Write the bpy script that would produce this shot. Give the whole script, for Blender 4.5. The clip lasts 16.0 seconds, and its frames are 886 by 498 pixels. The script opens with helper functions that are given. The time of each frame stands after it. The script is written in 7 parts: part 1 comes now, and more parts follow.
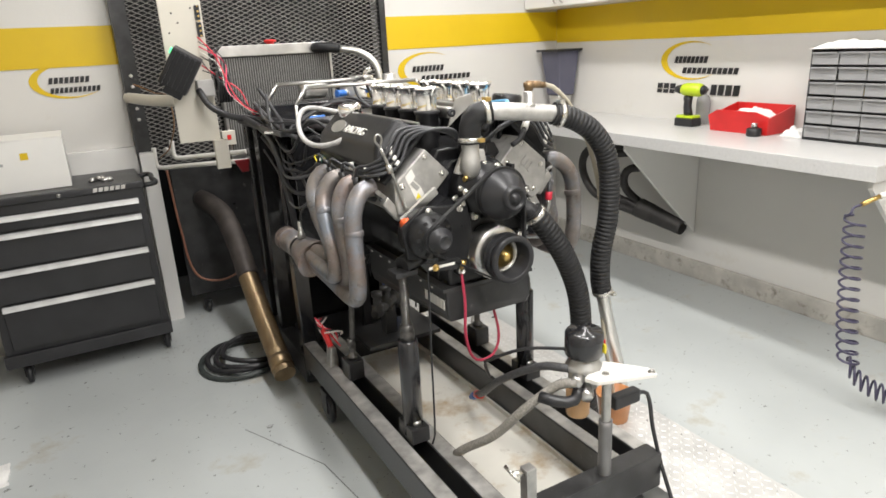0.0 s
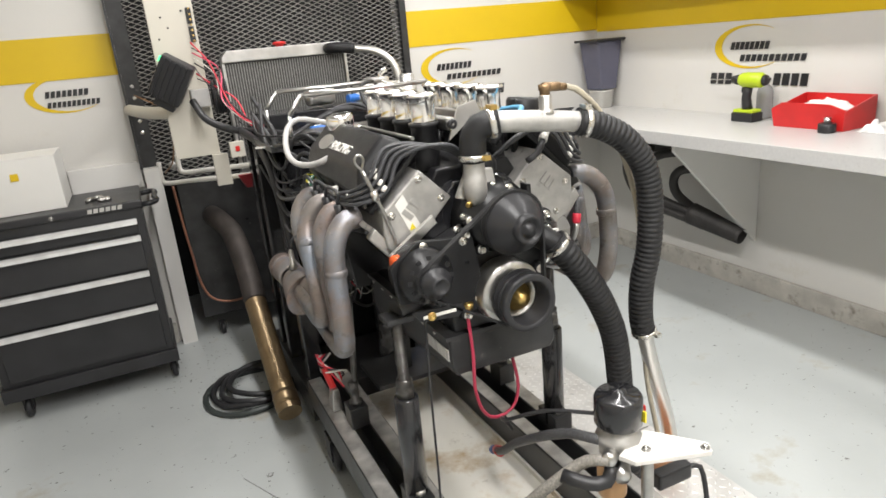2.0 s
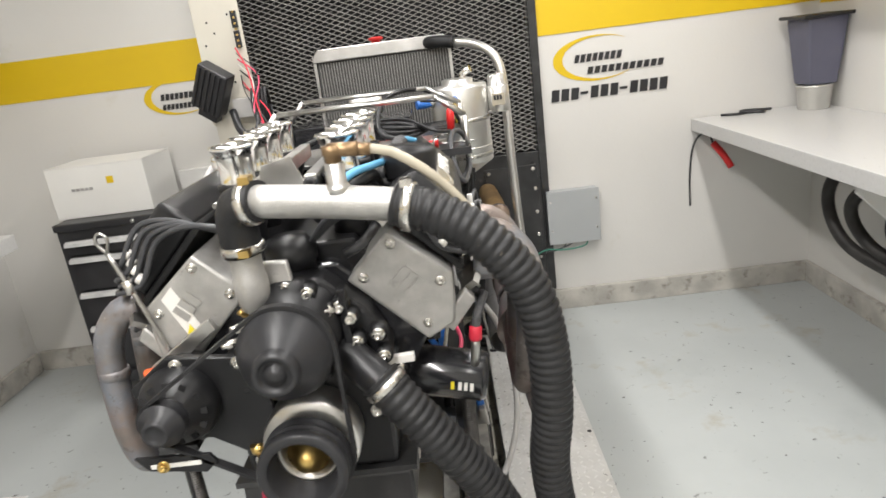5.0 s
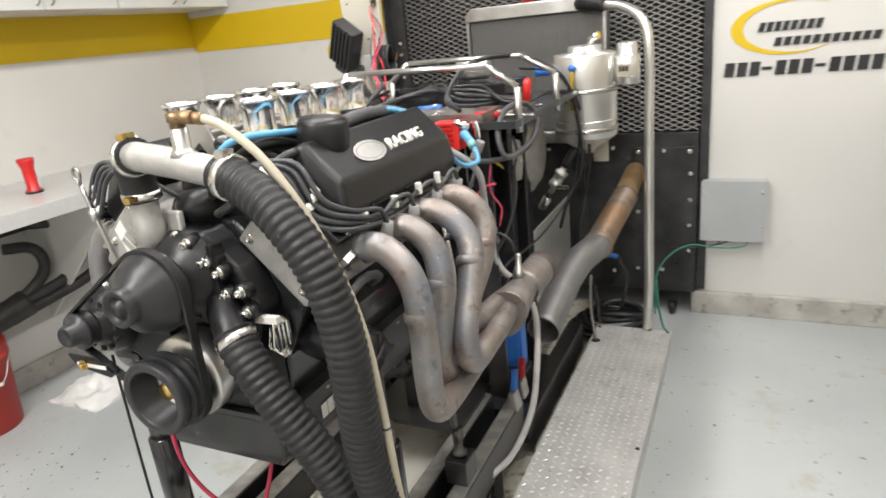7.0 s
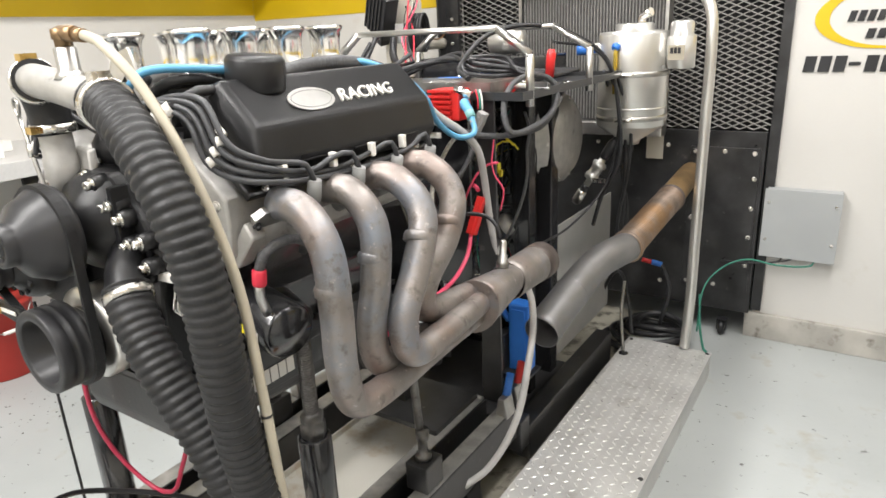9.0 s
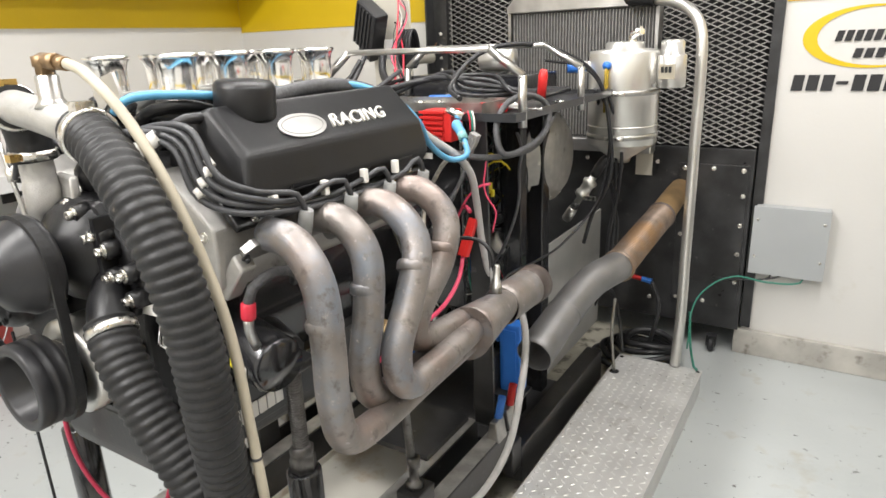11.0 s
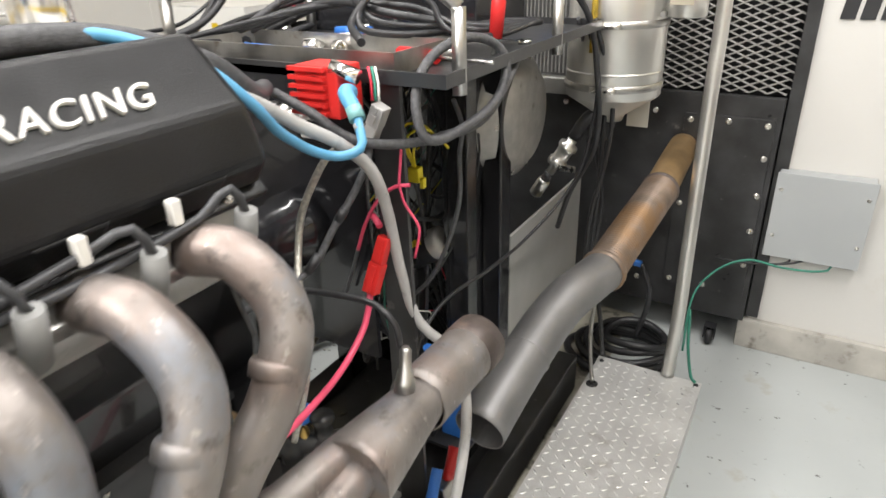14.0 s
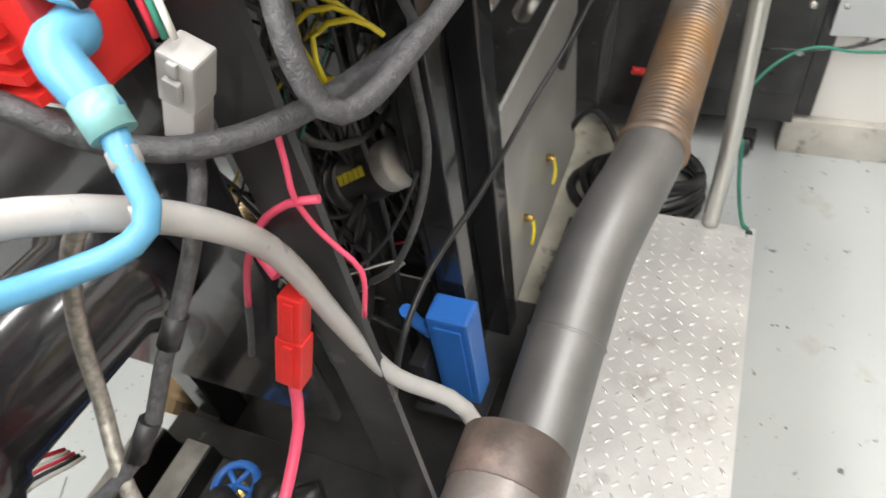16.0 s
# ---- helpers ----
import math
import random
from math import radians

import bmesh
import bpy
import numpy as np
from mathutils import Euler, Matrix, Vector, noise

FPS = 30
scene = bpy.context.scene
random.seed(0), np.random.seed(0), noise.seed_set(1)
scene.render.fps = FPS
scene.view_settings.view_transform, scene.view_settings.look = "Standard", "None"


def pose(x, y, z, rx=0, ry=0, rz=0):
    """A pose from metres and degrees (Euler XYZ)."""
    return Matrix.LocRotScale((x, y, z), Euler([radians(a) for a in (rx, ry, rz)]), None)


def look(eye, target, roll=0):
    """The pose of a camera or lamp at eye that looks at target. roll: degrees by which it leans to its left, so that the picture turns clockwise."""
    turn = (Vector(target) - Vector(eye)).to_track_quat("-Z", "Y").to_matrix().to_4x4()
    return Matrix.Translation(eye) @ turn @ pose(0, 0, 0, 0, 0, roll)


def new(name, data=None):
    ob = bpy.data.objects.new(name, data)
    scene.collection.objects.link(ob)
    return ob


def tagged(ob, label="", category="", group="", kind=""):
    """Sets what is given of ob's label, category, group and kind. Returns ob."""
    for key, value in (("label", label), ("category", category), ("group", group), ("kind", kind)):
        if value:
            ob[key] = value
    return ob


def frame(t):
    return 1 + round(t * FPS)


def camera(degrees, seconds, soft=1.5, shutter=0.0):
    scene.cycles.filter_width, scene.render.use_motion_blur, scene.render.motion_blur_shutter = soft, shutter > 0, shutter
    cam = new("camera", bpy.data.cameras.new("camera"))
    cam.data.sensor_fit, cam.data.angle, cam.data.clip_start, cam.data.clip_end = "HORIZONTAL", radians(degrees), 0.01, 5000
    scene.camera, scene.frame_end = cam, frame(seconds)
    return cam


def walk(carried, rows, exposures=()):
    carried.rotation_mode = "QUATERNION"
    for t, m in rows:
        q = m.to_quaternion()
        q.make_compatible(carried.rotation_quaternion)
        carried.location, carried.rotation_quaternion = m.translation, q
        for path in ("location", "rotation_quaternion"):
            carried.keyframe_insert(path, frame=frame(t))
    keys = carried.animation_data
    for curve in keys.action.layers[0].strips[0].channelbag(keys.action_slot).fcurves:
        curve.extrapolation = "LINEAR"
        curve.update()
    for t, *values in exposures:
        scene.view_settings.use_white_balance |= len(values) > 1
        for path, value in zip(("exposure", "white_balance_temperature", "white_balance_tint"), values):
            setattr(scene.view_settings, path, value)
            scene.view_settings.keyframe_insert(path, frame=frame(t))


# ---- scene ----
cam = camera(68.8, 16.0, soft=1.6, shutter=0.4)
PATH = [
    (0, (-0.995, -1.611, 1.426), (-0.081, 0.061, 0.817), -3.0),
    (0.5, (-0.99, -1.572, 1.427), (-0.051, 0.095, 0.844), -2.8),
    (1, (-0.968, -1.52, 1.423), (-0.035, 0.138, 0.807), -3.5),
    (1.5, (-0.868, -1.442, 1.427), (-0.01, 0.27, 0.849), -4.2),
    (2, (-0.723, -1.368, 1.423), (0.051, 0.371, 0.809), -5.3),
    (2.5, (-0.584, -1.301, 1.438), (0.153, 0.462, 0.847), -6.3),
    (3, (-0.422, -1.199, 1.432), (0.277, 0.564, 0.797), -4.6),
    (3.5, (-0.242, -1.215, 1.428), (0.179, 0.649, 0.84), -7.4),
    (4, (-0.028, -1.249, 1.437), (0.228, 0.641, 0.833), -9.4),
    (4.5, (0.134, -1.137, 1.425), (0.296, 0.755, 0.797), -6.2),
    (4.7, (0.183, -1.079, 1.426), (0.261, 0.823, 0.811), -6.3),
    (6.8, (0.908, -0.918, 1.401), (0.179, 0.842, 0.793), -6.9),
    (7, (0.909, -0.855, 1.388), (0.07, 0.844, 0.748), -5.9),
    (7.5, (0.93, -0.732, 1.358), (-0.042, 0.906, 0.745), -6.0),
    (8, (0.986, -0.656, 1.329), (-0.109, 0.924, 0.776), -4.7),
    (8.5, (1.03, -0.624, 1.294), (-0.068, 0.931, 0.683), -3.7),
    (9, (1.041, -0.607, 1.278), (-0.016, 0.969, 0.647), -2.8),
    (11.5, (0.982, -0.576, 1.313), (-0.018, 1.046, 0.705), -2.3),
    (12, (0.937, -0.559, 1.317), (0.01, 1.095, 0.68), -2.8),
    (12.5, (0.905, -0.505, 1.316), (-0.016, 1.14, 0.646), -2.7),
    (13, (0.936, -0.355, 1.311), (-0.136, 1.189, 0.629), -3.4),
    (13.5, (0.909, -0.176, 1.303), (-0.162, 1.347, 0.574), -3.6),
    (14, (0.795, 0.016, 1.305), (-0.123, 1.571, 0.445), -1.7),
    (14.5, (0.707, 0.224, 1.273), (-0.215, 1.73, 0.334), -4.5),
    (15, (0.663, 0.413, 1.252), (-0.315, 1.721, 0.098), -9.1),
    (15.5, (0.577, 0.507, 1.239), (-0.337, 1.737, -0.047), -12.3),
    (16, (0.5, 0.552, 1.245), (-0.173, 1.752, -0.206), -11.2),
]
walk(cam, [(t, look(eye, target, roll)) for t, eye, target, roll in PATH],
     exposures=[(0.0, 0.0), (4.5, -0.02), (7.0, 0.06), (9.0, 0.28), (12.5, 0.26), (14.0, 0.3), (14.5, 0.42), (15.2, 0.54), (16.0, 0.5)])

# ---- light ----
world = bpy.data.worlds.new("world")
scene.world = world
world.use_nodes = True
world.node_tree.nodes["Background"].inputs["Color"].default_value = (0.9, 0.93, 1.0, 1)
world.node_tree.nodes["Background"].inputs["Strength"].default_value = 0.05
scene.view_settings.exposure = 0.0
TUBE_POWER = 42.0
for lx, ly, share in ((-0.30, 0.75, 0.85), (-0.30, -1.65, 2.05), (1.04, 0.75, 0.95), (1.04, -1.65, 0.75)):
    lamp_data = bpy.data.lights.new("tube_light", "AREA")
    lamp_data.shape, lamp_data.size, lamp_data.size_y = "RECTANGLE", 0.14, 2.2
    lamp_data.energy, lamp_data.color = TUBE_POWER * share, (1.0, 0.976, 0.952)
    lamp = new("tube_light", lamp_data)
    lamp.matrix_basis = pose(lx, ly, 2.62)

# ---- materials ----
def mat(name, col, rough=0.5, metal=0.0, var=0.18, scale=8.0, bump=0.1, fine=180.0, col2=None, cut=(0.35, 0.7), coat=0.0, rvar=0.12):
    m = bpy.data.materials.new(name)
    m.use_nodes = True
    nt = m.node_tree
    b = nt.nodes["Principled BSDF"]
    tc = nt.nodes.new("ShaderNodeTexCoord")
    n1 = nt.nodes.new("ShaderNodeTexNoise")
    n1.inputs["Scale"].default_value, n1.inputs["Detail"].default_value = scale, 6
    n2 = nt.nodes.new("ShaderNodeTexNoise")
    n2.inputs["Scale"].default_value, n2.inputs["Detail"].default_value = fine, 3
    nt.links.new(tc.outputs["Object"], n1.inputs["Vector"])
    nt.links.new(tc.outputs["Object"], n2.inputs["Vector"])
    ramp = nt.nodes.new("ShaderNodeValToRGB")
    c2 = col2 or tuple(min(1, c * (1 + var)) for c in col)
    ramp.color_ramp.elements[0].position, ramp.color_ramp.elements[1].position = cut
    ramp.color_ramp.elements[0].color = (*(c * (1 - (0 if col2 else var)) for c in col), 1)
    ramp.color_ramp.elements[1].color = (*c2, 1)
    nt.links.new(n1.outputs["Fac"], ramp.inputs["Fac"])
    nt.links.new(ramp.outputs["Color"], b.inputs["Base Color"])
    mr = nt.nodes.new("ShaderNodeMapRange")
    mr.inputs["To Min"].default_value, mr.inputs["To Max"].default_value = max(0.02, rough - rvar), min(1, rough + rvar)
    nt.links.new(n1.outputs["Fac"], mr.inputs["Value"])
    nt.links.new(mr.outputs["Result"], b.inputs["Roughness"])
    b.inputs["Metallic"].default_value = metal
    b.inputs["Coat Weight"].default_value = coat
    if bump:
        bp = nt.nodes.new("ShaderNodeBump")
        bp.inputs["Strength"].default_value, bp.inputs["Distance"].default_value = bump, 0.002
        nt.links.new(n2.outputs["Fac"], bp.inputs["Height"])
        nt.links.new(bp.outputs["Normal"], b.inputs["Normal"])
    return m


def spots(m, scale, lo, hi, col, seed=0.0, stretch=(1, 1, 1)):
    """Stains of a colour of their own over a material's base colour."""
    nt = m.node_tree
    b = nt.nodes["Principled BSDF"]
    src = b.inputs["Base Color"].links[0].from_socket
    tc = nt.nodes.new("ShaderNodeTexCoord")
    mp = nt.nodes.new("ShaderNodeMapping")
    mp.inputs["Location"].default_value = (seed, seed * 1.7, seed * 0.3)
    mp.inputs["Scale"].default_value = stretch
    n = nt.nodes.new("ShaderNodeTexNoise")
    n.inputs["Scale"].default_value, n.inputs["Detail"].default_value, n.inputs["Roughness"].default_value = scale, 8, 0.65
    r = nt.nodes.new("ShaderNodeMapRange")
    r.inputs["From Min"].default_value, r.inputs["From Max"].default_value = lo, hi
    mix = nt.nodes.new("ShaderNodeMix")
    mix.data_type = "RGBA"
    mix.inputs["B"].default_value = (*col, 1)
    for a, c in ((tc.outputs["Object"], mp.inputs["Vector"]), (mp.outputs["Vector"], n.inputs["Vector"]), (n.outputs["Fac"], r.inputs["Value"]),
                 (r.outputs["Result"], mix.inputs["Factor"]), (src, mix.inputs["A"]), (mix.outputs["Result"], b.inputs["Base Color"])):
        nt.links.new(a, c)
    return m


def clear(name, col, rough=0.08, alpha=0.35):
    m = mat(name, col, rough, var=0.05, bump=0.02)
    m.node_tree.nodes["Principled BSDF"].inputs["Transmission Weight"].default_value = 1 - alpha
    m.node_tree.nodes["Principled BSDF"].inputs["IOR"].default_value = 1.2
    return m


FLOOR = spots(spots(spots(mat("grey_epoxy_floor", (0.425, 0.446, 0.441), 0.34, var=0.07, scale=1.6, bump=0.15, fine=60), 3.2, 0.59, 0.72, (0.36, 0.33, 0.27)), 30, 0.645, 0.68, (0.12, 0.115, 0.11), 3.1), 1.1, 0.6, 0.8, (0.36, 0.38, 0.375), 7)
WALL = spots(mat("white_wall_paint", (0.63, 0.615, 0.585), 0.5, var=0.03, scale=1.4, bump=0.25, fine=90), 5, 0.62, 0.8, (0.56, 0.53, 0.46), 2)
CEIL = mat("ceiling_tile", (0.5, 0.5, 0.48), 0.8, var=0.03)
YELLOW = mat("yellow_paint", (0.66, 0.45, 0.005), 0.45, var=0.05, scale=2, bump=0.2, fine=90)
BLACKINK = mat("black_vinyl", (0.02, 0.02, 0.022), 0.4, bump=0)
KERB = spots(mat("bare_concrete", (0.44, 0.42, 0.38), 0.8, var=0.18, scale=9, bump=0.6, fine=70), 14, 0.55, 0.7, (0.2, 0.18, 0.15))
LAMINATE = spots(mat("grey_laminate", (0.52, 0.515, 0.505), 0.32, var=0.04, scale=90, bump=0.03), 6, 0.68, 0.8, (0.5, 0.48, 0.45), 4)
CABINET = mat("white_cabinet", (0.68, 0.67, 0.645), 0.42, var=0.03, scale=3, bump=0.05)
BLACKPNT = spots(mat("black_steel_paint", (0.03, 0.03, 0.031), 0.33, var=0.4, scale=12, bump=0.12, fine=120), 26, 0.64, 0.72, (0.10, 0.095, 0.09), 5)
BLACKTB = mat("black_powder_coat", (0.025, 0.025, 0.027), 0.4, var=0.2, scale=6, bump=0.12, fine=400)
VCBLACK = mat("black_crinkle_cast", (0.011, 0.011, 0.012), 0.33, var=0.18, scale=16, bump=0.22, fine=500)
GLOSSBLK = mat("gloss_black_enamel", (0.016, 0.016, 0.018), 0.2, var=0.2, scale=20, bump=0.1, fine=60, coat=0.4)
RUBBER = spots(mat("black_rubber_hose", (0.016, 0.016, 0.017), 0.48, var=0.25, scale=20, bump=0.3, fine=250), 40, 0.68, 0.74, (0.14, 0.12, 0.1), 2)
CABLE = mat("black_cable", (0.02, 0.02, 0.022), 0.42, var=0.2, scale=30, bump=0.08)
BRAID = mat("grey_braided_sleeve", (0.07, 0.07, 0.074), 0.5, var=0.35, scale=160, bump=0.6, fine=500)
ALU = mat("brushed_aluminium", (0.62, 0.61, 0.59), 0.34, 1.0, var=0.12, scale=14, bump=0.12, fine=240)
CASTALU = spots(mat("cast_aluminium", (0.45, 0.44, 0.42), 0.5, 0.7, var=0.14, scale=30, bump=0.5, fine=420), 18, 0.62, 0.75, (0.2, 0.19, 0.17), 3)
POLISH = mat("polished_aluminium", (0.9, 0.89, 0.87), 0.16, 1.0, var=0.04, scale=10, bump=0.03, rvar=0.04)
STEEL = spots(mat("worn_steel", (0.46, 0.45, 0.43), 0.36, 1.0, var=0.2, scale=22, bump=0.15), 20, 0.6, 0.75, (0.2, 0.15, 0.11))
BOLT = mat("zinc_bolt", (0.66, 0.64, 0.6), 0.28, 1.0, var=0.1, scale=60, bump=0.1)
GOLD = mat("brass", (0.62, 0.43, 0.15), 0.3, 1.0, var=0.15, scale=40)
HEADER = spots(spots(spots(spots(mat("heat_stained_steel_tube", (0.25, 0.225, 0.21), 0.46, 0.6, var=0.25, scale=14, bump=0.25, fine=160), 5.5, 0.48, 0.68, (0.25, 0.185, 0.16), 1), 6, 0.5, 0.68, (0.22, 0.245, 0.285), 6), 34, 0.56, 0.7, (0.13, 0.11, 0.10), 9), 70, 0.62, 0.72, (0.42, 0.39, 0.36), 4)
PIPEGREY = spots(mat("grey_exhaust_steel", (0.23, 0.225, 0.225), 0.5, 0.7, var=0.12, scale=12, bump=0.15), 9, 0.62, 0.75, (0.17, 0.12, 0.09))
RUSTPIPE = spots(mat("rust_tinted_pipe", (0.26, 0.20, 0.16), 0.5, 0.6, var=0.3, scale=16, bump=0.2), 7, 0.5, 0.65, (0.28, 0.17, 0.09))
DARKFLEX = mat("dark_flex_pipe", (0.07, 0.06, 0.055), 0.55, 0.5, var=0.3, scale=12, bump=0.3)
BRONZEFLEX = mat("bronze_flex_pipe", (0.34, 0.25, 0.15), 0.35, 0.9, var=0.2, scale=14)
PLATE = spots(mat("diamond_plate_aluminium", (0.60, 0.595, 0.58), 0.4, 0.35, var=0.1, scale=9, bump=0.12, fine=150), 11, 0.6, 0.75, (0.36, 0.34, 0.31), 1)
MESH = mat("expanded_steel", (0.18, 0.173, 0.162), 0.5, 0.35, var=0.2, scale=12, bump=0.2)
RADCORE = mat("radiator_core", (0.085, 0.083, 0.08), 0.5, 0.6, var=0.2, scale=60)
BEIGE = spots(mat("beige_enamel_plate", (0.55, 0.52, 0.45), 0.45, var=0.05, scale=5, bump=0.08), 24, 0.68, 0.74, (0.2, 0.17, 0.14), 4)
STAINLESS = spots(mat("stainless_tank", (0.66, 0.65, 0.62), 0.33, 0.85, var=0.08, scale=5, bump=0.1), 9, 0.64, 0.8, (0.45, 0.42, 0.37), 2)
GREYBOX = mat("grey_enclosure_paint", (0.40, 0.415, 0.42), 0.45, 0.1, var=0.04, scale=4, bump=0.06)
RED = mat("red_plastic", (0.56, 0.02, 0.02), 0.35, var=0.12, scale=9)
REDCAST = mat("red_coil_housing", (0.62, 0.025, 0.022), 0.42, var=0.12, scale=20, bump=0.2)
REDWIRE = mat("red_wire", (0.66, 0.03, 0.06), 0.4, var=0.1)
PINK = mat("pink_red_lead", (0.75, 0.08, 0.16), 0.42, var=0.1)
BLUE = mat("blue_hose", (0.10, 0.32, 0.52), 0.42, var=0.1, scale=20)
BLUEPL = mat("blue_plastic", (0.03, 0.16, 0.55), 0.38, var=0.12)
GREENW = mat("green_wire", (0.03, 0.20, 0.14), 0.45)
YELW = mat("yellow_wire", (0.75, 0.62, 0.03), 0.45)
WHITEW = mat("white_wire", (0.66, 0.65, 0.6), 0.45)
LIME = mat("lime_plastic", (0.46, 0.60, 0.02), 0.4, var=0.08)
CREAM = mat("cream_hose", (0.40, 0.36, 0.28), 0.45, var=0.1, scale=14)
CLEARH = mat("milky_tube", (0.42, 0.41, 0.40), 0.3, var=0.1, scale=20)
PVC = mat("white_pvc", (0.72, 0.70, 0.66), 0.35, var=0.06)
CARTON = mat("white_carton", (0.72, 0.71, 0.68), 0.6, var=0.03, scale=5, bump=0.08)
TRAYMAT = spots(spots(mat("stained_white_sheet", (0.66, 0.64, 0.58), 0.42, var=0.06, scale=4), 6, 0.52, 0.7, (0.44, 0.33, 0.2)), 16, 0.6, 0.75, (0.25, 0.2, 0.15), 4)
# near-black colour stands in for the shade inside the recess, holes and slots
DARK = mat("void_shade_black", (0.012, 0.012, 0.013), 0.8, bump=0)
DKCRACK = mat("dark_crack", (0.16, 0.16, 0.155), 0.8)
OLIVE = spots(mat("oily_concrete", (0.37, 0.35, 0.29), 0.45, var=0.25, scale=7, bump=0.4, fine=60), 8, 0.52, 0.6, (0.09, 0.085, 0.07))
PURPLE = mat("dark_coil_hose", (0.05, 0.045, 0.085), 0.35)
DRAWERCLR = clear("clear_plastic", (0.44, 0.44, 0.44), 0.2, 0.6)
AMBER = clear("amber_tube", (0.75, 0.55, 0.1))
SMOKE = clear("smoked_plastic", (0.18, 0.18, 0.24), 0.15, 0.6)
SCORCH = spots(mat("scorched_steel_ring", (0.13, 0.105, 0.095), 0.5, 0.5, var=0.4, scale=14, bump=0.3), 12, 0.5, 0.65, (0.26, 0.19, 0.16), 3)
PULLALU = mat("satin_anodised_pull", (0.72, 0.72, 0.71), 0.42, 0.35, var=0.1, scale=20)
DKGREY = mat("dark_grey_plastic", (0.024, 0.024, 0.026), 0.38, var=0.12)
for m in (VCBLACK, RUBBER, DKGREY):
    m.node_tree.nodes["Principled BSDF"].inputs["Specular IOR Level"].default_value = 0.36
BRONZE = mat("dull_bronze_fitting", (0.27, 0.18, 0.10), 0.42, 0.8, var=0.2, scale=30)
BOOTGREY = mat("grey_plug_boot", (0.21, 0.21, 0.205), 0.5, var=0.12, scale=20)
GREYPL = mat("grey_connector", (0.36, 0.35, 0.34), 0.45)
ORANGE = mat("orange_bucket", (0.55, 0.24, 0.09), 0.4)
REDBUCKET = mat("red_bucket", (0.42, 0.035, 0.025), 0.5, var=0.12, scale=7)
CLOTH = mat("white_cloth", (0.7, 0.69, 0.67), 0.85, var=0.12, scale=12, bump=0.4)

# ---- builders ----
def bx(bm, x0, x1, y0, y1, z0, z1, bev=0.0, m=None):
    vs = [bm.verts.new((x, y, z)) for z in (z0, z1) for x, y in ((x0, y0), (x1, y0), (x1, y1), (x0, y1))]
    fs = [bm.faces.new([vs[i] for i in q]) for q in ((3, 2, 1, 0), (4, 5, 6, 7), (0, 1, 5, 4), (1, 2, 6, 5), (2, 3, 7, 6), (3, 0, 4, 7))]
    if m is not None:
        bmesh.ops.transform(bm, matrix=m, verts=vs)
    if bev:
        bmesh.ops.bevel(bm, geom=list({e for f in fs for e in f.edges}), offset=bev, segments=2, affect="EDGES", profile=0.6)
    return bm


def box(*a, bev=0.0, m=None):
    return bx(bmesh.new(), *a, bev=bev, m=m)


def spline(pts, step):
    """Points along a smooth curve through pts, about step apart."""
    p = [Vector(q) for q in pts]
    if len(p) == 2:
        n = max(1, int((p[1] - p[0]).length / step))
        return [p[0].lerp(p[1], i / n) for i in range(n + 1)]
    out = []
    for i in range(len(p) - 1):
        a, b = p[i], p[i + 1]
        ta = (b - p[i - 1]) * 0.5 if i else (b - a)
        tb = (p[i + 2] - a) * 0.5 if i + 2 < len(p) else (b - a)
        d = (b - a).length
        ta = ta.normalized() * d if ta.length else b - a
        tb = tb.normalized() * d if tb.length else b - a
        n = max(2, int(d / step))
        for k in range(n):
            s = k / n
            out.append(a * (2 * s**3 - 3 * s**2 + 1) + ta * (s**3 - 2 * s**2 + s) + b * (3 * s**2 - 2 * s**3) + tb * (s**3 - s**2))
    return out + [p[-1]]


def tube(bm, pts, r, seg=10, step=0.02, rib=None, raw=False, caps=True, hollow=0.0, flat=1.0):
    """A tube through pts. rib: (pitch, depth) of corrugations. hollow: wall thickness of open ends. r may be a (start, end) pair."""
    c = [Vector(q) for q in pts] if raw else spline(pts, rib[0] / 6 if rib else step)
    far = 0.0
    side = None
    rings = []
    total = sum((c[i + 1] - c[i]).length for i in range(len(c) - 1))
    for i, p in enumerate(c):
        d = (c[min(i + 1, len(c) - 1)] - c[max(i - 1, 0)]).normalized()
        if side is None:
            side = d.orthogonal().normalized()
        side = (side - d * side.dot(d)).normalized()
        up = d.cross(side)
        if i:
            far += (p - c[i - 1]).length
        rr = r[0] + (r[1] - r[0]) * far / total if isinstance(r, tuple) else r
        if rib:
            rr += rib[1] * (0.5 + 0.5 * math.cos(far / rib[0] * math.tau)) ** 0.6 - rib[1]
        rings.append([bm.verts.new(p + (side * math.cos(k * math.tau / seg) + up * (flat * math.sin(k * math.tau / seg))) * rr) for k in range(seg)])
    for a, b in zip(rings, rings[1:]):
        for k in range(seg):
            f = bm.faces.new((a[k], a[(k + 1) % seg], b[(k + 1) % seg], b[k]))
            f.smooth = True
    if hollow:
        for ring, nxt, sign in ((rings[0], rings[1], 1), (rings[-1], rings[-2], -1)):
            mid = sum((v.co for v in ring), Vector()) / seg
            far_in = sum((v.co for v in nxt), Vector()) / seg - mid
            depth = far_in.normalized() * 0.09
            inner = [bm.verts.new(mid + (v.co - mid) * (1 - hollow)) for v in ring]
            deep = [bm.verts.new(v.co + depth) for v in inner]
            for k in range(seg):
                for a, b in ((ring, inner), (inner, deep)):
                    q = (a[k], b[k], b[(k + 1) % seg], a[(k + 1) % seg])
                    bm.faces.new(q if sign > 0 else q[::-1])
            bm.faces.new(deep if sign < 0 else deep[::-1])
    elif caps:
        bm.faces.new(rings[0][::-1])
        bm.faces.new(rings[-1])
    return bm


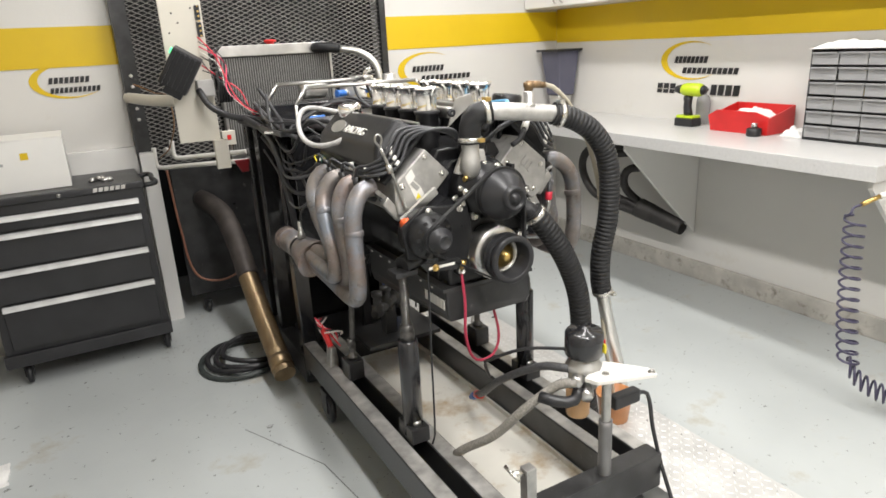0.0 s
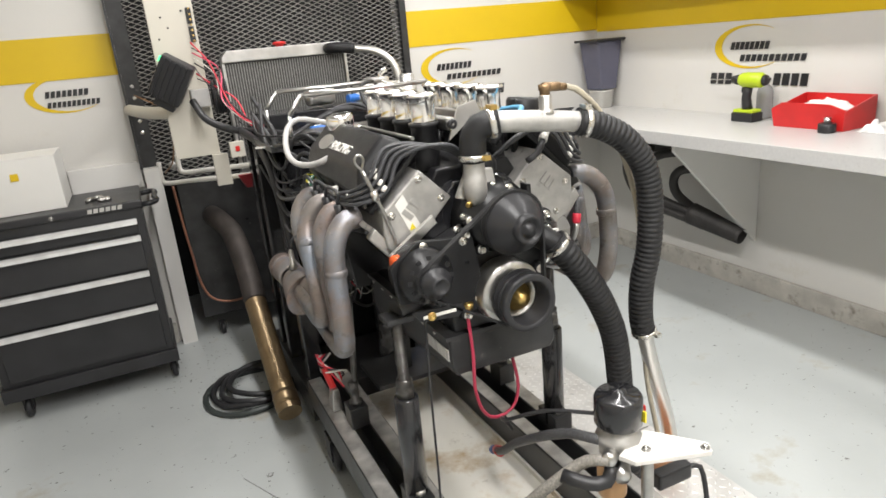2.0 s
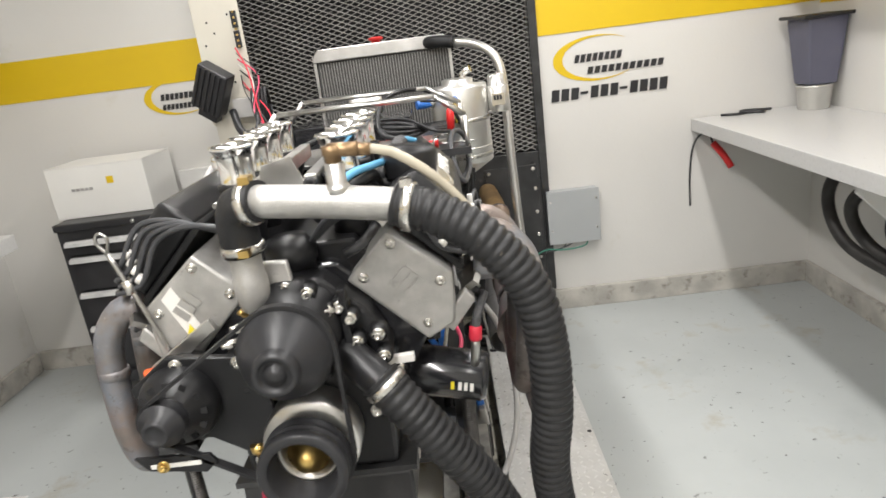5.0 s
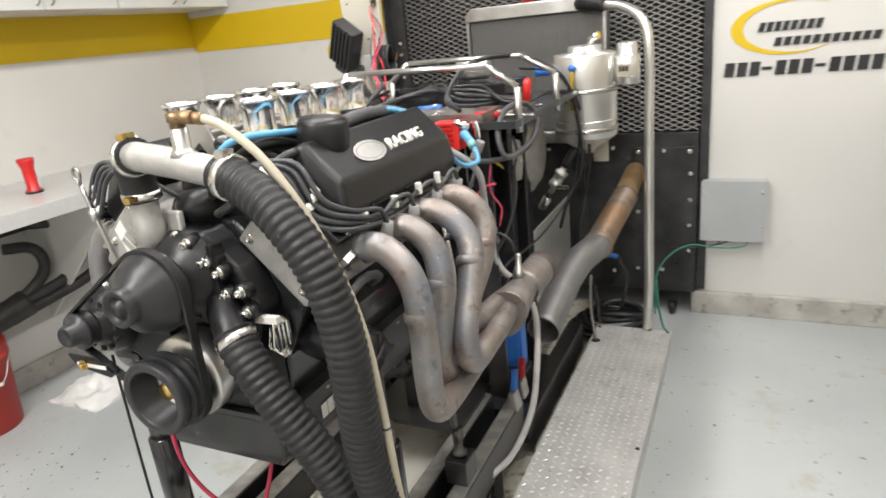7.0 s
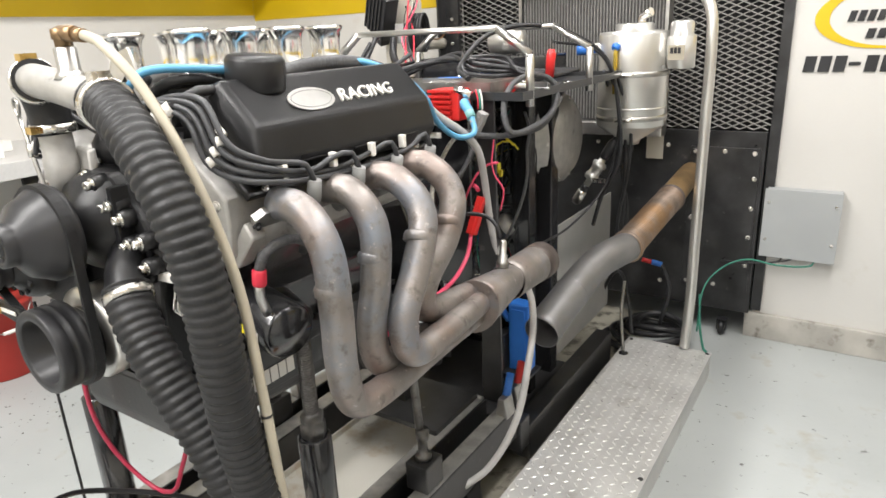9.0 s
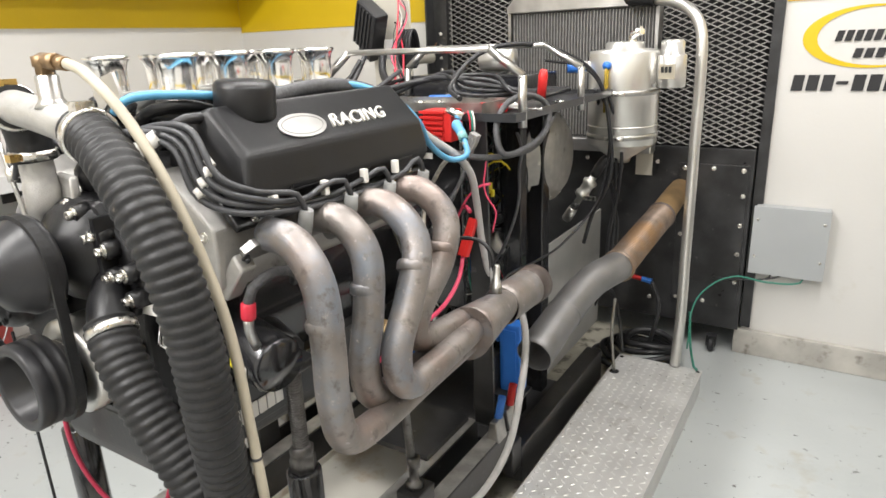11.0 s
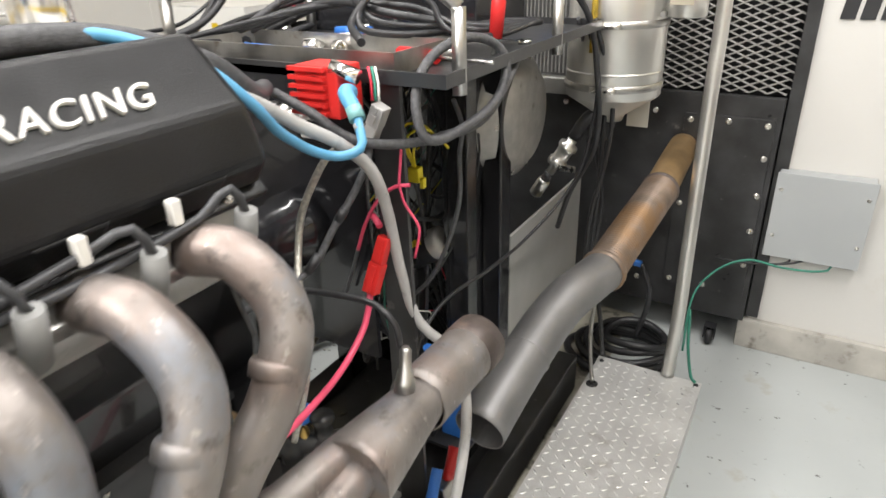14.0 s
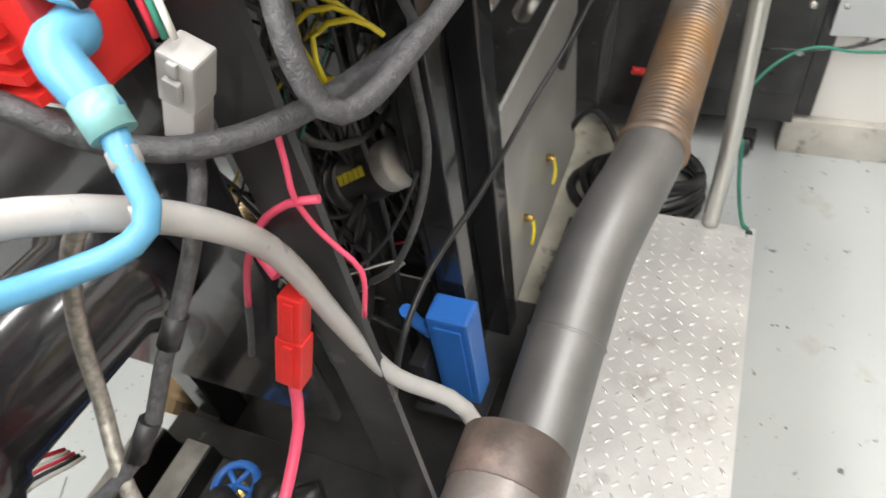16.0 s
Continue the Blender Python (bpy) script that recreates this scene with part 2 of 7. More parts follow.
def pipe(pts, r, **k):
    return tube(bmesh.new(), pts, r, **k)


def lathe(bm, at, axis, prof, seg=24, sharp=True):
    """Turns (radius, height) pairs about the axis through at."""
    q = Vector(axis).to_track_quat("Z", "Y")
    rings = []
    for r, h in prof:
        rings.append([bm.verts.new(Vector(at) + q @ Vector((r * math.cos(k * math.tau / seg), r * math.sin(k * math.tau / seg), h))) for k in range(seg)])
    for i, (a, b) in enumerate(zip(rings, rings[1:])):
        for k in range(seg):
            f = bm.faces.new((a[k], a[(k + 1) % seg], b[(k + 1) % seg], b[k]))
            f.smooth = True
    for ring, rr in ((rings[0][::-1], prof[0][0]), (rings[-1], prof[-1][0])):
        if rr > 1e-5:
            bm.faces.new(ring)
    return bm


def turned(at, axis, prof, seg=24):
    return lathe(bmesh.new(), at, axis, prof, seg)


def prism(bm, pts, vec):
    """A flat outline pushed along vec."""
    a = [bm.verts.new(p) for p in pts]
    b = [bm.verts.new(Vector(p) + Vector(vec)) for p in pts]
    bm.faces.new(a[::-1])
    bm.faces.new(b)
    n = len(pts)
    for i in range(n):
        bm.faces.new((a[i], a[(i + 1) % n], b[(i + 1) % n], b[i]))
    return bm


def slab(pts, vec, bev=0.0):
    bm = prism(bmesh.new(), pts, vec)
    bmesh.ops.recalc_face_normals(bm, faces=bm.faces)
    if bev:
        bmesh.ops.bevel(bm, geom=list(bm.edges), offset=bev, segments=2, affect="EDGES", profile=0.6)
    return bm


def mesh_of(name, bm, material):
    bmesh.ops.recalc_face_normals(bm, faces=bm.faces)
    me = bpy.data.meshes.new(name)
    bm.to_mesh(me)
    bm.free()
    me.materials.append(material)
    return me


def thing(name, at, label, category, group="", kind=""):
    ob = new(name)
    ob.empty_display_size = 0.05
    ob.location = at
    ob["at"] = at
    return tagged(ob, label, category, group, kind)


def part(name, bm, material, parent, label=""):
    ob = new(name, mesh_of(name, bm, material))
    top = parent
    while top.parent:
        top = top.parent
    ob.parent = parent
    if parent is top:
        ob.matrix_parent_inverse = Matrix.Translation(top.location).inverted()
    return tagged(ob, label)


def solid(name, bm, material, label, category, group="", kind=""):
    return tagged(new(name, mesh_of(name, bm, material)), label, category, group, kind)


def structure(name, bm, material, label=""):
    return tagged(new(name, mesh_of(name, bm, material)), label, kind="structure")


def bolt(at, axis, r, material, parent, h=0.008, name="bolt"):
    bm = turned(at, axis, [(r * 1.45, -0.001), (r * 1.45, 0.002), (r * 1.05, 0.0022)], 14)
    lathe(bm, at, axis, [(r, 0.002), (r, h), (r * 0.55, h), (r * 0.5, h * 0.5), (0.0, h * 0.5)], 6)
    return part(name, bm, material, parent)


def letters(bm, at, right, up, out, width, height, n, slant=0.25, thick=0.002, gap=0.25, skip=()):
    """A row of n plain slanted bars where writing stands."""
    right, up, out, at = Vector(right), Vector(up), Vector(out), Vector(at)
    w = width / n
    for i in range(n):
        if i in skip:
            continue
        a = at + right * (i * w)
        b = a + right * (w * (1 - gap))
        s = right * (slant * height)
        prism(bm, [a, b, b + up * height + s, a + up * height + s], out * thick)
    return bm

# ---- room ----
XL, XR, YB, YF, ZC = -2.08, 2.085, 2.183, -3.4, 2.75
structure("floor", box(XL - 0.1, XR + 0.1, YF - 0.1, YB + 0.8, -0.1, 0.0), FLOOR, "grey epoxy painted concrete workshop floor with stains")
structure("ceiling", box(XL - 0.1, XR + 0.1, YF - 0.1, YB + 0.8, ZC, ZC + 0.1), CEIL, "plain pale grey ceiling")
bm = box(XL - 0.1, -0.72, YB, YB + 0.12, 0, ZC)
bx(bm, 0.725, XR + 0.1, YB, YB + 0.12, 0, ZC)
bx(bm, -0.72, 0.725, YB, YB + 0.12, 2.45, ZC)
wall_back = structure("wall_back", bm, WALL, "white painted wall round the fan opening")
structure("wall_left", box(XL - 0.12, XL, YF, YB, 0, ZC), WALL, "white painted side wall")
structure("wall_right", box(XR, XR + 0.12, YF, YB, 0, ZC), WALL, "white painted side wall")
structure("wall_front", box(XL - 0.12, XR + 0.12, YF - 0.12, YF, 0, ZC), WALL, "plain white wall")
# recess walls coloured near black in place of the tunnel's real shade
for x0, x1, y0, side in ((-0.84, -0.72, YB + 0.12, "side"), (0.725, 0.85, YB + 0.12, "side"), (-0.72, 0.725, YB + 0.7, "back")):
    structure("fan_recess_" + side, box(x0, x1, y0, YB + 0.8, 0, ZC), DARK, "fan recess behind the screen, coloured near black for its unlit depth")
bm = box(XL + 0.004, -0.72, YB - 0.004, YB, 1.40, 1.588)
bx(bm, 0.76, XR - 0.004, YB - 0.004, YB, 1.395, 1.588)
structure("trim_back", bm, YELLOW, "yellow painted band")
structure("trim_right", box(XR - 0.004, XR, YF, YB - 0.005, 1.382, 1.60), YELLOW, "yellow painted band")
structure("trim_left", box(XL, XL + 0.004, YF, YB - 0.005, 1.43, 1.64), YELLOW, "yellow painted band")
structure("baseboard_right", box(XR - 0.025, XR, YF, YB - 0.028, 0, 0.108, bev=0.004), KERB, "bare concrete kerb along the wall")
structure("baseboard_back", box(0.70, XR, YB - 0.026, YB, 0, 0.108, bev=0.004), KERB, "bare concrete kerb along the wall")
structure("baseboard_left", box(XL, XL + 0.025, YF, YB - 0.028, 0, 0.108, bev=0.004), KERB, "bare concrete kerb along the wall")
structure("baseboard_corner", box(XL + 0.026, -0.75, YB - 0.026, YB, 0, 0.108, bev=0.004), KERB, "bare concrete kerb along the wall")
bm = bmesh.new()
for a, b in (((-0.64, 0.75), (-0.45, 0.36)), ((-0.45, 0.36), (-0.40, 0.0)), ((-0.40, 0.0), (-0.42, -0.9))):
    w = 0.0018
    prism(bm, [(a[0] - w, a[1], 0.0), (a[0] + w, a[1], 0.0), (b[0] + w, b[1], 0.0), (b[0] - w, b[1], 0.0)], (0, 0, 0.0008))
structure("floor_joint", bm, DKCRACK, "thin dark crack in the painted floor")
structure("drain_strip", box(-0.12, 0.343, 0.55, 2.2, 0.0, 0.004), OLIVE, "oily bare concrete strip beside the dyno")


def arc_band(cx, cz, rx, rz, a0, a1, w0, w1, n=40):
    """A crescent, thick in its middle and pointed at its ends, as outline pairs."""
    out = []
    for i in range(n + 1):
        s = i / n
        a = radians(a0 + (a1 - a0) * s)
        w = w1 + (w0 - w1) * math.sin(math.pi * s) ** 1.3
        out.append(((cx + rx * math.cos(a), cz + rz * math.sin(a)), (cx + (rx - w) * math.cos(a), cz + (rz - w * 0.45) * math.sin(a))))
    return out


def wall_sign(origin, right, out, with_number, w=0.55):
    """A yellow crescent with rows of bars for its writing. origin: its lower left corner; w: its width."""
    o, r, n, u = Vector(origin), Vector(right), Vector(out), Vector((0, 0, 1))
    k = w / 0.55
    ob = thing("wall_sign", origin, "yellow crescent and black lettering painted on the white wall", "sign", "wall signs")
    rim = arc_band(0.21 * k, 0.235 * k, 0.21 * k, 0.105 * k, 50, 318, 0.046 * k, 0.002)
    edge = [a for a, b in rim] + [b for a, b in rim[::-1]]
    bm = slab([o + r * q[0] + u * q[1] + n * 0.002 for q in edge], n * 0.001)
    part("crescent", bm, YELLOW, ob)
    for x, z, ww, h, c in ((0.10, 0.222, 0.23, 0.036, 8), (0.16 if with_number else 0.10, 0.165, 0.37 if with_number else 0.28, 0.032, 11)):
        part("lettering", letters(bmesh.new(), o + r * (x * k) + u * (z * k) + n * 0.003, r, u, n, ww * k, h * k, c), BLACKINK, ob)
    if with_number:
        for i in range(12):
            low, tall = (0.074, 0.012) if i in (3, 7) else (0.052, 0.056)
            part("number_bar", letters(bmesh.new(), o + r * ((-0.02 + 0.0475 * i) * k) + u * (low * k) + n * 0.003, r, u, n, 0.0475 * k, tall * k, 1, slant=0.12, gap=0.22), BLACKINK, ob)
    return ob


wall_sign((0.822, YB, 1.03), (1, 0, 0), (0, -1, 0), True)
wall_sign((-1.152, YB, 1.147), (1, 0, 0), (0, -1, 0), False, 0.44)
wall_sign((XR, 1.215, 1.022), (0, -1, 0), (-1, 0, 0), True)

# ---- counters and cabinets ----
def counter(x0, x1, y0, y1, side, label):
    ob = thing("counter", ((x0 + x1) / 2, y0, 0.86), label, "counter")
    part("worktop", box(x0, x1, y0, y1, 0.862, 0.922, bev=0.003), LAMINATE, ob)
    back = x1 - 0.003 if side > 0 else x0 + 0.003
    front = x0 + 0.03 if side > 0 else x1 - 0.03
    y = y0 + 0.02
    while y < y1 - 0.1:
        part("bracket", slab([(back, y, 0.862), (front, y, 0.862), (front, y, 0.83), (back, y, 0.27)], (0, 0.018, 0)), CABINET, ob)
        y += 1.245
    return ob


counter(1.475, XR - 0.001, -0.37, YB - 0.01, 1, "long grey laminate wall counter on triangular panels")
counter(XL + 0.001, -1.45, -1.6, 1.42, -1, "grey laminate wall counter with loose tools on it")


def cabinet_row(x0, x1, y0, y1, z0, side, n):
    for i in range(n):
        a, b = y0 + (y1 - y0) * i / n, y0 + (y1 - y0) * (i + 1) / n - 0.004
        ob = thing("wall_cabinet", ((x0 + x1) / 2, a, z0), "white laminate wall cabinet above the counter", "cabinet", "wall cabinets")
        part("body", box(x0 + (0.02 if side > 0 else 0), x1 - (0.02 if side < 0 else 0), a, b, z0, z0 + 0.75), CABINET, ob)
        fx = x0 if side > 0 else x1 - 0.018
        for j in range(2):
            c, d = a + (b - a) * j / 2 + 0.002, a + (b - a) * (j + 1) / 2 - 0.002
            door = part("door", box(fx, fx + 0.018, c, d, z0 + 0.003, z0 + 0.747, bev=0.002), CABINET, ob)
            hy = d - 0.03 if j == 0 else c + 0.03
            hx = fx - 0.02 if side > 0 else fx + 0.038
            part("handle", pipe([(fx + 0.009, hy, z0 + 0.02), (hx, hy, z0 + 0.03), (hx, hy, z0 + 0.11), (fx + 0.009, hy, z0 + 0.12)], 0.004, seg=6), STEEL, door, "thin steel handle")


cabinet_row(1.80, XR - 0.001, -0.75, YB - 0.006, 1.603, 1, 4)
cabinet_row(XL + 0.001, -1.76, -0.75, YB - 0.006, 1.622, -1, 4)

# ---- fan screen ----
screen = thing("fan_screen", (0.0, 2.17, 0.86), "expanded steel mesh screen in a dark angle frame", "screen")
bm = bmesh.new()
DX, DZ = 0.052, 0.0232
def strand(bm, a, b, w, d):
    a, b = Vector(a), Vector(b)
    n = Vector(((a - b).z, 0, (b - a).x)).normalized() * w
    y = Vector((0, d, 0))
    v = [bm.verts.new(p) for p in (a - n - y, b - n - y, b + n + y * 0.2, a + n + y * 0.2)]
    w2 = [bm.verts.new(p.co + Vector((0, 0.0022, 0))) for p in v]
    bm.faces.new(v)
    bm.faces.new(w2[::-1])
    bm.faces.new((v[0], w2[0], w2[1], v[1]))
    bm.faces.new((v[3], v[2], w2[2], w2[3]))
for iz in range(0, 70):
    for ix in range(0, 29):
        for shift in (0, 1):
            x = -0.72 + (ix + 0.5 * shift) * DX
            z = 0.865 + (iz + 0.5 * shift) * DZ
            if z > 2.4 or x > 0.72:
                continue
            strand(bm, (x - DX / 2, 2.185, z), (x, 2.185, z + DZ / 2), 0.0022, 0.003)
            strand(bm, (x, 2.185, z + DZ / 2), (x + DX / 2, 2.185, z), 0.0022, 0.003)
tagged(part("mesh", bm, MESH, screen, "grey expanded steel mesh"), kind="stuff")
bm = box(-0.745, -0.665, 2.16, 2.20, 0.95, 2.45)
bx(bm, -0.745, -0.735, 2.10, 2.16, 0.95, 2.45)
part("side_angle", bm, BLACKPNT, screen, "dark steel angle with bolts")
part("side_angle", box(0.72, 0.757, 2.165, 2.205, 0.12, 2.45), BLACKPNT, screen)
part("top_angle", box(-0.66, 0.715, 2.165, 2.205, 2.41, 2.45), BLACKPNT, screen)
for i in range(5):
    bolt((-0.70, 2.16, 1.12 + 0.055 * i), (0, -1, 0), 0.006, BOLT, screen)

tower = thing("fan_cabinet", (0.06, 2.15, 0.0), "black sheet-metal fan cabinet on castors below the screen", "cabinet")
part("front_panel", box(-0.60, 0.715, 2.14, 2.165, 0.11, 0.862, bev=0.002), BLACKPNT, tower)
part("access_panel", box(0.44, 0.70, 2.133, 2.14, 0.2, 0.80, bev=0.002), BLACKPNT, tower)
for x, z in ((0.46, 0.78), (0.57, 0.785), (0.68, 0.78), (0.685, 0.68), (0.685, 0.56), (0.685, 0.44), (0.685, 0.32), (0.57, 0.22), (0.46, 0.22), (0.46, 0.5), (0.46, 0.64), (0.35, 0.8), (0.2, 0.8), (0.05, 0.8), (0.35, 0.2)):
    bolt((x, 2.133, z), (0, -1, 0), 0.0065, BOLT, tower)


def caster(parent, x, y, r, material=DKGREY):
    w = part("wheel", turned((x - 0.012, y, r), (1, 0, 0), [(0.0, 0), (r * 0.8, 0), (r, 0.005), (r, 0.019), (r * 0.8, 0.024), (0.0, 0.024)], 18), material, parent, "black castor wheel")
    part("hub", turned((x - 0.0145, y, r), (1, 0, 0), [(0.0, 0), (r * 0.3, 0), (r * 0.3, 0.029), (0.0, 0.029)], 12), STEEL, w)
    bm = box(x - 0.019, x - 0.015, y - r * 0.5, y + r * 0.5, r * 0.8, r * 2.25)
    bx(bm, x + 0.015, x + 0.019, y - r * 0.5, y + r * 0.5, r * 0.8, r * 2.25)
    bx(bm, x - 0.019, x + 0.019, y - r * 0.6, y + r * 0.6, r * 2.2, r * 2.3)
    part("fork", bm, material, parent)


for x in (-0.52, 0.62):
    caster(tower, x, 2.13, 0.032)

# ---- radiator ----
FINGREY = mat("dull_fin_aluminium", (0.30, 0.295, 0.285), 0.5, 0.6, var=0.15, scale=40)
rad = thing("radiator", (0.03, 2.06, 0.85), "aluminium radiator with a red-capped filler, standing before the mesh", "radiator")
part("core", box(-0.27, 0.33, 2.055, 2.095, 0.90, 1.405), RADCORE, rad, "dark finned core")
for i in range(46):
    x = -0.262 + i * 0.0129
    part("fin_tube", box(x, x + 0.004, 2.049, 2.055, 0.91, 1.40), FINGREY, rad)
part("top_tank", slab([(-0.285, 2.03, 1.405), (0.345, 2.03, 1.405), (0.345, 2.03, 1.44), (0.315, 2.03, 1.462), (-0.255, 2.03, 1.462), (-0.285, 2.03, 1.43)], (0, 0.075, 0), 0.004), ALU, rad)
part("bottom_tank", box(-0.285, 0.345, 2.03, 2.105, 0.845, 0.90, bev=0.006), ALU, rad)
part("side_channel", box(-0.285, -0.272, 2.04, 2.10, 0.90, 1.405), ALU, rad)
part("side_channel", box(0.332, 0.345, 2.04, 2.10, 0.90, 1.405), ALU, rad)
part("filler_cap", turned((0.01, 2.06, 1.462), (0, 0, 1), [(0.02, 0), (0.02, 0.008), (0.032, 0.01), (0.034, 0.02), (0.02, 0.024), (0.0, 0.024)], 18), REDCAST, rad, "red pressure cap")
part("outlet", turned((0.25, 2.035, 1.43), (0, -1, 0), [(0.024, 0), (0.024, 0.03), (0.021, 0.03)], 16), ALU, rad)

hose = thing("radiator_hose", (0.3, 2.0, 1.0), "black rubber radiator hose joined to a bent steel pipe", "hose")
part("rubber_elbow", pipe([(0.25, 2.04, 1.43), (0.25, 1.99, 1.432), (0.30, 1.96, 1.43), (0.36, 1.94, 1.42)], 0.027), RUBBER, hose)
part("bent_pipe", pipe([(0.355, 1.942, 1.42), (0.45, 1.90, 1.40), (0.52, 1.86, 1.345), (0.545, 1.84, 1.26), (0.55, 1.82, 0.9), (0.558, 1.77, 0.5), (0.562, 1.75, 0.3), (0.558, 1.733, 0.10)], 0.019, seg=14), STAINLESS, hose, "dull stainless pipe to the floor")

# ---- tool chest ----
chest = thing("tool_chest", (-1.12, 1.92, 0.0), "black steel rolling tool chest with four drawers", "tool chest")
TX0, TX1, TY0, TY1 = -1.47, -0.775, 1.71, 2.12
part("body", box(TX0, TX1, TY0, TY1, 0.16, 0.845, bev=0.004), BLACKTB, chest)
part("top", box(TX0 - 0.006, TX1 + 0.006, TY0 - 0.012, TY1, 0.845, 0.878, bev=0.006), BLACKTB, chest)
part("base_tray", slab([(TX0 - 0.01, TY0 - 0.02, 0.10), (TX1 + 0.01, TY0 - 0.02, 0.10), (TX1 + 0.01, TY0 - 0.02, 0.16), (TX0 - 0.01, TY0 - 0.02, 0.16)], (0, 0.44, 0), 0.004), BLACKTB, chest)
for z0, z1 in ((0.738, 0.803), (0.572, 0.727), (0.408, 0.562), (0.185, 0.398)):
    d = part("drawer", box(TX0 + 0.035, TX1 - 0.03, TY0 - 0.014, TY0 + 0.01, z0, z1, bev=0.003), BLACKTB, chest)
    zt = z1 - 0.013
    part("pull", slab([(TX0 + 0.035, TY0 - 0.014, zt + 0.011), (TX0 + 0.035, TY0 - 0.033, zt + 0.004), (TX0 + 0.035, TY0 - 0.035, zt - 0.011), (TX0 + 0.035, TY0 - 0.014, zt - 0.013)], (TX1 - TX0 - 0.065, 0, 0)), PULLALU, d, "bright aluminium full-width pull")
part("badge", letters(bmesh.new(), (-0.985, TY0 - 0.0125, 0.853), (1, 0, 0), (0, 0, 1), (0, -1, 0), 0.14, 0.018, 6), ALU, chest, "pale metal badge bars")
part("lock", turned((-1.12, TY0 - 0.012, 0.86), (0, -1, 0), [(0.009, 0), (0.009, 0.006), (0.0, 0.007)], 14), STEEL, chest)
part("side_handle", pipe([(TX1, 1.76, 0.845), (TX1 + 0.06, 1.76, 0.85), (TX1 + 0.06, 1.90, 0.85), (TX1 + 0.06, 2.05, 0.85), (TX1, 2.05, 0.845)], 0.012), DKGREY, chest, "black tubular side handle")
for x, y in ((TX0 + 0.07, 1.74), (TX1 - 0.02, 1.76), (TX0 + 0.07, 2.06), (TX1 - 0.02, 2.06)):
    caster(chest, x, y, 0.045)
carton = thing("carton", (-1.27, 1.93, 0.878), "white cardboard carton with a small yellow mark, on the tool chest", "box")
part("body", box(-1.50, -1.06, 1.80, 2.10, 0.879, 1.105, bev=0.003), CARTON, carton)
part("flap", box(-1.50, -1.06, 1.80, 1.949, 1.106, 1.109), CARTON, carton)
part("flap", box(-1.50, -1.06, 1.951, 2.10, 1.106, 1.109), CARTON, carton)
part("mark", box(-1.235, -1.205, 1.7965, 1.7985, 1.02, 1.05, m=None), YELLOW, carton, "small yellow print")
part("print_bars", letters(bmesh.new(), (-1.40, 1.7985, 1.0), (1, 0, 0), (0, 0, 1), (0, -1, 0), 0.1, 0.012, 5, slant=0), GREYPL, carton)
mirror = thing("rag", (-0.93, 1.85, 0.878), "crumpled shop rag and small fittings on the tool chest", "rag")
bm = bmesh.new()
for i in range(9):
    a = random.random() * 6.3
    lathe(bm, (-0.93 + 0.045 * math.cos(a), 1.84 + 0.03 * math.sin(a), 0.879), (0.3 * math.cos(a), 0.3 * math.sin(a), 1), [(0.0, 0), (0.018, 0.004), (0.013, 0.016), (0.0, 0.02)], 8)
part("pile", bm, STEEL, mirror)
angle = thing("wall_angle", (-0.72, 2.1, 0.0), "white-grey painted steel frame beside the tool chest", "frame")
part("upright", box(-0.735, -0.66, 2.11, 2.17, 0.0, 0.948), CABINET, angle)
part("cross_plate", box(-1.06, -0.745, 2.14, 2.20, 0.86, 0.985, bev=0.002), CABINET, angle)

# ---- control panel on its arm ----
panel = thing("control_panel", (-0.53, 1.5, 1.1), "beige steel mounting plate with terminal strips", "panel")
part("plate", box(-0.60, -0.425, 1.505, 1.515, 1.05, 2.2, bev=0.002), BEIGE, panel)
part("arm", pipe([(-0.735, 2.12, 1.235), (-0.66, 1.72, 1.235), (-0.56, 1.52, 1.235)], 0.026), BEIGE, panel, "beige tubular arm")
part("foot_bracket", box(-0.46, -0.40, 1.48, 1.515, 0.92, 1.05), BEIGE, panel)
for k in range(2):
    part("terminal_strip", box(-0.455, -0.435, 1.49, 1.505, 1.50 + 0.07 * k, 1.56 + 0.07 * k, bev=0.002), DKGREY, panel)
for k in range(7):
    bolt((-0.443, 1.49, 1.505 + 0.02 * k), (0, -1, 0), 0.003, GOLD, panel, 0.004)
for x, z in ((-0.57, 1.52), (-0.53, 1.56), (-0.49, 1.38), (-0.55, 1.60), (-0.47, 1.62)):
    part("hole", turned((x, 1.505, z), (0, -1, 0), [(0.004, 0), (0.004, 0.0015), (0.0, 0.0015)], 10), DARK, panel)
ecu = thing("engine_controller", (-0.56, 1.45, 1.3), "black finned engine control box with a green light", "control box")
em = Matrix.Translation((-0.56, 1.44, 1.365)) @ Euler((radians(12), radians(33), radians(-14))).to_matrix().to_4x4()
part("case", box(-0.062, 0.062, -0.03, 0.03, -0.085, 0.085, bev=0.008, m=em), DKGREY, ecu)
for k in range(5):
    part("fin", box(-0.05 + 0.021 * k, -0.043 + 0.021 * k, -0.036, -0.03, -0.078, 0.078, m=em), DKGREY, ecu)
g = mat("green_led", (0.05, 0.6, 0.2), 0.3)
g.node_tree.nodes["Principled BSDF"].inputs["Emission Color"].default_value = (0.1, 1.0, 0.3, 1)
g.node_tree.nodes["Principled BSDF"].inputs["Emission Strength"].default_value = 2.0
part("indicator", box(-0.07, -0.062, -0.01, 0.01, 0.05, 0.07, m=em), g, ecu, "lit green indicator")
part("plug", box(-0.03, 0.05, -0.02, 0.02, -0.115, -0.085, bev=0.004, m=em), DKGREY, ecu)

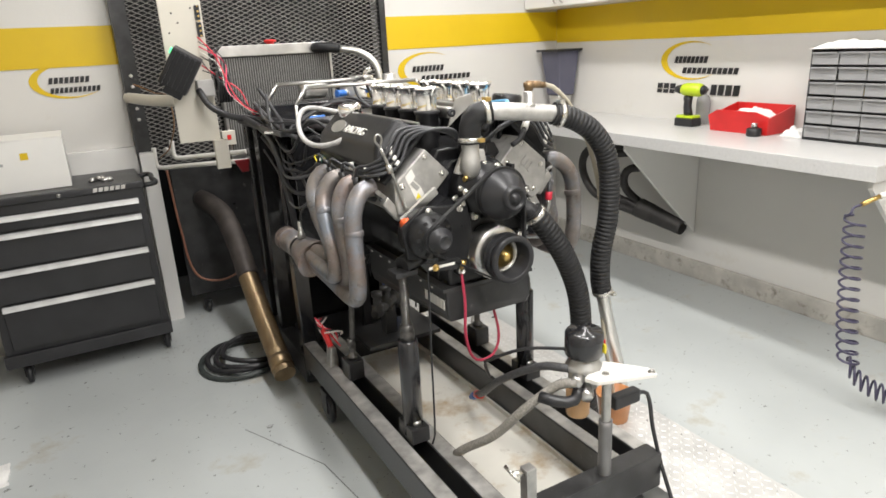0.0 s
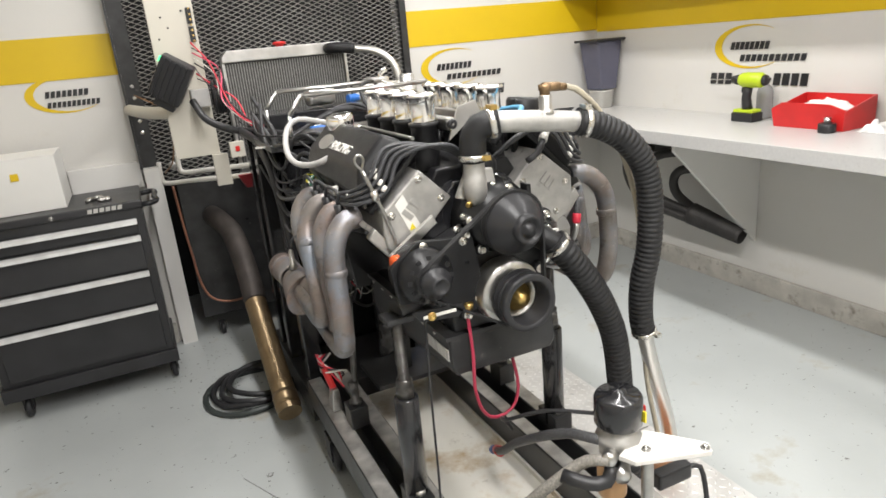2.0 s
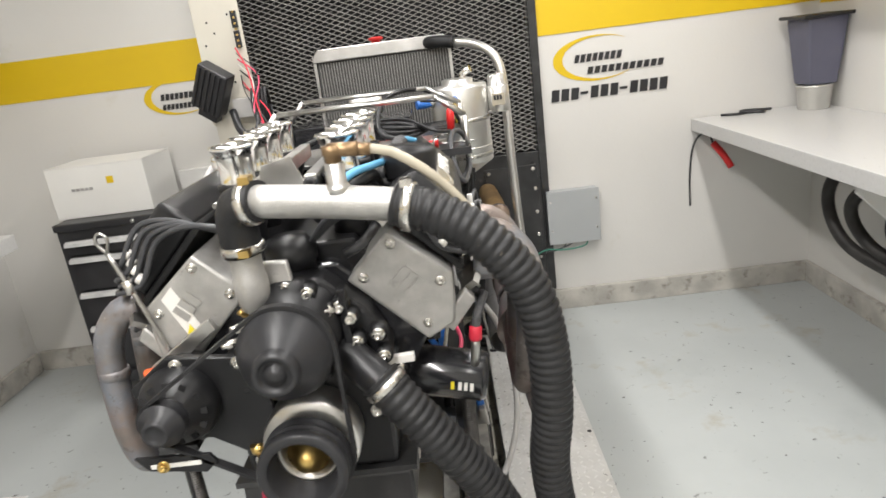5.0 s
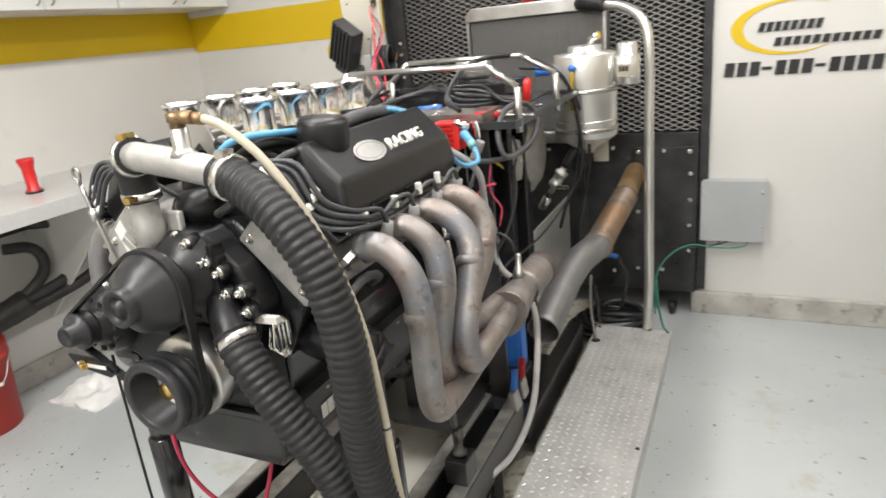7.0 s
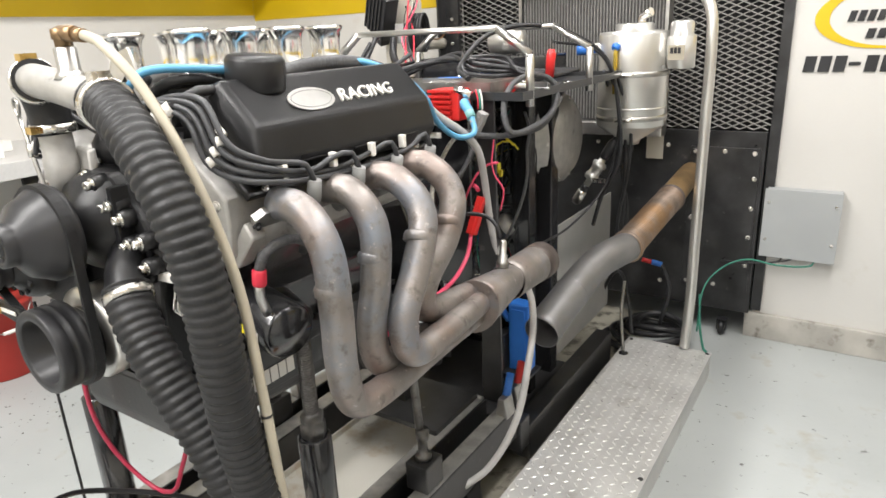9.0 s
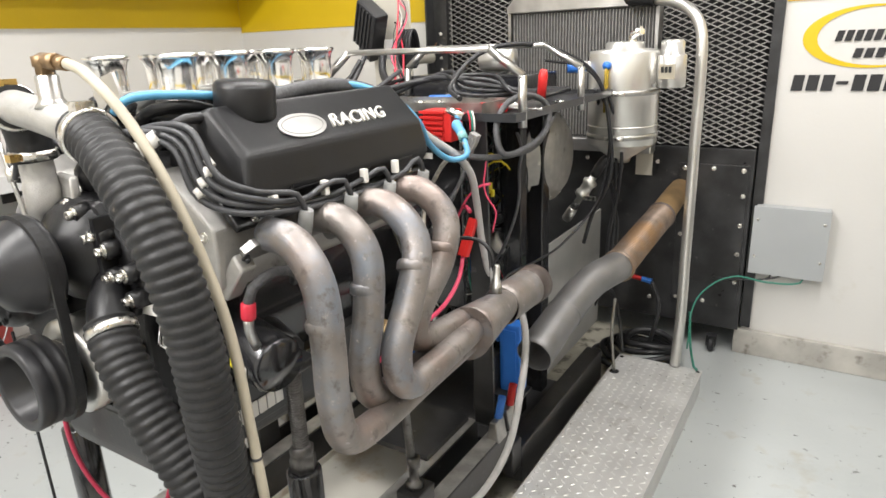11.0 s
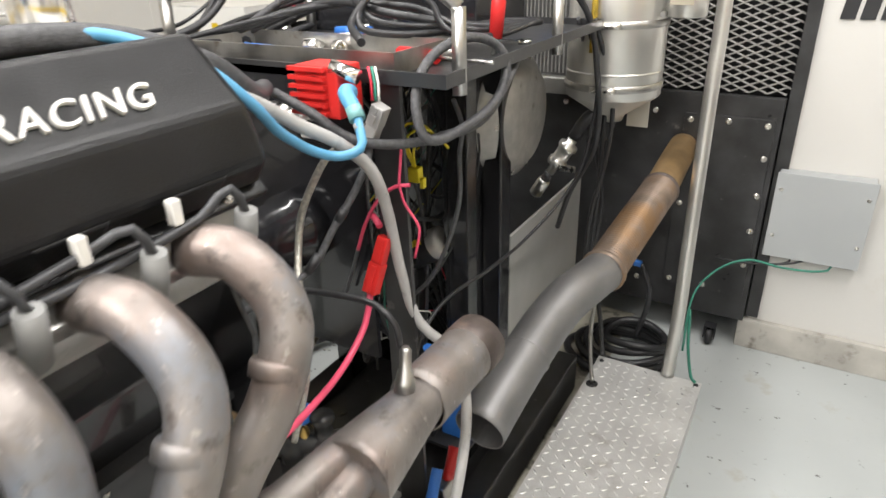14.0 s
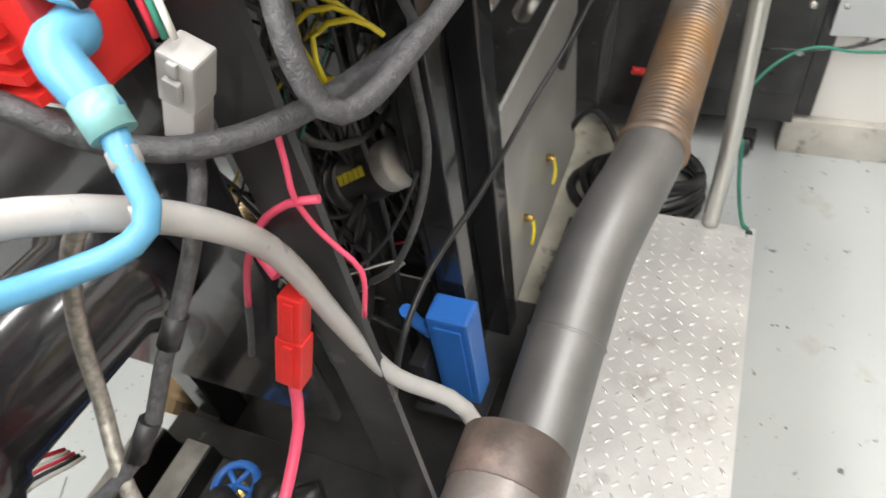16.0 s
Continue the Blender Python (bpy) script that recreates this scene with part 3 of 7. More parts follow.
# ---- dyno console ----
dyno = thing("dyno_console", (0.0, 1.2, 0.0), "black steel dynamometer frame with an open tool tray on top", "dynamometer")
for x0, x1, y0, y1 in ((-0.32, -0.26, 1.26, 1.32), (-0.32, -0.26, 0.92, 0.98), (-0.32, -0.26, 1.44, 1.50)):
    part("post", box(x0, x1, y0, y1, 0.06, 1.13, bev=0.004), GLOSSBLK, dyno)
part("post", slab([(0.20, 0.824, 0.26), (0.262, 0.824, 0.26), (0.258, 0.812, 1.117), (0.205, 0.812, 1.117)], (0, 0.008, 0)), BLACKPNT, dyno, "black angle strut")
part("back_plate", box(-0.30, 0.12, 1.40, 1.41, 0.10, 1.12), GLOSSBLK, dyno)
part("front_plate", box(-0.30, 0.19, 0.80, 0.81, 0.62, 1.13), GLOSSBLK, dyno)
part("inner_shelf", box(-0.26, 0.24, 0.91, 1.38, 0.105, 0.12), BLACKPNT, dyno)
ch = part("post", box(0.148, 0.156, 1.12, 1.34, 0.06, 1.118), GLOSSBLK, dyno, "gloss black channel post")
for y0, y1 in ((1.12, 1.165), (1.285, 1.34)):
    part("flange", box(0.157, 0.205, y0, y1, 0.06, 1.118, bev=0.004), GLOSSBLK, ch)
part("side_plate", box(0.197, 0.205, 1.345, 1.87, 0.16, 0.645, bev=0.002), mat("grey_sheet_steel", (0.40, 0.395, 0.375), 0.4, 0.35, var=0.12, scale=7), dyno, "grey sheet steel side plate")
part("base_rail", box(-0.33, 0.31, 0.84, 0.90, 0.10, 0.20, bev=0.004), BLACKPNT, dyno)
part("base_rail", box(0.25, 0.31, 0.90, 1.62, 0.04, 0.16, bev=0.004), BLACKPNT, dyno)
part("base_rail", box(-0.33, -0.27, 0.90, 1.62, 0.04, 0.16, bev=0.004), BLACKPNT, dyno)
part("tray", box(-0.34, 0.345, 0.80, 1.52, 1.118, 1.124), BLACKPNT, dyno, "worn black tray")
for a in ((-0.34, 0.345, 0.80, 0.806, 1.124, 1.138), (-0.34, 0.345, 1.514, 1.52, 1.124, 1.138), (-0.34, -0.334, 0.806, 1.514, 1.124, 1.138), (0.339, 0.345, 0.806, 1.514, 1.124, 1.138)):
    part("tray_lip", box(*a), BLACKPNT, dyno)
part("top_box", box(-0.26, 0.16, 1.25, 1.50, 1.124, 1.20, bev=0.004), GLOSSBLK, dyno)
for y, x1 in ((0.84, 0.256), (1.233, 0.229)):
    pts = [(0.338, y + 0.012, 1.10), (0.338, y + 0.012, 1.222), (x1, y, 1.285), (-0.20, y + 0.03, 1.285), (-0.255, y, 1.225), (-0.26, y, 1.12)]
    bm = bmesh.new()
    for a, b in zip(pts, pts[1:]):
        tube(bm, [a, b], 0.011, seg=4, raw=True, flat=0.55)
    part("hoop", bm, ALU, dyno, "bent flat aluminium bar")
part("absorber_drum", turned((0.13, 1.41, 0.93), (1, 0, 0), [(0.0, 0), (0.155, 0), (0.155, 0.03), (0.147, 0.034), (0.143, 0.06), (0.12, 0.07), (0.11, 0.085), (0.06, 0.09), (0.0, 0.09)], 36), CASTALU, dyno, "pale cast absorber housing")
for k in range(10):
    a = k * math.tau / 10
    bolt((0.189, 1.41 + 0.132 * math.cos(a), 0.93 + 0.132 * math.sin(a)), (1, 0, 0), 0.006, BOLT, dyno)

# ---- cooling tank and pipes ----
tank = thing("coolant_tank", (0.40, 1.62, 0.85), "dull stainless cylindrical coolant tank with band clamps", "tank")
TC = (0.345, 1.63, 0.0)
part("shell", turned(TC, (0, 0, 1), [(0.0, 0.885), (0.03, 0.885), (0.035, 0.90), (0.111, 0.95), (0.115, 0.955), (0.115, 1.245), (0.111, 1.255), (0.062, 1.26), (0.062, 1.278), (0.055, 1.282), (0.0, 1.282)], 40), STAINLESS, tank)
for z in (0.972, 1.115):
    band = part("band_clamp", turned((TC[0], TC[1], z), (0, 0, 1), [(0.115, 0), (0.1185, 0.001), (0.1185, 0.016), (0.115, 0.017)], 40), STEEL, tank)
    part("clamp_screw", pipe([(TC[0] - 0.02, TC[1] - 0.121, z + 0.008), (TC[0] + 0.04, TC[1] - 0.119, z + 0.008)], 0.007, seg=8), BOLT, band)
part("seam", turned((TC[0], TC[1], 1.01), (0, 0, 1), [(0.115, 0), (0.117, 0.002), (0.115, 0.006)], 40), STAINLESS, tank)
part("sight_tube", pipe([(0.325, 1.507, 1.205), (0.325, 1.507, 1.065)], 0.007, seg=10), AMBER, tank, "amber sight tube")
part("sight_fitting", turned((0.325, 1.522, 1.212), (0, -1, 0), [(0.012, 0), (0.013, 0.02), (0.0, 0.024)], 12), BLUEPL, tank, "blue anodised fitting")
part("inlet", pipe([(0.24, 1.59, 1.205), (0.205, 1.565, 1.205), (0.175, 1.555, 1.205)], 0.018), BLUEPL, tank, "blue anodised hose end")
part("inlet_nut", turned((0.232, 1.585, 1.205), (-1, -0.5, 0.0), [(0.022, -0.01), (0.022, 0.012), (0.016, 0.014)], 6), ALU, tank)
part("vent_elbow", pipe([(0.37, 1.63, 1.27), (0.37, 1.63, 1.30), (0.40, 1.62, 1.315)], 0.014), POLISH, tank)
part("bracket", box(0.40, 0.435, 1.69, 1.72, 0.93, 0.96), STEEL, tank)
part("drain", pipe([(0.345, 1.63, 0.89), (0.335, 1.63, 0.85), (0.30, 1.63, 0.815)], 0.017), CABLE, tank, "black hose end")
over = thing("overflow_canister", (0.53, 1.62, 1.1), "small stainless overflow canister with a printed label", "canister")
part("shell", turned((0.50, 1.62, 1.135), (0, 0, 1), [(0.0, 0), (0.043, 0.002), (0.045, 0.006), (0.045, 0.10), (0.040, 0.104), (0.036, 0.105), (0.036, 0.14), (0.03, 0.148), (0.0, 0.15)], 28), STAINLESS, over)
part("label_plate", box(0.472, 0.522, 1.5715, 1.5735, 1.165, 1.21), CREAM, over, "cream label")
part("label_bars", letters(bmesh.new(), (0.479, 1.5715, 1.185), (1, 0, 0), (0, 0, 1), (0, -1, 0), 0.035, 0.018, 3, slant=0), BLACKINK, over)
part("mount_strap", box(0.455, 0.465, 1.57, 1.67, 1.14, 1.15), STEEL, over)

valve = thing("water_valve", (0.24, 1.6, 0.78), "inline steel water valve with black hose ends", "valve")
VA, VD = Vector((0.228, 1.60, 0.775)), Vector((0.146, 0.006, 0.246)).normalized()
part("body", turned(VA, VD, [(0.012, -0.055), (0.012, -0.022), (0.026, -0.02), (0.026, -0.004), (0.021, 0.0), (0.021, 0.03), (0.026, 0.034), (0.026, 0.046), (0.013, 0.05), (0.013, 0.075)], 8), STAINLESS, valve)
part("upper_hose", pipe([VA + VD * 0.07, VA + VD * 0.13, (0.315, 1.62, 0.905), (0.32, 1.63, 0.93)], 0.017), CABLE, valve)
part("lower_hose", pipe([VA - VD * 0.05, VA - VD * 0.075], 0.013), CABLE, valve)
part("hose_tip", turned(VA - VD * 0.075, -VD, [(0.016, 0), (0.018, 0.006), (0.018, 0.05), (0.012, 0.056)], 12), ALU, valve, "dull aluminium hose end")
part("lever", box(0.235, 0.28, 1.572, 1.58, 0.75, 0.765), BOLT, valve)

ebox = thing("electrical_box", (0.87, 2.15, 0.39), "grey steel electrical enclosure screwed to the wall", "electrical box")
part("enclosure", box(0.737, 0.990, 2.118, YB - 0.001, 0.382, 0.648, bev=0.004), GREYBOX, ebox)
part("cover", box(0.733, 0.994, 2.113, 2.118, 0.378, 0.652, bev=0.0015), GREYBOX, ebox)
for x in (0.75, 0.977):
    for z in (0.45, 0.60):
        bolt((x, 2.113, z), (0, -1, 0), 0.004, BOLT, ebox, 0.004)

# ---- exhaust stacks to the wall ----
part("beige_plate", box(0.262, 0.33, 2.127, 2.133, 0.74, 0.875), BEIGE, tower, "small beige blanking plate")
rex = thing("exhaust_pipe", (0.43, 1.4, 0.1), "grey steel exhaust pipe with a rust-tinted flexible end", "exhaust pipe", "exhaust pipes")
part("slip_tube", pipe([(0.384, 0.821, 0.515), (0.387, 0.92, 0.541), (0.392, 1.03, 0.567), (0.398, 1.12, 0.587), (0.411, 1.19, 0.604), (0.426, 1.27, 0.606), (0.437, 1.35, 0.602)], 0.049, seg=28, hollow=0.05), PIPEGREY, rex)
part("weld_seam", turned((0.391, 1.01, 0.562), (0.05, 1, 0.3), [(0.049, -0.003), (0.0512, 0.0), (0.049, 0.003)], 28), PIPEGREY, rex)
part("flex_section", pipe([(0.437, 1.345, 0.602), (0.450, 1.55, 0.637), (0.464, 1.757, 0.671)], 0.049, seg=24, rib=(0.009, 0.0025)), RUSTPIPE, rex, "rust-tinted corrugated pipe")
part("joint_ring", turned((0.437, 1.352, 0.602), (0.06, 1, 0.12), [(0.048, -0.008), (0.0545, -0.004), (0.0545, 0.005), (0.048, 0.008)], 24), RUSTPIPE, rex)
part("clamp_ring", turned((0.464, 1.757, 0.671), (0.0, 1, 0.1), [(0.046, -0.006), (0.052, -0.003), (0.052, 0.004), (0.046, 0.006)], 24), SCORCH, rex)
part("outlet_tube", pipe([(0.464, 1.75, 0.671), (0.457, 1.93, 0.683), (0.447, 2.137, 0.688)], 0.045, seg=24), mat("straw_heat_steel", (0.42, 0.28, 0.14), 0.42, 0.6, var=0.3, scale=9, bump=0.1), rex, "straw-tinted end tube")
lex = thing("exhaust_pipe", (-0.42, 1.3, 0.1), "dark exhaust pipe ending in a bronze corrugated tip near the floor", "exhaust pipe", "exhaust pipes")
part("dark_tube", pipe([(-0.46, 2.135, 0.66), (-0.44, 2.0, 0.655), (-0.41, 1.84, 0.62), (-0.40, 1.62, 0.50), (-0.405, 1.45, 0.385)], 0.05, seg=22), DARKFLEX, lex)
part("flex_tip", pipe([(-0.405, 1.46, 0.39), (-0.41, 1.2, 0.24), (-0.413, 1.0, 0.135)], 0.047, seg=22, rib=(0.010, 0.003)), BRONZEFLEX, lex, "bronze corrugated pipe")
part("tip_ring", pipe([(-0.413, 1.005, 0.138), (-0.414, 0.95, 0.11)], 0.05, seg=22, hollow=0.06), BRONZEFLEX, lex)

# ---- step of tread plate ----
step = thing("tread_step", (0.49, 0.4, 0.0), "raised step of worn aluminium tread plate", "step")
for y0, y1 in ((-1.25, 0.118), (0.122, 1.738)):
    part("plate", box(0.345, 0.657, y0, y1, 0.091, 0.097), PLATE, step)
part("side", box(0.349, 0.355, -1.25, 1.733, 0.0, 0.091), PLATE, step)
part("side", box(0.647, 0.653, -1.25, 1.733, 0.0, 0.091), PLATE, step)
part("end", box(0.355, 0.647, 1.727, 1.733, 0.0, 0.091), PLATE, step)
part("end", box(0.355, 0.647, -1.25, -1.244, 0.0, 0.091), PLATE, step)
for x, y in ((0.36, 1.715), (0.643, 1.722), (0.643, 0.9), (0.643, 0.3)):
    part("rivet", turned((x, y, 0.097), (0, 0, 1), [(0.008, 0), (0.006, 0.003), (0.0, 0.004)], 10), DKGREY, step)
part("cable_hole", turned((0.37, 1.587, 0.097), (0, 0, 1), [(0.018, 0), (0.018, 0.0012), (0.0, 0.0012)], 16), DARK, step)

# ---- engine ----
CZ = 0.816
def bank(s, a, b, y):
    """A place by the cylinder bank's own axes: a along the bore, b across and outwards."""
    return Vector((s * (a + b) * 0.70711, y, CZ + (a - b) * 0.70711))


def loft(sections):
    bm = bmesh.new()
    rings = [[bm.verts.new(p) for p in sec] for sec in sections]
    n = len(rings[0])
    for r0, r1 in zip(rings, rings[1:]):
        for i in range(n):
            bm.faces.new((r0[i], r0[(i + 1) % n], r1[(i + 1) % n], r1[i]))
    bm.faces.new(rings[0][::-1])
    bm.faces.new(rings[-1])
    bmesh.ops.recalc_face_normals(bm, faces=bm.faces)
    return bm


def soften(bm, w, seg=2):
    bmesh.ops.bevel(bm, geom=list(bm.edges), offset=w, segments=seg, affect="EDGES", profile=0.55)
    for f in bm.faces:
        f.smooth = len(f.verts) == 4 and f.calc_area() < 0.0004
    return bm


engine = thing("engine", (0.0, 0.25, 0.55), "black and silver V8 racing engine with eight polished intake trumpets", "engine")
sec = [(-0.125, 0.70), (-0.14, 0.83)]
for s in (-1, 1):
    q = [bank(s, 0.25, 0.05, 0), bank(s, 0.25, -0.15, 0)]
    sec += [(v.x, v.z) for v in (q if s < 0 else q[::-1])]
sec += [(0.14, 0.83), (0.125, 0.70)]
part("block", soften(slab([(x, 0.0, z) for x, z in sec], (0, 0.50, 0)), 0.006), GLOSSBLK, engine, "gloss black engine block")
for i in range(4):
    part("freeze_plug", turned((0.148, 0.07 + 0.107 * i, 0.90), (0.9, 0, -0.35), [(0.02, -0.006), (0.022, 0.004), (0.018, 0.004), (0.016, 0.0), (0.0, 0.0)], 18), BOLT if i == 3 else GLOSSBLK, engine)
pan_bm = loft([[(-0.15, -0.07, 0.73), (0.15, -0.07, 0.73), (0.15, 0.5, 0.73), (-0.15, 0.5, 0.73)], [(-0.15, -0.075, 0.655), (0.15, -0.075, 0.655), (0.15, 0.5, 0.64), (-0.15, 0.5, 0.64)], [(-0.138, -0.07, 0.632), (0.138, -0.07, 0.632), (0.14, 0.5, 0.60), (-0.14, 0.5, 0.60)]])
pan = part("oil_pan", soften(pan_bm, 0.006), BLACKPNT, engine, "black fabricated oil pan")
part("pan_lettering", letters(bmesh.new(), (-0.1515, 0.06, 0.672), (0, -1, 0), (0, 0, 1), (-1, 0, 0), 0.125, 0.03, 6, slant=0.0, gap=0.15), PVC, pan, "white bars of lettering")
part("pan_lettering", letters(bmesh.new(), (0.1515, 0.05, 0.665), (0, 1, 0), (0, 0, 1), (1, 0, 0), 0.125, 0.03, 6, slant=0.0, gap=0.15), PVC, pan, "white bars of lettering")
part("pan_flange", box(-0.16, 0.16, -0.072, 0.5, 0.73, 0.74), BLACKPNT, pan)
for i in range(7):
    for s in (-1, 1):
        bolt((s * 0.1565, 0.0 + 0.075 * i, 0.73), (0, 0, -1), 0.004, BOLT, pan, 0.006)

for s in (-1, 1):
    hd = part("cylinder_head", soften(loft([[bank(s, a, b, y) for a, b in ((0.238, -0.118), (0.238, 0.057), (0.29, 0.072), (0.325, 0.045), (0.358, 0.012), (0.347, -0.118))] for y in (-0.012, 0.485)]), 0.005), CASTALU, engine, "bare cast aluminium cylinder head")
    for y in (0.0,):
        part("casting_pad", soften(loft([[bank(s, a, b, y) for a, b in ((0.27, 0.06), (0.27, 0.085), (0.34, 0.078), (0.345, 0.05))], [bank(s, a, b, y + 0.03) for a, b in ((0.27, 0.06), (0.27, 0.085), (0.34, 0.078), (0.345, 0.05))]]), 0.004), CASTALU, hd)
    for a, b in ((0.26, -0.10), (0.262, 0.035), (0.335, -0.10), (0.335, 0.005)):
        p = bank(s, a, b, -0.012)
        bolt(p, (0, -1, 0), 0.006, BOLT, hd, 0.006)
    if s < 0:
        part("paper_label", loft([[bank(s, a, b, -0.0125) for a, b in ((0.262, -0.02), (0.345, -0.05), (0.345, -0.02), (0.262, 0.012))], [bank(s, a, b, -0.0135) for a, b in ((0.262, -0.02), (0.345, -0.05), (0.345, -0.02), (0.262, 0.012))]]), PVC, hd, "white paper label")
        part("warning_mark", loft([[bank(s, a, b, -0.0138) for a, b in ((0.268, -0.008), (0.284, -0.012), (0.277, 0.006))], [bank(s, a, b, -0.0148) for a, b in ((0.268, -0.008), (0.284, -0.012), (0.277, 0.006))]]), YELW, hd, "yellow warning triangle")
    part("head_mark", letters(bmesh.new(), bank(s, 0.29, -0.06, -0.013), bank(s, 0, 1, 0) - bank(s, 0, 0, 0), bank(s, 1, 0, 0) - bank(s, 0, 0, 0), (0, -1, 0), 0.05, 0.03, 3, slant=0.0), CASTALU, hd)
    for i in range(4):
        y = 0.053 + 0.107 * i
        fl = part("exhaust_flange", loft([[bank(s, 0.335, 0.05, yy) for yy in (y - 0.034, y + 0.034)] + [bank(s, 0.345, 0.052, y + 0.05), bank(s, 0.375, 0.05, y + 0.034), bank(s, 0.375, 0.05, y - 0.034), bank(s, 0.365, 0.052, y - 0.05)],
                  [bank(s, 0.335, 0.062, yy) for yy in (y - 0.034, y + 0.034)] + [bank(s, 0.345, 0.064, y + 0.05), bank(s, 0.375, 0.062, y + 0.034), bank(s, 0.375, 0.062, y - 0.034), bank(s, 0.365, 0.064, y - 0.05)]]), STEEL, hd)
        part("plug_boot", pipe([bank(s, 0.325, 0.06, y + 0.053), bank(s, 0.37, 0.075, y + 0.053), bank(s, 0.415, 0.052, y + 0.053)], (0.0150, 0.0110), seg=12), BOOTGREY if s > 0 else DKGREY, hd, "grey spark plug boot")
        for dy in (-0.042, 0.042):
            bolt(bank(s, 0.353, 0.064, y + dy), bank(s, 0, 1, 0) - bank(s, 0, 0, 0), 0.0045, DKGREY, hd, 0.008)
    # valve cover
    rail = [bank(s, 0.362, b, y) for b, y in ((-0.162, 0.015), (0.028, 0.015), (0.028, 0.505), (-0.162, 0.505))]
    rail2 = [bank(s, 0.374, b, y) for b, y in ((-0.162, 0.015), (0.028, 0.015), (0.028, 0.505), (-0.162, 0.505))]
    foot = [bank(s, 0.375, b, y) for b, y in ((-0.152, 0.025), (0.018, 0.025), (0.018, 0.50), (-0.152, 0.50))]
    mid = [bank(s, 0.414, b, y) for b, y in ((-0.150, 0.028), (0.010, 0.028), (0.010, 0.498), (-0.150, 0.498))]
    top = [bank(s, 0.447, b, y) for b, y in ((-0.138, 0.044), (-0.040, 0.044), (-0.040, 0.490), (-0.138, 0.490))]
    vc = part("valve_cover", soften(loft([foot, mid, top]), 0.010, 4), VCBLACK, engine, "black crinkle-finish valve cover")
    part("cover_flange", soften(loft([rail, rail2]), 0.003), VCBLACK, vc)
    for k in range(3):
        y = 0.12 + 0.13 * k
        part("side_recess", soften(loft([[bank(s, a, b, y + d) for a, b, d in ((0.380, 0.0175, 0), (0.380, 0.0175, 0.05), (0.412, 0.0095, 0.06), (0.412, 0.0095, -0.01))], [bank(s, a, b, y + d) for a, b, d in ((0.382, 0.0205, 0.003), (0.382, 0.0205, 0.047), (0.410, 0.0125, 0.055), (0.410, 0.0125, -0.005))]]), 0.001, 1), VCBLACK, vc)
    ua, ub = (bank(s, 1, 0, 0) - bank(s, 0, 0, 0)), (bank(s, 0, -1, 0) - bank(s, 0, 0, 0))
    yd = Vector((0, s, 0))
    # oval badge and word on the sloping top
    oc = bank(s, 0.4475, -0.075, 0.185 if s > 0 else 0.375)
    ring, plate = [], []
    for k in range(36):
        a = k * math.tau / 36
        ring.append(oc + yd * (0.052 * math.cos(a)) + ub * (0.024 * math.sin(a)))
    badge = part("oval_badge", slab(ring, ua * 0.003), ALU, vc, "brushed metal oval badge")
    if s > 0:
        part("badge_ring", pipe([oc + ua * 0.0032 + yd * (0.045 * math.cos(k * math.tau / 32)) + ub * (0.018 * math.sin(k * math.tau / 32)) for k in range(33)], 0.0008, raw=True, seg=5), GREYPL, badge)
    cu = bpy.data.curves.new("word", "FONT")
    cu.body, cu.size, cu.extrude, cu.shear, cu.space_character = "RACING", 0.037, 0.0022, 0.34, 1.12
    tmp = bpy.data.objects.new("word", cu)
    scene.collection.objects.link(tmp)
    me = bpy.data.meshes.new_from_object(tmp.evaluated_get(bpy.context.evaluated_depsgraph_get()))
    bpy.data.objects.remove(tmp)
    w0 = oc + yd * 0.06 - ub * 0.014 + ua * 0.002
    m4 = Matrix((yd, ub, ua)).transposed().to_4x4()
    m4.translation = w0
    me.transform(m4)
    me.materials.clear()
    me.materials.append(PVC)
    wd = new("word", me)
    wd.parent, wd.matrix_parent_inverse = vc, Matrix.Identity(4)
    tagged(wd, "raised pale word RACING")
    for b, y in ((0.02, 0.05), (0.02, 0.25), (0.02, 0.45), (-0.155, 0.25)):
        bolt(bank(s, 0.374, b, y), ua, 0.004, BOLT, vc, 0.006)

# breather caps
rc = part("oil_cap", turned((0.203, 0.122, 1.175), (0.12, 0, 1), [(0.02, -0.02), (0.02, 0.028), (0.045, 0.03), (0.047, 0.034), (0.047, 0.078), (0.042, 0.085), (0.0, 0.087)], 32), VCBLACK, engine, "black push-in breather cap")
part("cap_neck", turned((0.201, 0.122, 1.175), (0.12, 0, 1), [(0.052, 0.018), (0.054, 0.022), (0.046, 0.026)], 28), DKGREY, rc)
part("chrome_breather", turned((-0.205, 0.41, 1.19), (-0.1, 0, 1), [(0.018, -0.02), (0.018, 0.02), (0.036, 0.022), (0.038, 0.026), (0.038, 0.052), (0.034, 0.06), (0.03, 0.062), (0.0, 0.064)], 32), POLISH, engine, "chrome breather cap")

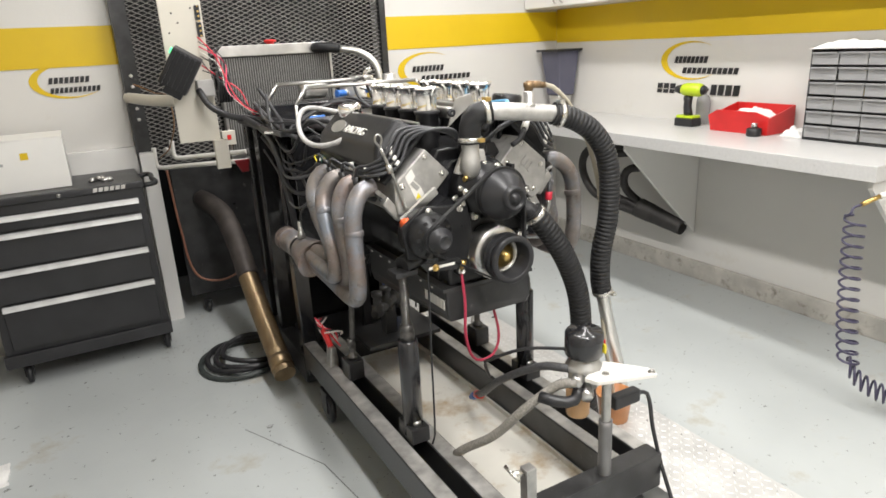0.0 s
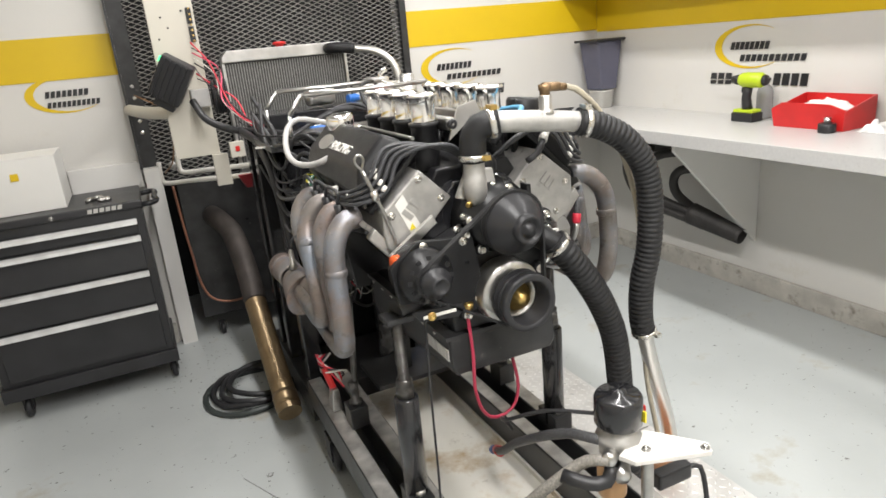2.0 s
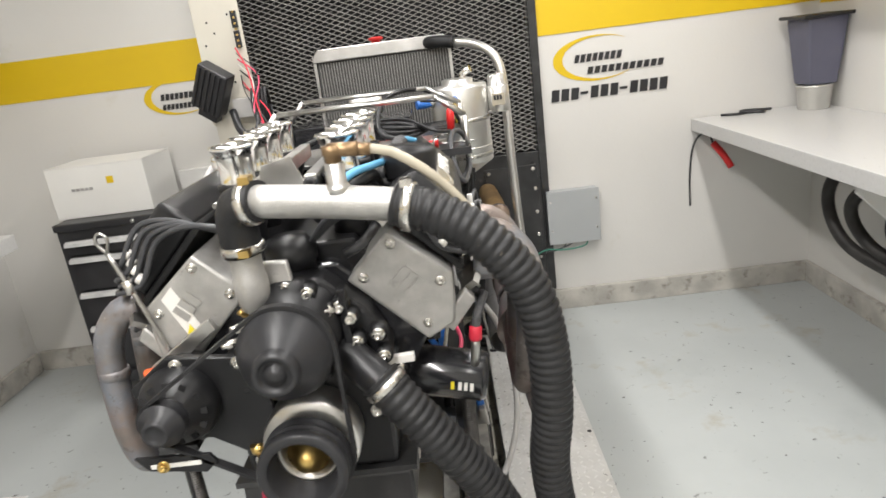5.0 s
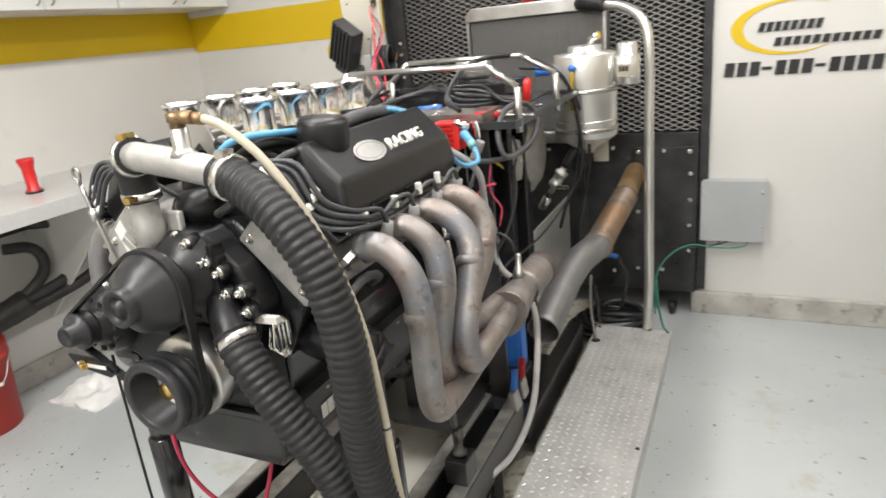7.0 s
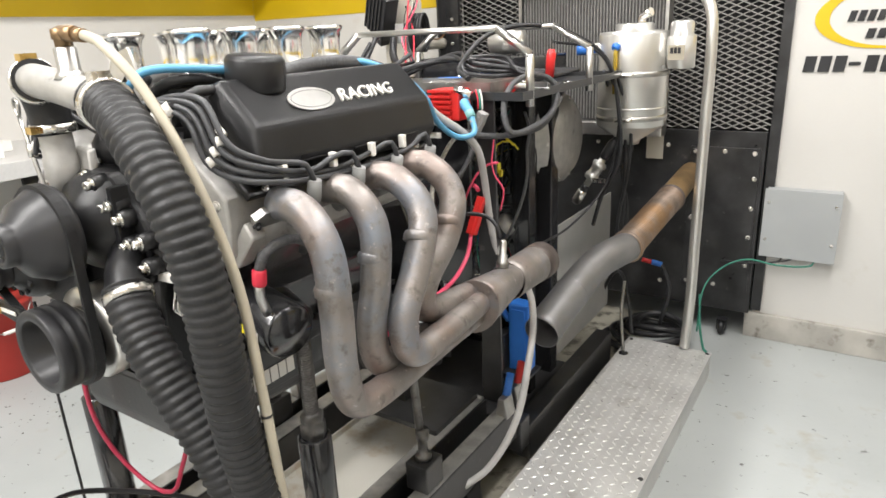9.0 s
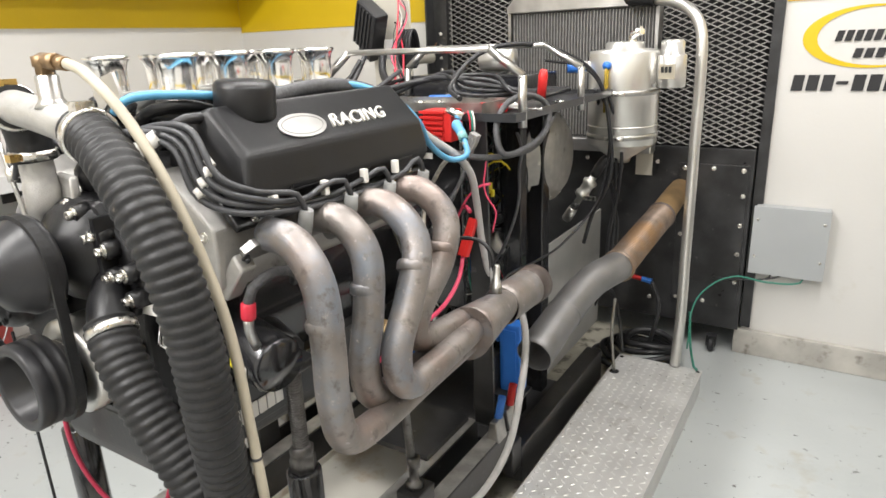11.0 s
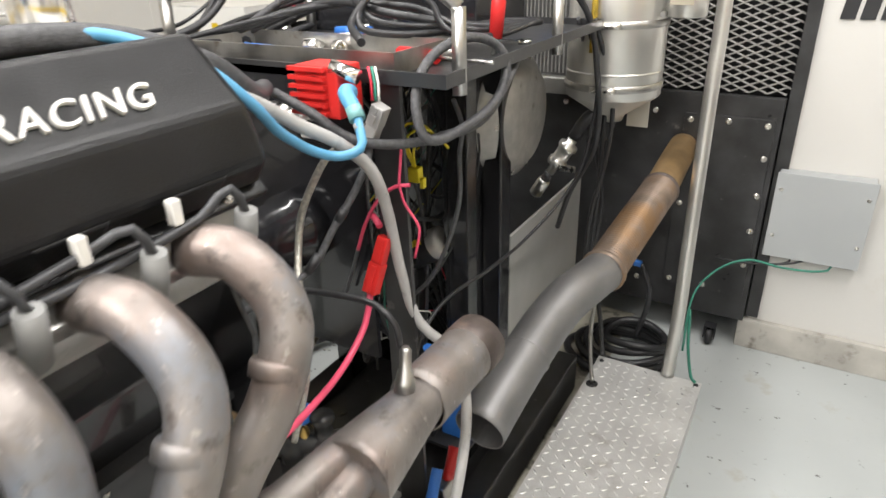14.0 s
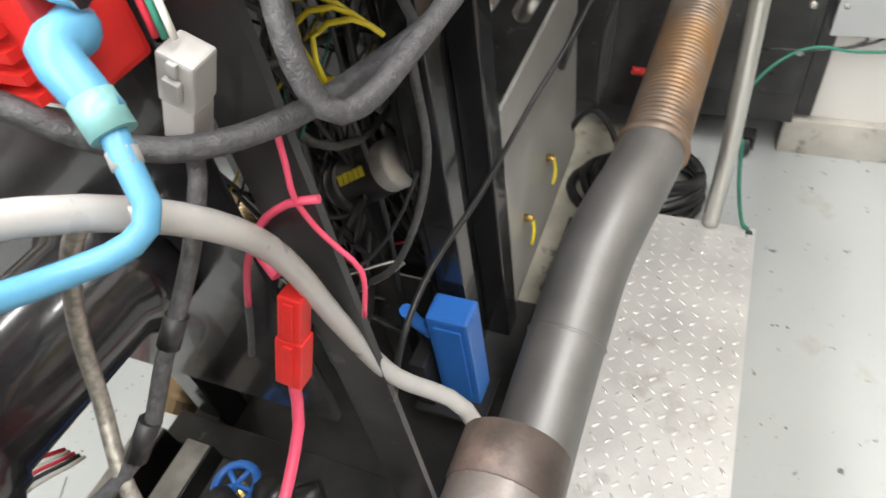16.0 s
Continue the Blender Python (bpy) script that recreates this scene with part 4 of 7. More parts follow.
# intake
intake = part("intake_manifold", soften(slab([(-0.10, 0.03, 1.02), (-0.13, 0.03, 1.08), (-0.10, 0.03, 1.13), (0.10, 0.03, 1.13), (0.13, 0.03, 1.08), (0.10, 0.03, 1.02)], (0, 0.44, 0)), 0.006), VCBLACK, engine, "black cast intake manifold")
for s in (-1, 1):
    part("fuel_rail", box(s * 0.045 - 0.011, s * 0.045 + 0.011, 0.04, 0.46, 1.215, 1.245, bev=0.003), ALU, intake, "bare aluminium fuel rail")
    part("rail_plug", turned((s * 0.045, 0.042, 1.23), (0, -1, 0), [(0.011, 0), (0.012, 0.012), (0.006, 0.014), (0.0, 0.008)], 12), DKGREY, intake)
    part("linkage_bar", pipe([(s * 0.135, 0.07, 1.205), (s * 0.135, 0.45, 1.205)], 0.005, seg=8), STEEL, intake)
    for i in range(4):
        c = (s * 0.092, 0.095 + 0.107 * i, 0)
        tb = part("throttle_body", turned(c, (0, 0, 1), [(0.033, 1.12), (0.03, 1.15), (0.034, 1.16), (0.034, 1.225), (0.038, 1.228), (0.038, 1.236), (0.03, 1.238)], 24), VCBLACK, intake, "black throttle body")
        part("trumpet", turned(c, (0, 0, 1), [(0.033, 1.236), (0.030, 1.242), (0.0295, 1.262), (0.0302, 1.28), (0.033, 1.292), (0.0365, 1.296), (0.0385, 1.300), (0.0365, 1.304), (0.0325, 1.3035), (0.028, 1.297), (0.0245, 1.28), (0.023, 1.25), (0.022, 1.20), (0.0, 1.20)], 36), POLISH, tb, "polished aluminium intake trumpet")
        part("injector", pipe([(s * 0.05, c[1], 1.215), (s * 0.065, c[1], 1.17)], 0.008, seg=8), DKGREY, tb)
part("rail_bracket", slab([(-0.06, 0.03, 1.19), (-0.03, 0.03, 1.27), (0.02, 0.03, 1.28), (0.05, 0.03, 1.20), (0.035, 0.03, 1.19), (0.0, 0.03, 1.235)], (0, 0.006, 0), 0.001), ALU, intake, "bent aluminium bracket")
dist = part("distributor", turned((0.0, 0.0, 1.05), (0, 0, 1), [(0.02, 0.0), (0.024, 0.03), (0.038, 0.035), (0.038, 0.06), (0.043, 0.064), (0.043, 0.085), (0.03, 0.105), (0.0, 0.108)], 24), VCBLACK, engine, "black distributor")

# front drive
front = part("timing_cover", soften(slab([(-0.13, -0.06, 0.74), (0.13, -0.06, 0.74), (0.135, -0.06, 0.90), (0.15, -0.06, 0.96), (0.12, -0.06, 1.03), (0.05, -0.06, 1.095), (-0.03, -0.06, 1.09), (-0.07, -0.06, 1.0), (-0.14, -0.06, 0.97)], (0, 0.062, 0)), 0.008), VCBLACK, engine, "black cast timing cover and water pump")
part("pump_body", turned((0, -0.02, 1.013), (0, -1, 0), [(0.095, 0), (0.085, 0.045), (0.07, 0.07), (0.04, 0.085), (0.03, 0.11)], 28), VCBLACK, front)
for dx in (-0.04, 0.04, 0.085):
    part("pump_rib", slab([(dx - 0.006, -0.085, 0.93), (dx + 0.006, -0.085, 0.93), (dx + 0.006, -0.085, 1.08), (dx - 0.006, -0.085, 1.08)], (0, 0.03, 0), 0.002), VCBLACK, front)
part("pump_inlet", pipe([(0.07, -0.06, 0.97), (0.11, -0.10, 0.945), (0.145, -0.122, 0.915)], 0.03, seg=16), VCBLACK, front)
for x, z in ((0.033, 1.079), (0.092, 1.029), (-0.009, 1.068), (0.06, 1.045), (0.079, 1.05), (0.133, 0.996), (0.137, 0.957), (0.097, 0.987), (0.12, 0.94), (-0.05, 0.945), (-0.05, 0.84), (-0.10, 0.79), (0.11, 0.86), (-0.075, 1.02), (-0.09, 0.99)):
    part("pump_boss", turned((x, -0.058, z), (0, -1, 0), [(0.016, 0), (0.014, 0.022), (0.0, 0.022)], 14), VCBLACK, front)
    bolt((x, -0.08, z), (0, -1, 0), 0.0075, BOLT, front, 0.011)
for x, z, ax in ((-0.085, 1.03, (-0.6, -0.7, 0.3)), (-0.07, 1.055, (-0.3, -0.8, 0.4)), (-0.105, 1.005, (-0.7, -0.7, 0.1))):
    part("brass_plug", turned((x, -0.07, z), ax, [(0.008, -0.02), (0.008, 0.010), (0.005, 0.012), (0.005, 0.02), (0.0, 0.02)], 8), GOLD if x > -0.08 else BOLT, front)
wp = part("pump_pulley", turned((0, -0.09, 1.013), (0, -1, 0), [(0.03, 0.03), (0.062, 0.035), (0.073, 0.037), (0.073, 0.043), (0.069, 0.05), (0.073, 0.057), (0.073, 0.064), (0.071, 0.068), (0.066, 0.075), (0.058, 0.094), (0.036, 0.108), (0.034, 0.113), (0.033, 0.128), (0.025, 0.13), (0.024, 0.122), (0.015, 0.122), (0.015, 0.128), (0.0, 0.13)], 40), DKGREY, engine, "dull black water pump pulley")
part("pulley_bolt", turned((0, -0.212, 1.013), (0, -1, 0), [(0.012, 0), (0.012, 0.008), (0.0, 0.008)], 6), DKGREY, wp)
bal = part("harmonic_balancer", turned((0.002, -0.06, 0.834), (0, -1, 0), [(0.05, 0), (0.079, 0.004), (0.08, 0.008), (0.08, 0.058), (0.077, 0.062), (0.05, 0.064)], 48), ALU, engine, "bright machined harmonic balancer")
part("crank_pulley", turned((0.002, -0.12, 0.834), (0, -1, 0), [(0.05, 0.0), (0.052, 0.018), (0.066, 0.026), (0.070, 0.03), (0.070, 0.036), (0.064, 0.042), (0.070, 0.048), (0.070, 0.054), (0.065, 0.058), (0.070, 0.062), (0.070, 0.078), (0.068, 0.081), (0.055, 0.081), (0.053, 0.078), (0.052, 0.012), (0.0, 0.01)], 48), DKGREY, bal, "black crank pulley with an open centre")
part("crank_hub", turned((0.002, -0.131, 0.834), (0, -1, 0), [(0.034, 0), (0.034, 0.016), (0.026, 0.018), (0.025, 0.026), (0.017, 0.028), (0.016, 0.042), (0.0, 0.043)], 28), GOLD, bal, "gold-plated crank bolt hub")
part("hub_ring", turned((0.002, -0.131, 0.834), (0, -1, 0), [(0.052, 0), (0.051, 0.014), (0.046, 0.016), (0.044, 0.008), (0.036, 0.007), (0.035, 0.0)], 36), STEEL, bal, "bright steel ring inside the crank pulley")
br = part("alternator_bracket", soften(slab([(-0.215, -0.085, 1.0), (-0.075, -0.085, 0.985), (-0.06, -0.085, 0.90), (-0.05, -0.085, 0.80), (-0.10, -0.085, 0.80), (-0.17, -0.085, 0.845), (-0.27, -0.085, 0.86), (-0.285, -0.085, 0.95)], (0, 0.014, 0)), 0.003), VCBLACK, engine, "black alternator bracket plate")
part("slot_arm", slab([(-0.27, -0.155, 0.865), (-0.25, -0.155, 0.84), (-0.16, -0.155, 0.828), (-0.14, -0.155, 0.845), (-0.15, -0.155, 0.86)], (0, 0.008, 0), 0.002), VCBLACK, br)
part("slot", box(-0.245, -0.165, -0.157, -0.155, 0.845, 0.852), PVC, br)
bolt((-0.225, -0.157, 0.848), (0, -1, 0), 0.007, GOLD, br)
for x, z in ((-0.20, 0.985), (-0.10, 0.978), (-0.07, 0.83)):
    bolt((x, -0.085, z), (0, -1, 0), 0.0075, BOLT, br)
part("tie_strut", slab([(-0.265, -0.04, 0.965), (-0.15, -0.04, 1.04), (-0.14, -0.04, 1.02), (-0.24, -0.04, 0.95)], (0, 0.012, 0), 0.002), ALU, br)
alt = part("alternator", turned((-0.205, -0.03, 0.92), (0, -1, 0), [(0.0, -0.02), (0.05, -0.02), (0.062, -0.01), (0.066, 0.0), (0.066, 0.07), (0.06, 0.085), (0.035, 0.10), (0.03, 0.11)], 32), VCBLACK, engine, "black alternator")
for k in range(12):
    a = k * math.tau / 12
    part("vent_slot", box(-0.005, 0.005, -0.002, 0.002, 0.037, 0.055, m=Matrix.Translation((-0.205, -0.122, 0.92)) @ Euler((0, a, 0)).to_matrix().to_4x4()), DARK, alt)
part("alternator_pulley", turned((-0.208, -0.135, 0.922), (0, -1, 0), [(0.034, 0), (0.036, 0.006), (0.03, 0.014), (0.036, 0.022), (0.036, 0.028), (0.023, 0.032), (0.021, 0.05), (0.017, 0.054), (0.015, 0.05), (0.0, 0.05)], 28), DKGREY, alt, "dull black pulley and nut")
part("marker", turned((-0.262, -0.06, 0.955), (-1, -0.3, 0), [(0.017, -0.01), (0.017, 0.004), (0.0, 0.005)], 18), mat("orange_mark", (0.8, 0.12, 0.03), 0.4), alt, "orange-red end cap")
# belt
pts = []
for cx, cz, rr in ((-0.208, 0.922, 0.035), (0.0, 1.013, 0.073), (0.002, 0.834, 0.070)):
    pts += [(cx + rr * math.cos(k * math.tau / 40), cz + rr * math.sin(k * math.tau / 40)) for k in range(40)]
pts = sorted(set(pts))
def half(ps):
    h = []
    for p in ps:
        while len(h) > 1 and (h[-1][0] - h[-2][0]) * (p[1] - h[-2][1]) - (h[-1][1] - h[-2][1]) * (p[0] - h[-2][0]) <= 0:
            h.pop()
        h.append(p)
    return h[:-1]
hull = half(pts) + half(pts[::-1])
mx, mz = sum(p[0] for p in hull) / len(hull), sum(p[1] for p in hull) / len(hull)
bm = bmesh.new()
rows_b = []
for x, z in hull:
    d = Vector((x - mx, 0, z - mz)).normalized() * 0.007
    rows_b.append([bm.verts.new(v) for v in ((x, -0.140, z), Vector((x, -0.140, z)) + d, Vector((x, -0.155, z)) + d, (x, -0.155, z))])
for i in range(len(rows_b)):
    a, b = rows_b[i], rows_b[(i + 1) % len(rows_b)]
    for k in range(4):
        bm.faces.new((a[k], a[(k + 1) % 4], b[(k + 1) % 4], b[k]))
part("drive_belt", bm, RUBBER, engine, "black ribbed drive belt")
th = part("thermostat_housing", turned((-0.052, -0.075, 1.085), (0, 0, 1), [(0.012, -0.03), (0.022, -0.02), (0.027, 0.0), (0.027, 0.03), (0.0245, 0.036), (0.0245, 0.075), (0.026, 0.08)], 24), CASTALU, engine, "cast aluminium thermostat housing")
part("housing_flange", soften(slab([(-0.09, -0.05, 1.07), (-0.03, -0.065, 1.05), (0.01, -0.065, 1.09), (0.005, -0.06, 1.13), (-0.06, -0.05, 1.13)], (0, 0.015, 0)), 0.004), CASTALU, th)
bolt((-0.002, -0.068, 1.09), (0, -1, 0), 0.006, BOLT, th)
part("coolant_elbow", pipe([(-0.052, -0.075, 1.155), (-0.052, -0.078, 1.20), (-0.04, -0.09, 1.232), (0.0, -0.11, 1.241)], 0.031, seg=18), RUBBER, engine, "black rubber coolant elbow")
# oil filter, fuel pump cover, dipstick
flt = part("oil_filter", turned((0.155, 0.065, 0.855), (1, -0.14, -0.17), [(0.0, 0), (0.044, 0.0), (0.047, 0.006), (0.047, 0.14), (0.042, 0.15), (0.0, 0.153)], 32), GLOSSBLK, engine, "gloss black oil filter canister")
part("filter_bars", letters(bmesh.new(), (0.245, 0.0035, 0.832), (0.977, -0.135, -0.165), (0.16, 0, 0.985), (-0.14, -0.98, 0), 0.032, 0.015, 3, slant=0, thick=0.002, gap=0.4), PVC, flt, "white and yellow bars of lettering")
part("filter_stripe", letters(bmesh.new(), (0.232, 0.0055, 0.834), (0.977, -0.135, -0.165), (0.16, 0, 0.985), (-0.14, -0.98, 0), 0.008, 0.015, 1, slant=0, thick=0.002), YELW, flt)
part("fuel_pump_cover", soften(slab([(0.148, -0.045, 0.93), (0.148, -0.005, 0.92), (0.148, 0.0, 0.87), (0.148, -0.03, 0.845), (0.148, -0.06, 0.88)], (0.014, 0, 0)), 0.004), POLISH, engine, "polished block-off cover with two bolts")
for k in range(4):
    part("cover_rib", box(0.162, 0.1645, -0.048 + 0.011 * k, -0.042 + 0.011 * k, 0.868, 0.918), POLISH, engine)
bolt((0.163, -0.03, 0.925), (1, 0, 0), 0.006, BOLT, engine)
bolt((0.163, -0.03, 0.86), (1, 0, 0), 0.006, BOLT, engine)
part("timing_pointer", box(0.135, 0.215, -0.062, -0.05, 0.925, 0.938, m=Matrix.Rotation(radians(-2), 4, "Y")), PVC, engine, "white flat pointer")
part("dipstick", pipe([(-0.225, -0.02, 0.95), (-0.262, -0.018, 1.07), (-0.297, -0.012, 1.165)], 0.0045, seg=8), STEEL, engine, "steel dipstick tube")
part("dipstick_ring", pipe([(-0.297, -0.012, 1.165), (-0.31, -0.012, 1.185), (-0.303, -0.012, 1.20), (-0.291, -0.012, 1.19), (-0.296, -0.012, 1.168)], 0.003, seg=6, step=0.005), STEEL, engine)
part("dipstick_nut", turned((-0.275, -0.015, 1.105), (-0.2, 0, 1), [(0.009, -0.012), (0.009, 0.012)], 8), BOLT, engine)
# rear
part("flexplate", turned((0, 0.505, 0.84), (0, 1, 0), [(0.0, 0), (0.16, 0.0), (0.165, 0.005), (0.165, 0.02), (0.15, 0.024), (0.06, 0.03), (0.055, 0.05), (0.0, 0.05)], 40), BLACKPNT, engine, "black flywheel disc")
part("rear_plate", soften(slab([(-0.20, 0.50, 0.70), (0.20, 0.50, 0.70), (0.22, 0.50, 0.85), (0.15, 0.50, 1.03), (-0.15, 0.50, 1.03), (-0.22, 0.50, 0.85)], (0, 0.008, 0)), 0.002), GLOSSBLK, engine)
part("drive_shaft", turned((0.035, 0.55, 0.86), (0.05, 1, 0), [(0.05, 0), (0.068, 0.005), (0.068, 0.05), (0.064, 0.054), (0.064, 0.062), (0.058, 0.066), (0.058, 0.20), (0.066, 0.21), (0.066, 0.25), (0.0, 0.255)], 36), GLOSSBLK, engine, "black drive shaft to the dynamometer")
# exhaust headers
def header(s):
    slim = 1.0 if s > 0 else 0.68

    def out(x):
        return s * (0.30 + (x - 0.30) * slim)

    top = part("header_collector", bmesh.new(), HEADER, engine, "heat-tinted steel header collector")
    me = top.data
    bm = bmesh.new()
    tube(bm, [(out(0.406), 0.44, 0.742), (out(0.406), 0.52, 0.744), (out(0.406), 0.60, 0.745)], (0.068, 0.044), seg=26, flat=0.78, step=0.012)
    tube(bm, [(out(0.406), 0.595, 0.745), (out(0.406), 0.70, 0.742), (out(0.406), 0.775, 0.738)], 0.044, seg=26, hollow=0.06)
    bmesh.ops.recalc_face_normals(bm, faces=bm.faces)
    bm.to_mesh(me)
    bm.free()
    part("collector_ring", turned((out(0.406), 0.76, 0.739), (0, 1, -0.03), [(0.0445, -0.03), (0.046, -0.028), (0.046, 0.016), (0.0445, 0.017)], 26), SCORCH, top)
    paths = ([(0.30, 0.053, 1.046), (0.355, 0.048, 1.04), (0.402, 0.04, 0.99), (0.415, 0.035, 0.90), (0.415, 0.035, 0.80), (0.41, 0.06, 0.728), (0.405, 0.13, 0.708), (0.403, 0.30, 0.715), (0.408, 0.49, 0.728)],
             [(0.30, 0.16, 1.046), (0.35, 0.165, 1.04), (0.39, 0.165, 0.99), (0.398, 0.15, 0.90), (0.39, 0.14, 0.82), (0.382, 0.165, 0.742), (0.38, 0.24, 0.725), (0.383, 0.36, 0.735), (0.388, 0.49, 0.745)],
             [(0.30, 0.267, 1.046), (0.36, 0.275, 1.04), (0.412, 0.272, 0.985), (0.425, 0.225, 0.90), (0.43, 0.175, 0.825), (0.432, 0.19, 0.762), (0.43, 0.27, 0.752), (0.425, 0.38, 0.755), (0.418, 0.49, 0.757)],
             [(0.30, 0.374, 1.046), (0.35, 0.39, 1.042), (0.395, 0.395, 0.99), (0.402, 0.36, 0.92), (0.392, 0.30, 0.85), (0.388, 0.29, 0.80), (0.39, 0.34, 0.778), (0.395, 0.42, 0.772), (0.398, 0.49, 0.765)])
    for i, path in enumerate(paths):
        tb = part("header_tube", pipe([(out(x), y, z) for x, y, z in path], 0.0255, seg=18, step=0.012), HEADER, engine, "heat-tinted steel primary tube")
        k = 3
        a, b = Vector(path[k - 1]), Vector(path[k])
        w = a.lerp(b, (0.62, 0.5, 0.38, 0.6)[i])
        d = (b - a).normalized()
        part("slip_joint", turned((out(w.x), w.y, w.z), (s * slim * d.x, d.y, d.z), [(0.0255, -0.004), (0.0278, 0.0), (0.0278, 0.012), (0.0255, 0.014)], 18), HEADER, tb)
    o2 = part("oxygen_sensor", turned((out(0.408), 0.565, 0.785), (0, 0.12, 1), [(0.014, 0), (0.014, 0.018), (0.011, 0.02), (0.011, 0.03), (0.008, 0.032), (0.008, 0.06), (0.005, 0.065)], 8), STEEL, engine, "steel oxygen sensor")
    part("sensor_lead", pipe([(out(0.40), 0.572, 0.85), (out(0.393), 0.575, 0.875), (out(0.365), 0.575, 0.897), (out(0.30), 0.575, 0.895), (out(0.235), 0.572, 0.885), (out(0.17), 0.555, 0.86)], 0.0045, seg=8), CABLE, o2)


header(1)
header(-1)

# ---- engine stand ----
stand = thing("engine_stand", (0.0, 0.2, 0.0), "black welded steel engine stand with worn rail tops", "engine stand")
OILSTEEL = spots(mat("oily_dark_steel", (0.13, 0.125, 0.12), 0.34, 0.8, var=0.35, scale=30, bump=0.2), 40, 0.55, 0.7, (0.05, 0.045, 0.04), 2)
RAILTOP = mat("worn_rail_top", (0.42, 0.41, 0.39), 0.42, 0.5, var=0.3, scale=18, bump=0.2)
for x0, x1 in ((-0.345, -0.29), (-0.24, -0.185), (0.15, 0.20), (0.25, 0.30)):
    rl = part("rail", box(x0, x1, -0.44, 0.84, 0.155, 0.255, bev=0.003), BLACKPNT, stand, "black steel rail")
    part("rail_top", box(x0 + 0.004, x1 - 0.004, -0.436, 0.836, 0.255, 0.2575), RAILTOP, rl, "worn bare rail top")
for x0, x1 in ((-0.29, -0.24), (0.20, 0.25)):
    part("rail_web", box(x0, x1, -0.44, 0.84, 0.155, 0.17), BLACKPNT, stand)
part("cross_member", box(-0.345, 0.30, -0.50, -0.44, 0.15, 0.262, bev=0.004), BLACKPNT, stand)
for x, y in ((-0.33, 0.62), (-0.31, -0.40), (0.275, -0.40), (0.275, 0.6)):
    caster(stand, x, y, 0.062)
for x, y, zt in ((-0.258, -0.013, 0.585), (0.258, 0.105, 0.585)):
    p = part("post", turned((x, y, 0), (0, 0, 1), [(0.031, 0.27), (0.031, zt), (0.027, zt + 0.004), (0.02, zt + 0.004)], 24), GLOSSBLK, stand, "black tubular post")
    part("lock_nut", turned((x, y, zt + 0.004), (0, 0, 1), [(0.024, 0), (0.024, 0.026), (0.02, 0.03), (0.022, 0.032), (0.022, 0.046), (0.016, 0.05)], 6), OILSTEEL, p)
    part("screw", pipe([(x, y, zt + 0.03), (x, y, zt + 0.22)], 0.0145, seg=14, rib=(0.005, 0.0016)), OILSTEEL, p, "threaded steel rod")
    part("foot", box(x - 0.03, x + 0.03, y - 0.05, y + 0.045, 0.258, 0.31, bev=0.004), BLACKPNT, p)
    part("foot_bolt", turned((x, y - 0.02, 0.31), (0, 0, 1), [(0.018, 0), (0.018, 0.012), (0.008, 0.014), (0.008, 0.022), (0.0, 0.022)], 6), STEEL, p)
    part("saddle", box(x - 0.035, x + 0.035, y - 0.03, y + 0.03, zt + 0.21, zt + 0.225, bev=0.003), BLACKPNT, p)
    part("mount_arm", pipe([(x, y, zt + 0.235), (x * 0.72, y + 0.02, zt + 0.25)], 0.028, seg=14), BLACKPNT, p, "black engine mount")
for x, y in ((-0.27, 0.456), (0.262, 0.43)):
    p = part("rear_strut", pipe([(x, y, 0.30), (x * 0.9, y, 0.70)], 0.010, seg=12), OILSTEEL, stand, "dark steel strut rod")
    part("clevis", box(x - 0.03, x + 0.03, y - 0.035, y + 0.035, 0.258, 0.33, bev=0.004), BLACKPNT, p)
    part("clevis_bolt", turned((x, y, 0.33), (0, 0, 1), [(0.02, 0), (0.02, 0.014), (0.011, 0.016), (0.011, 0.05), (0.016, 0.055), (0.016, 0.08), (0.0, 0.08)], 8), OILSTEEL, p)
part("corner_stub", box(-0.175, -0.145, -0.49, -0.46, 0.262, 0.385, bev=0.001), STEEL, stand, "bare steel square tube")
part("thumb_screw", pipe([(-0.165, -0.475, 0.37), (-0.21, -0.475, 0.385)], 0.007, seg=8), BOLT, stand)
part("thumb_bar", pipe([(-0.205, -0.50, 0.375), (-0.215, -0.45, 0.395)], 0.005, seg=8), BOLT, stand)

drip = thing("drip_tray", (-0.02, 0.0, 0.0), "white sheet with brown oil stains under the engine", "drip tray")
part("sheet", box(-0.18, 0.145, -0.43, 0.80, 0.135, 0.142), TRAYMAT, drip)
part("sheet_lip", box(0.140, 0.145, -0.43, 0.80, 0.142, 0.16), TRAYMAT, drip)
part("sheet_lip", box(-0.18, -0.175, -0.43, 0.80, 0.142, 0.16), TRAYMAT, drip)

# ---- electric pump on its post ----
pump = thing("electric_pump", (0.075, -0.42, 0.45), "electric fuel pump with a black motor cap and cast aluminium body", "pump")
PX, PY = 0.085, -0.40
part("motor_cap", turned((PX, PY, 0.60), (0, 0, 1), [(0.04, 0), (0.05, 0.002), (0.052, 0.006), (0.052, 0.065), (0.047, 0.073), (0.018, 0.075), (0.018, 0.082), (0.0, 0.083)], 32), GLOSSBLK, pump, "black motor cap")
part("tag", box(PX + 0.046, PX + 0.05, PY - 0.03, PY + 0.0, 0.61, 0.64), RED, pump, "red and yellow tag")
part("tag", box(PX + 0.035, PX + 0.039, PY - 0.045, PY - 0.03, 0.61, 0.635), YELW, pump)
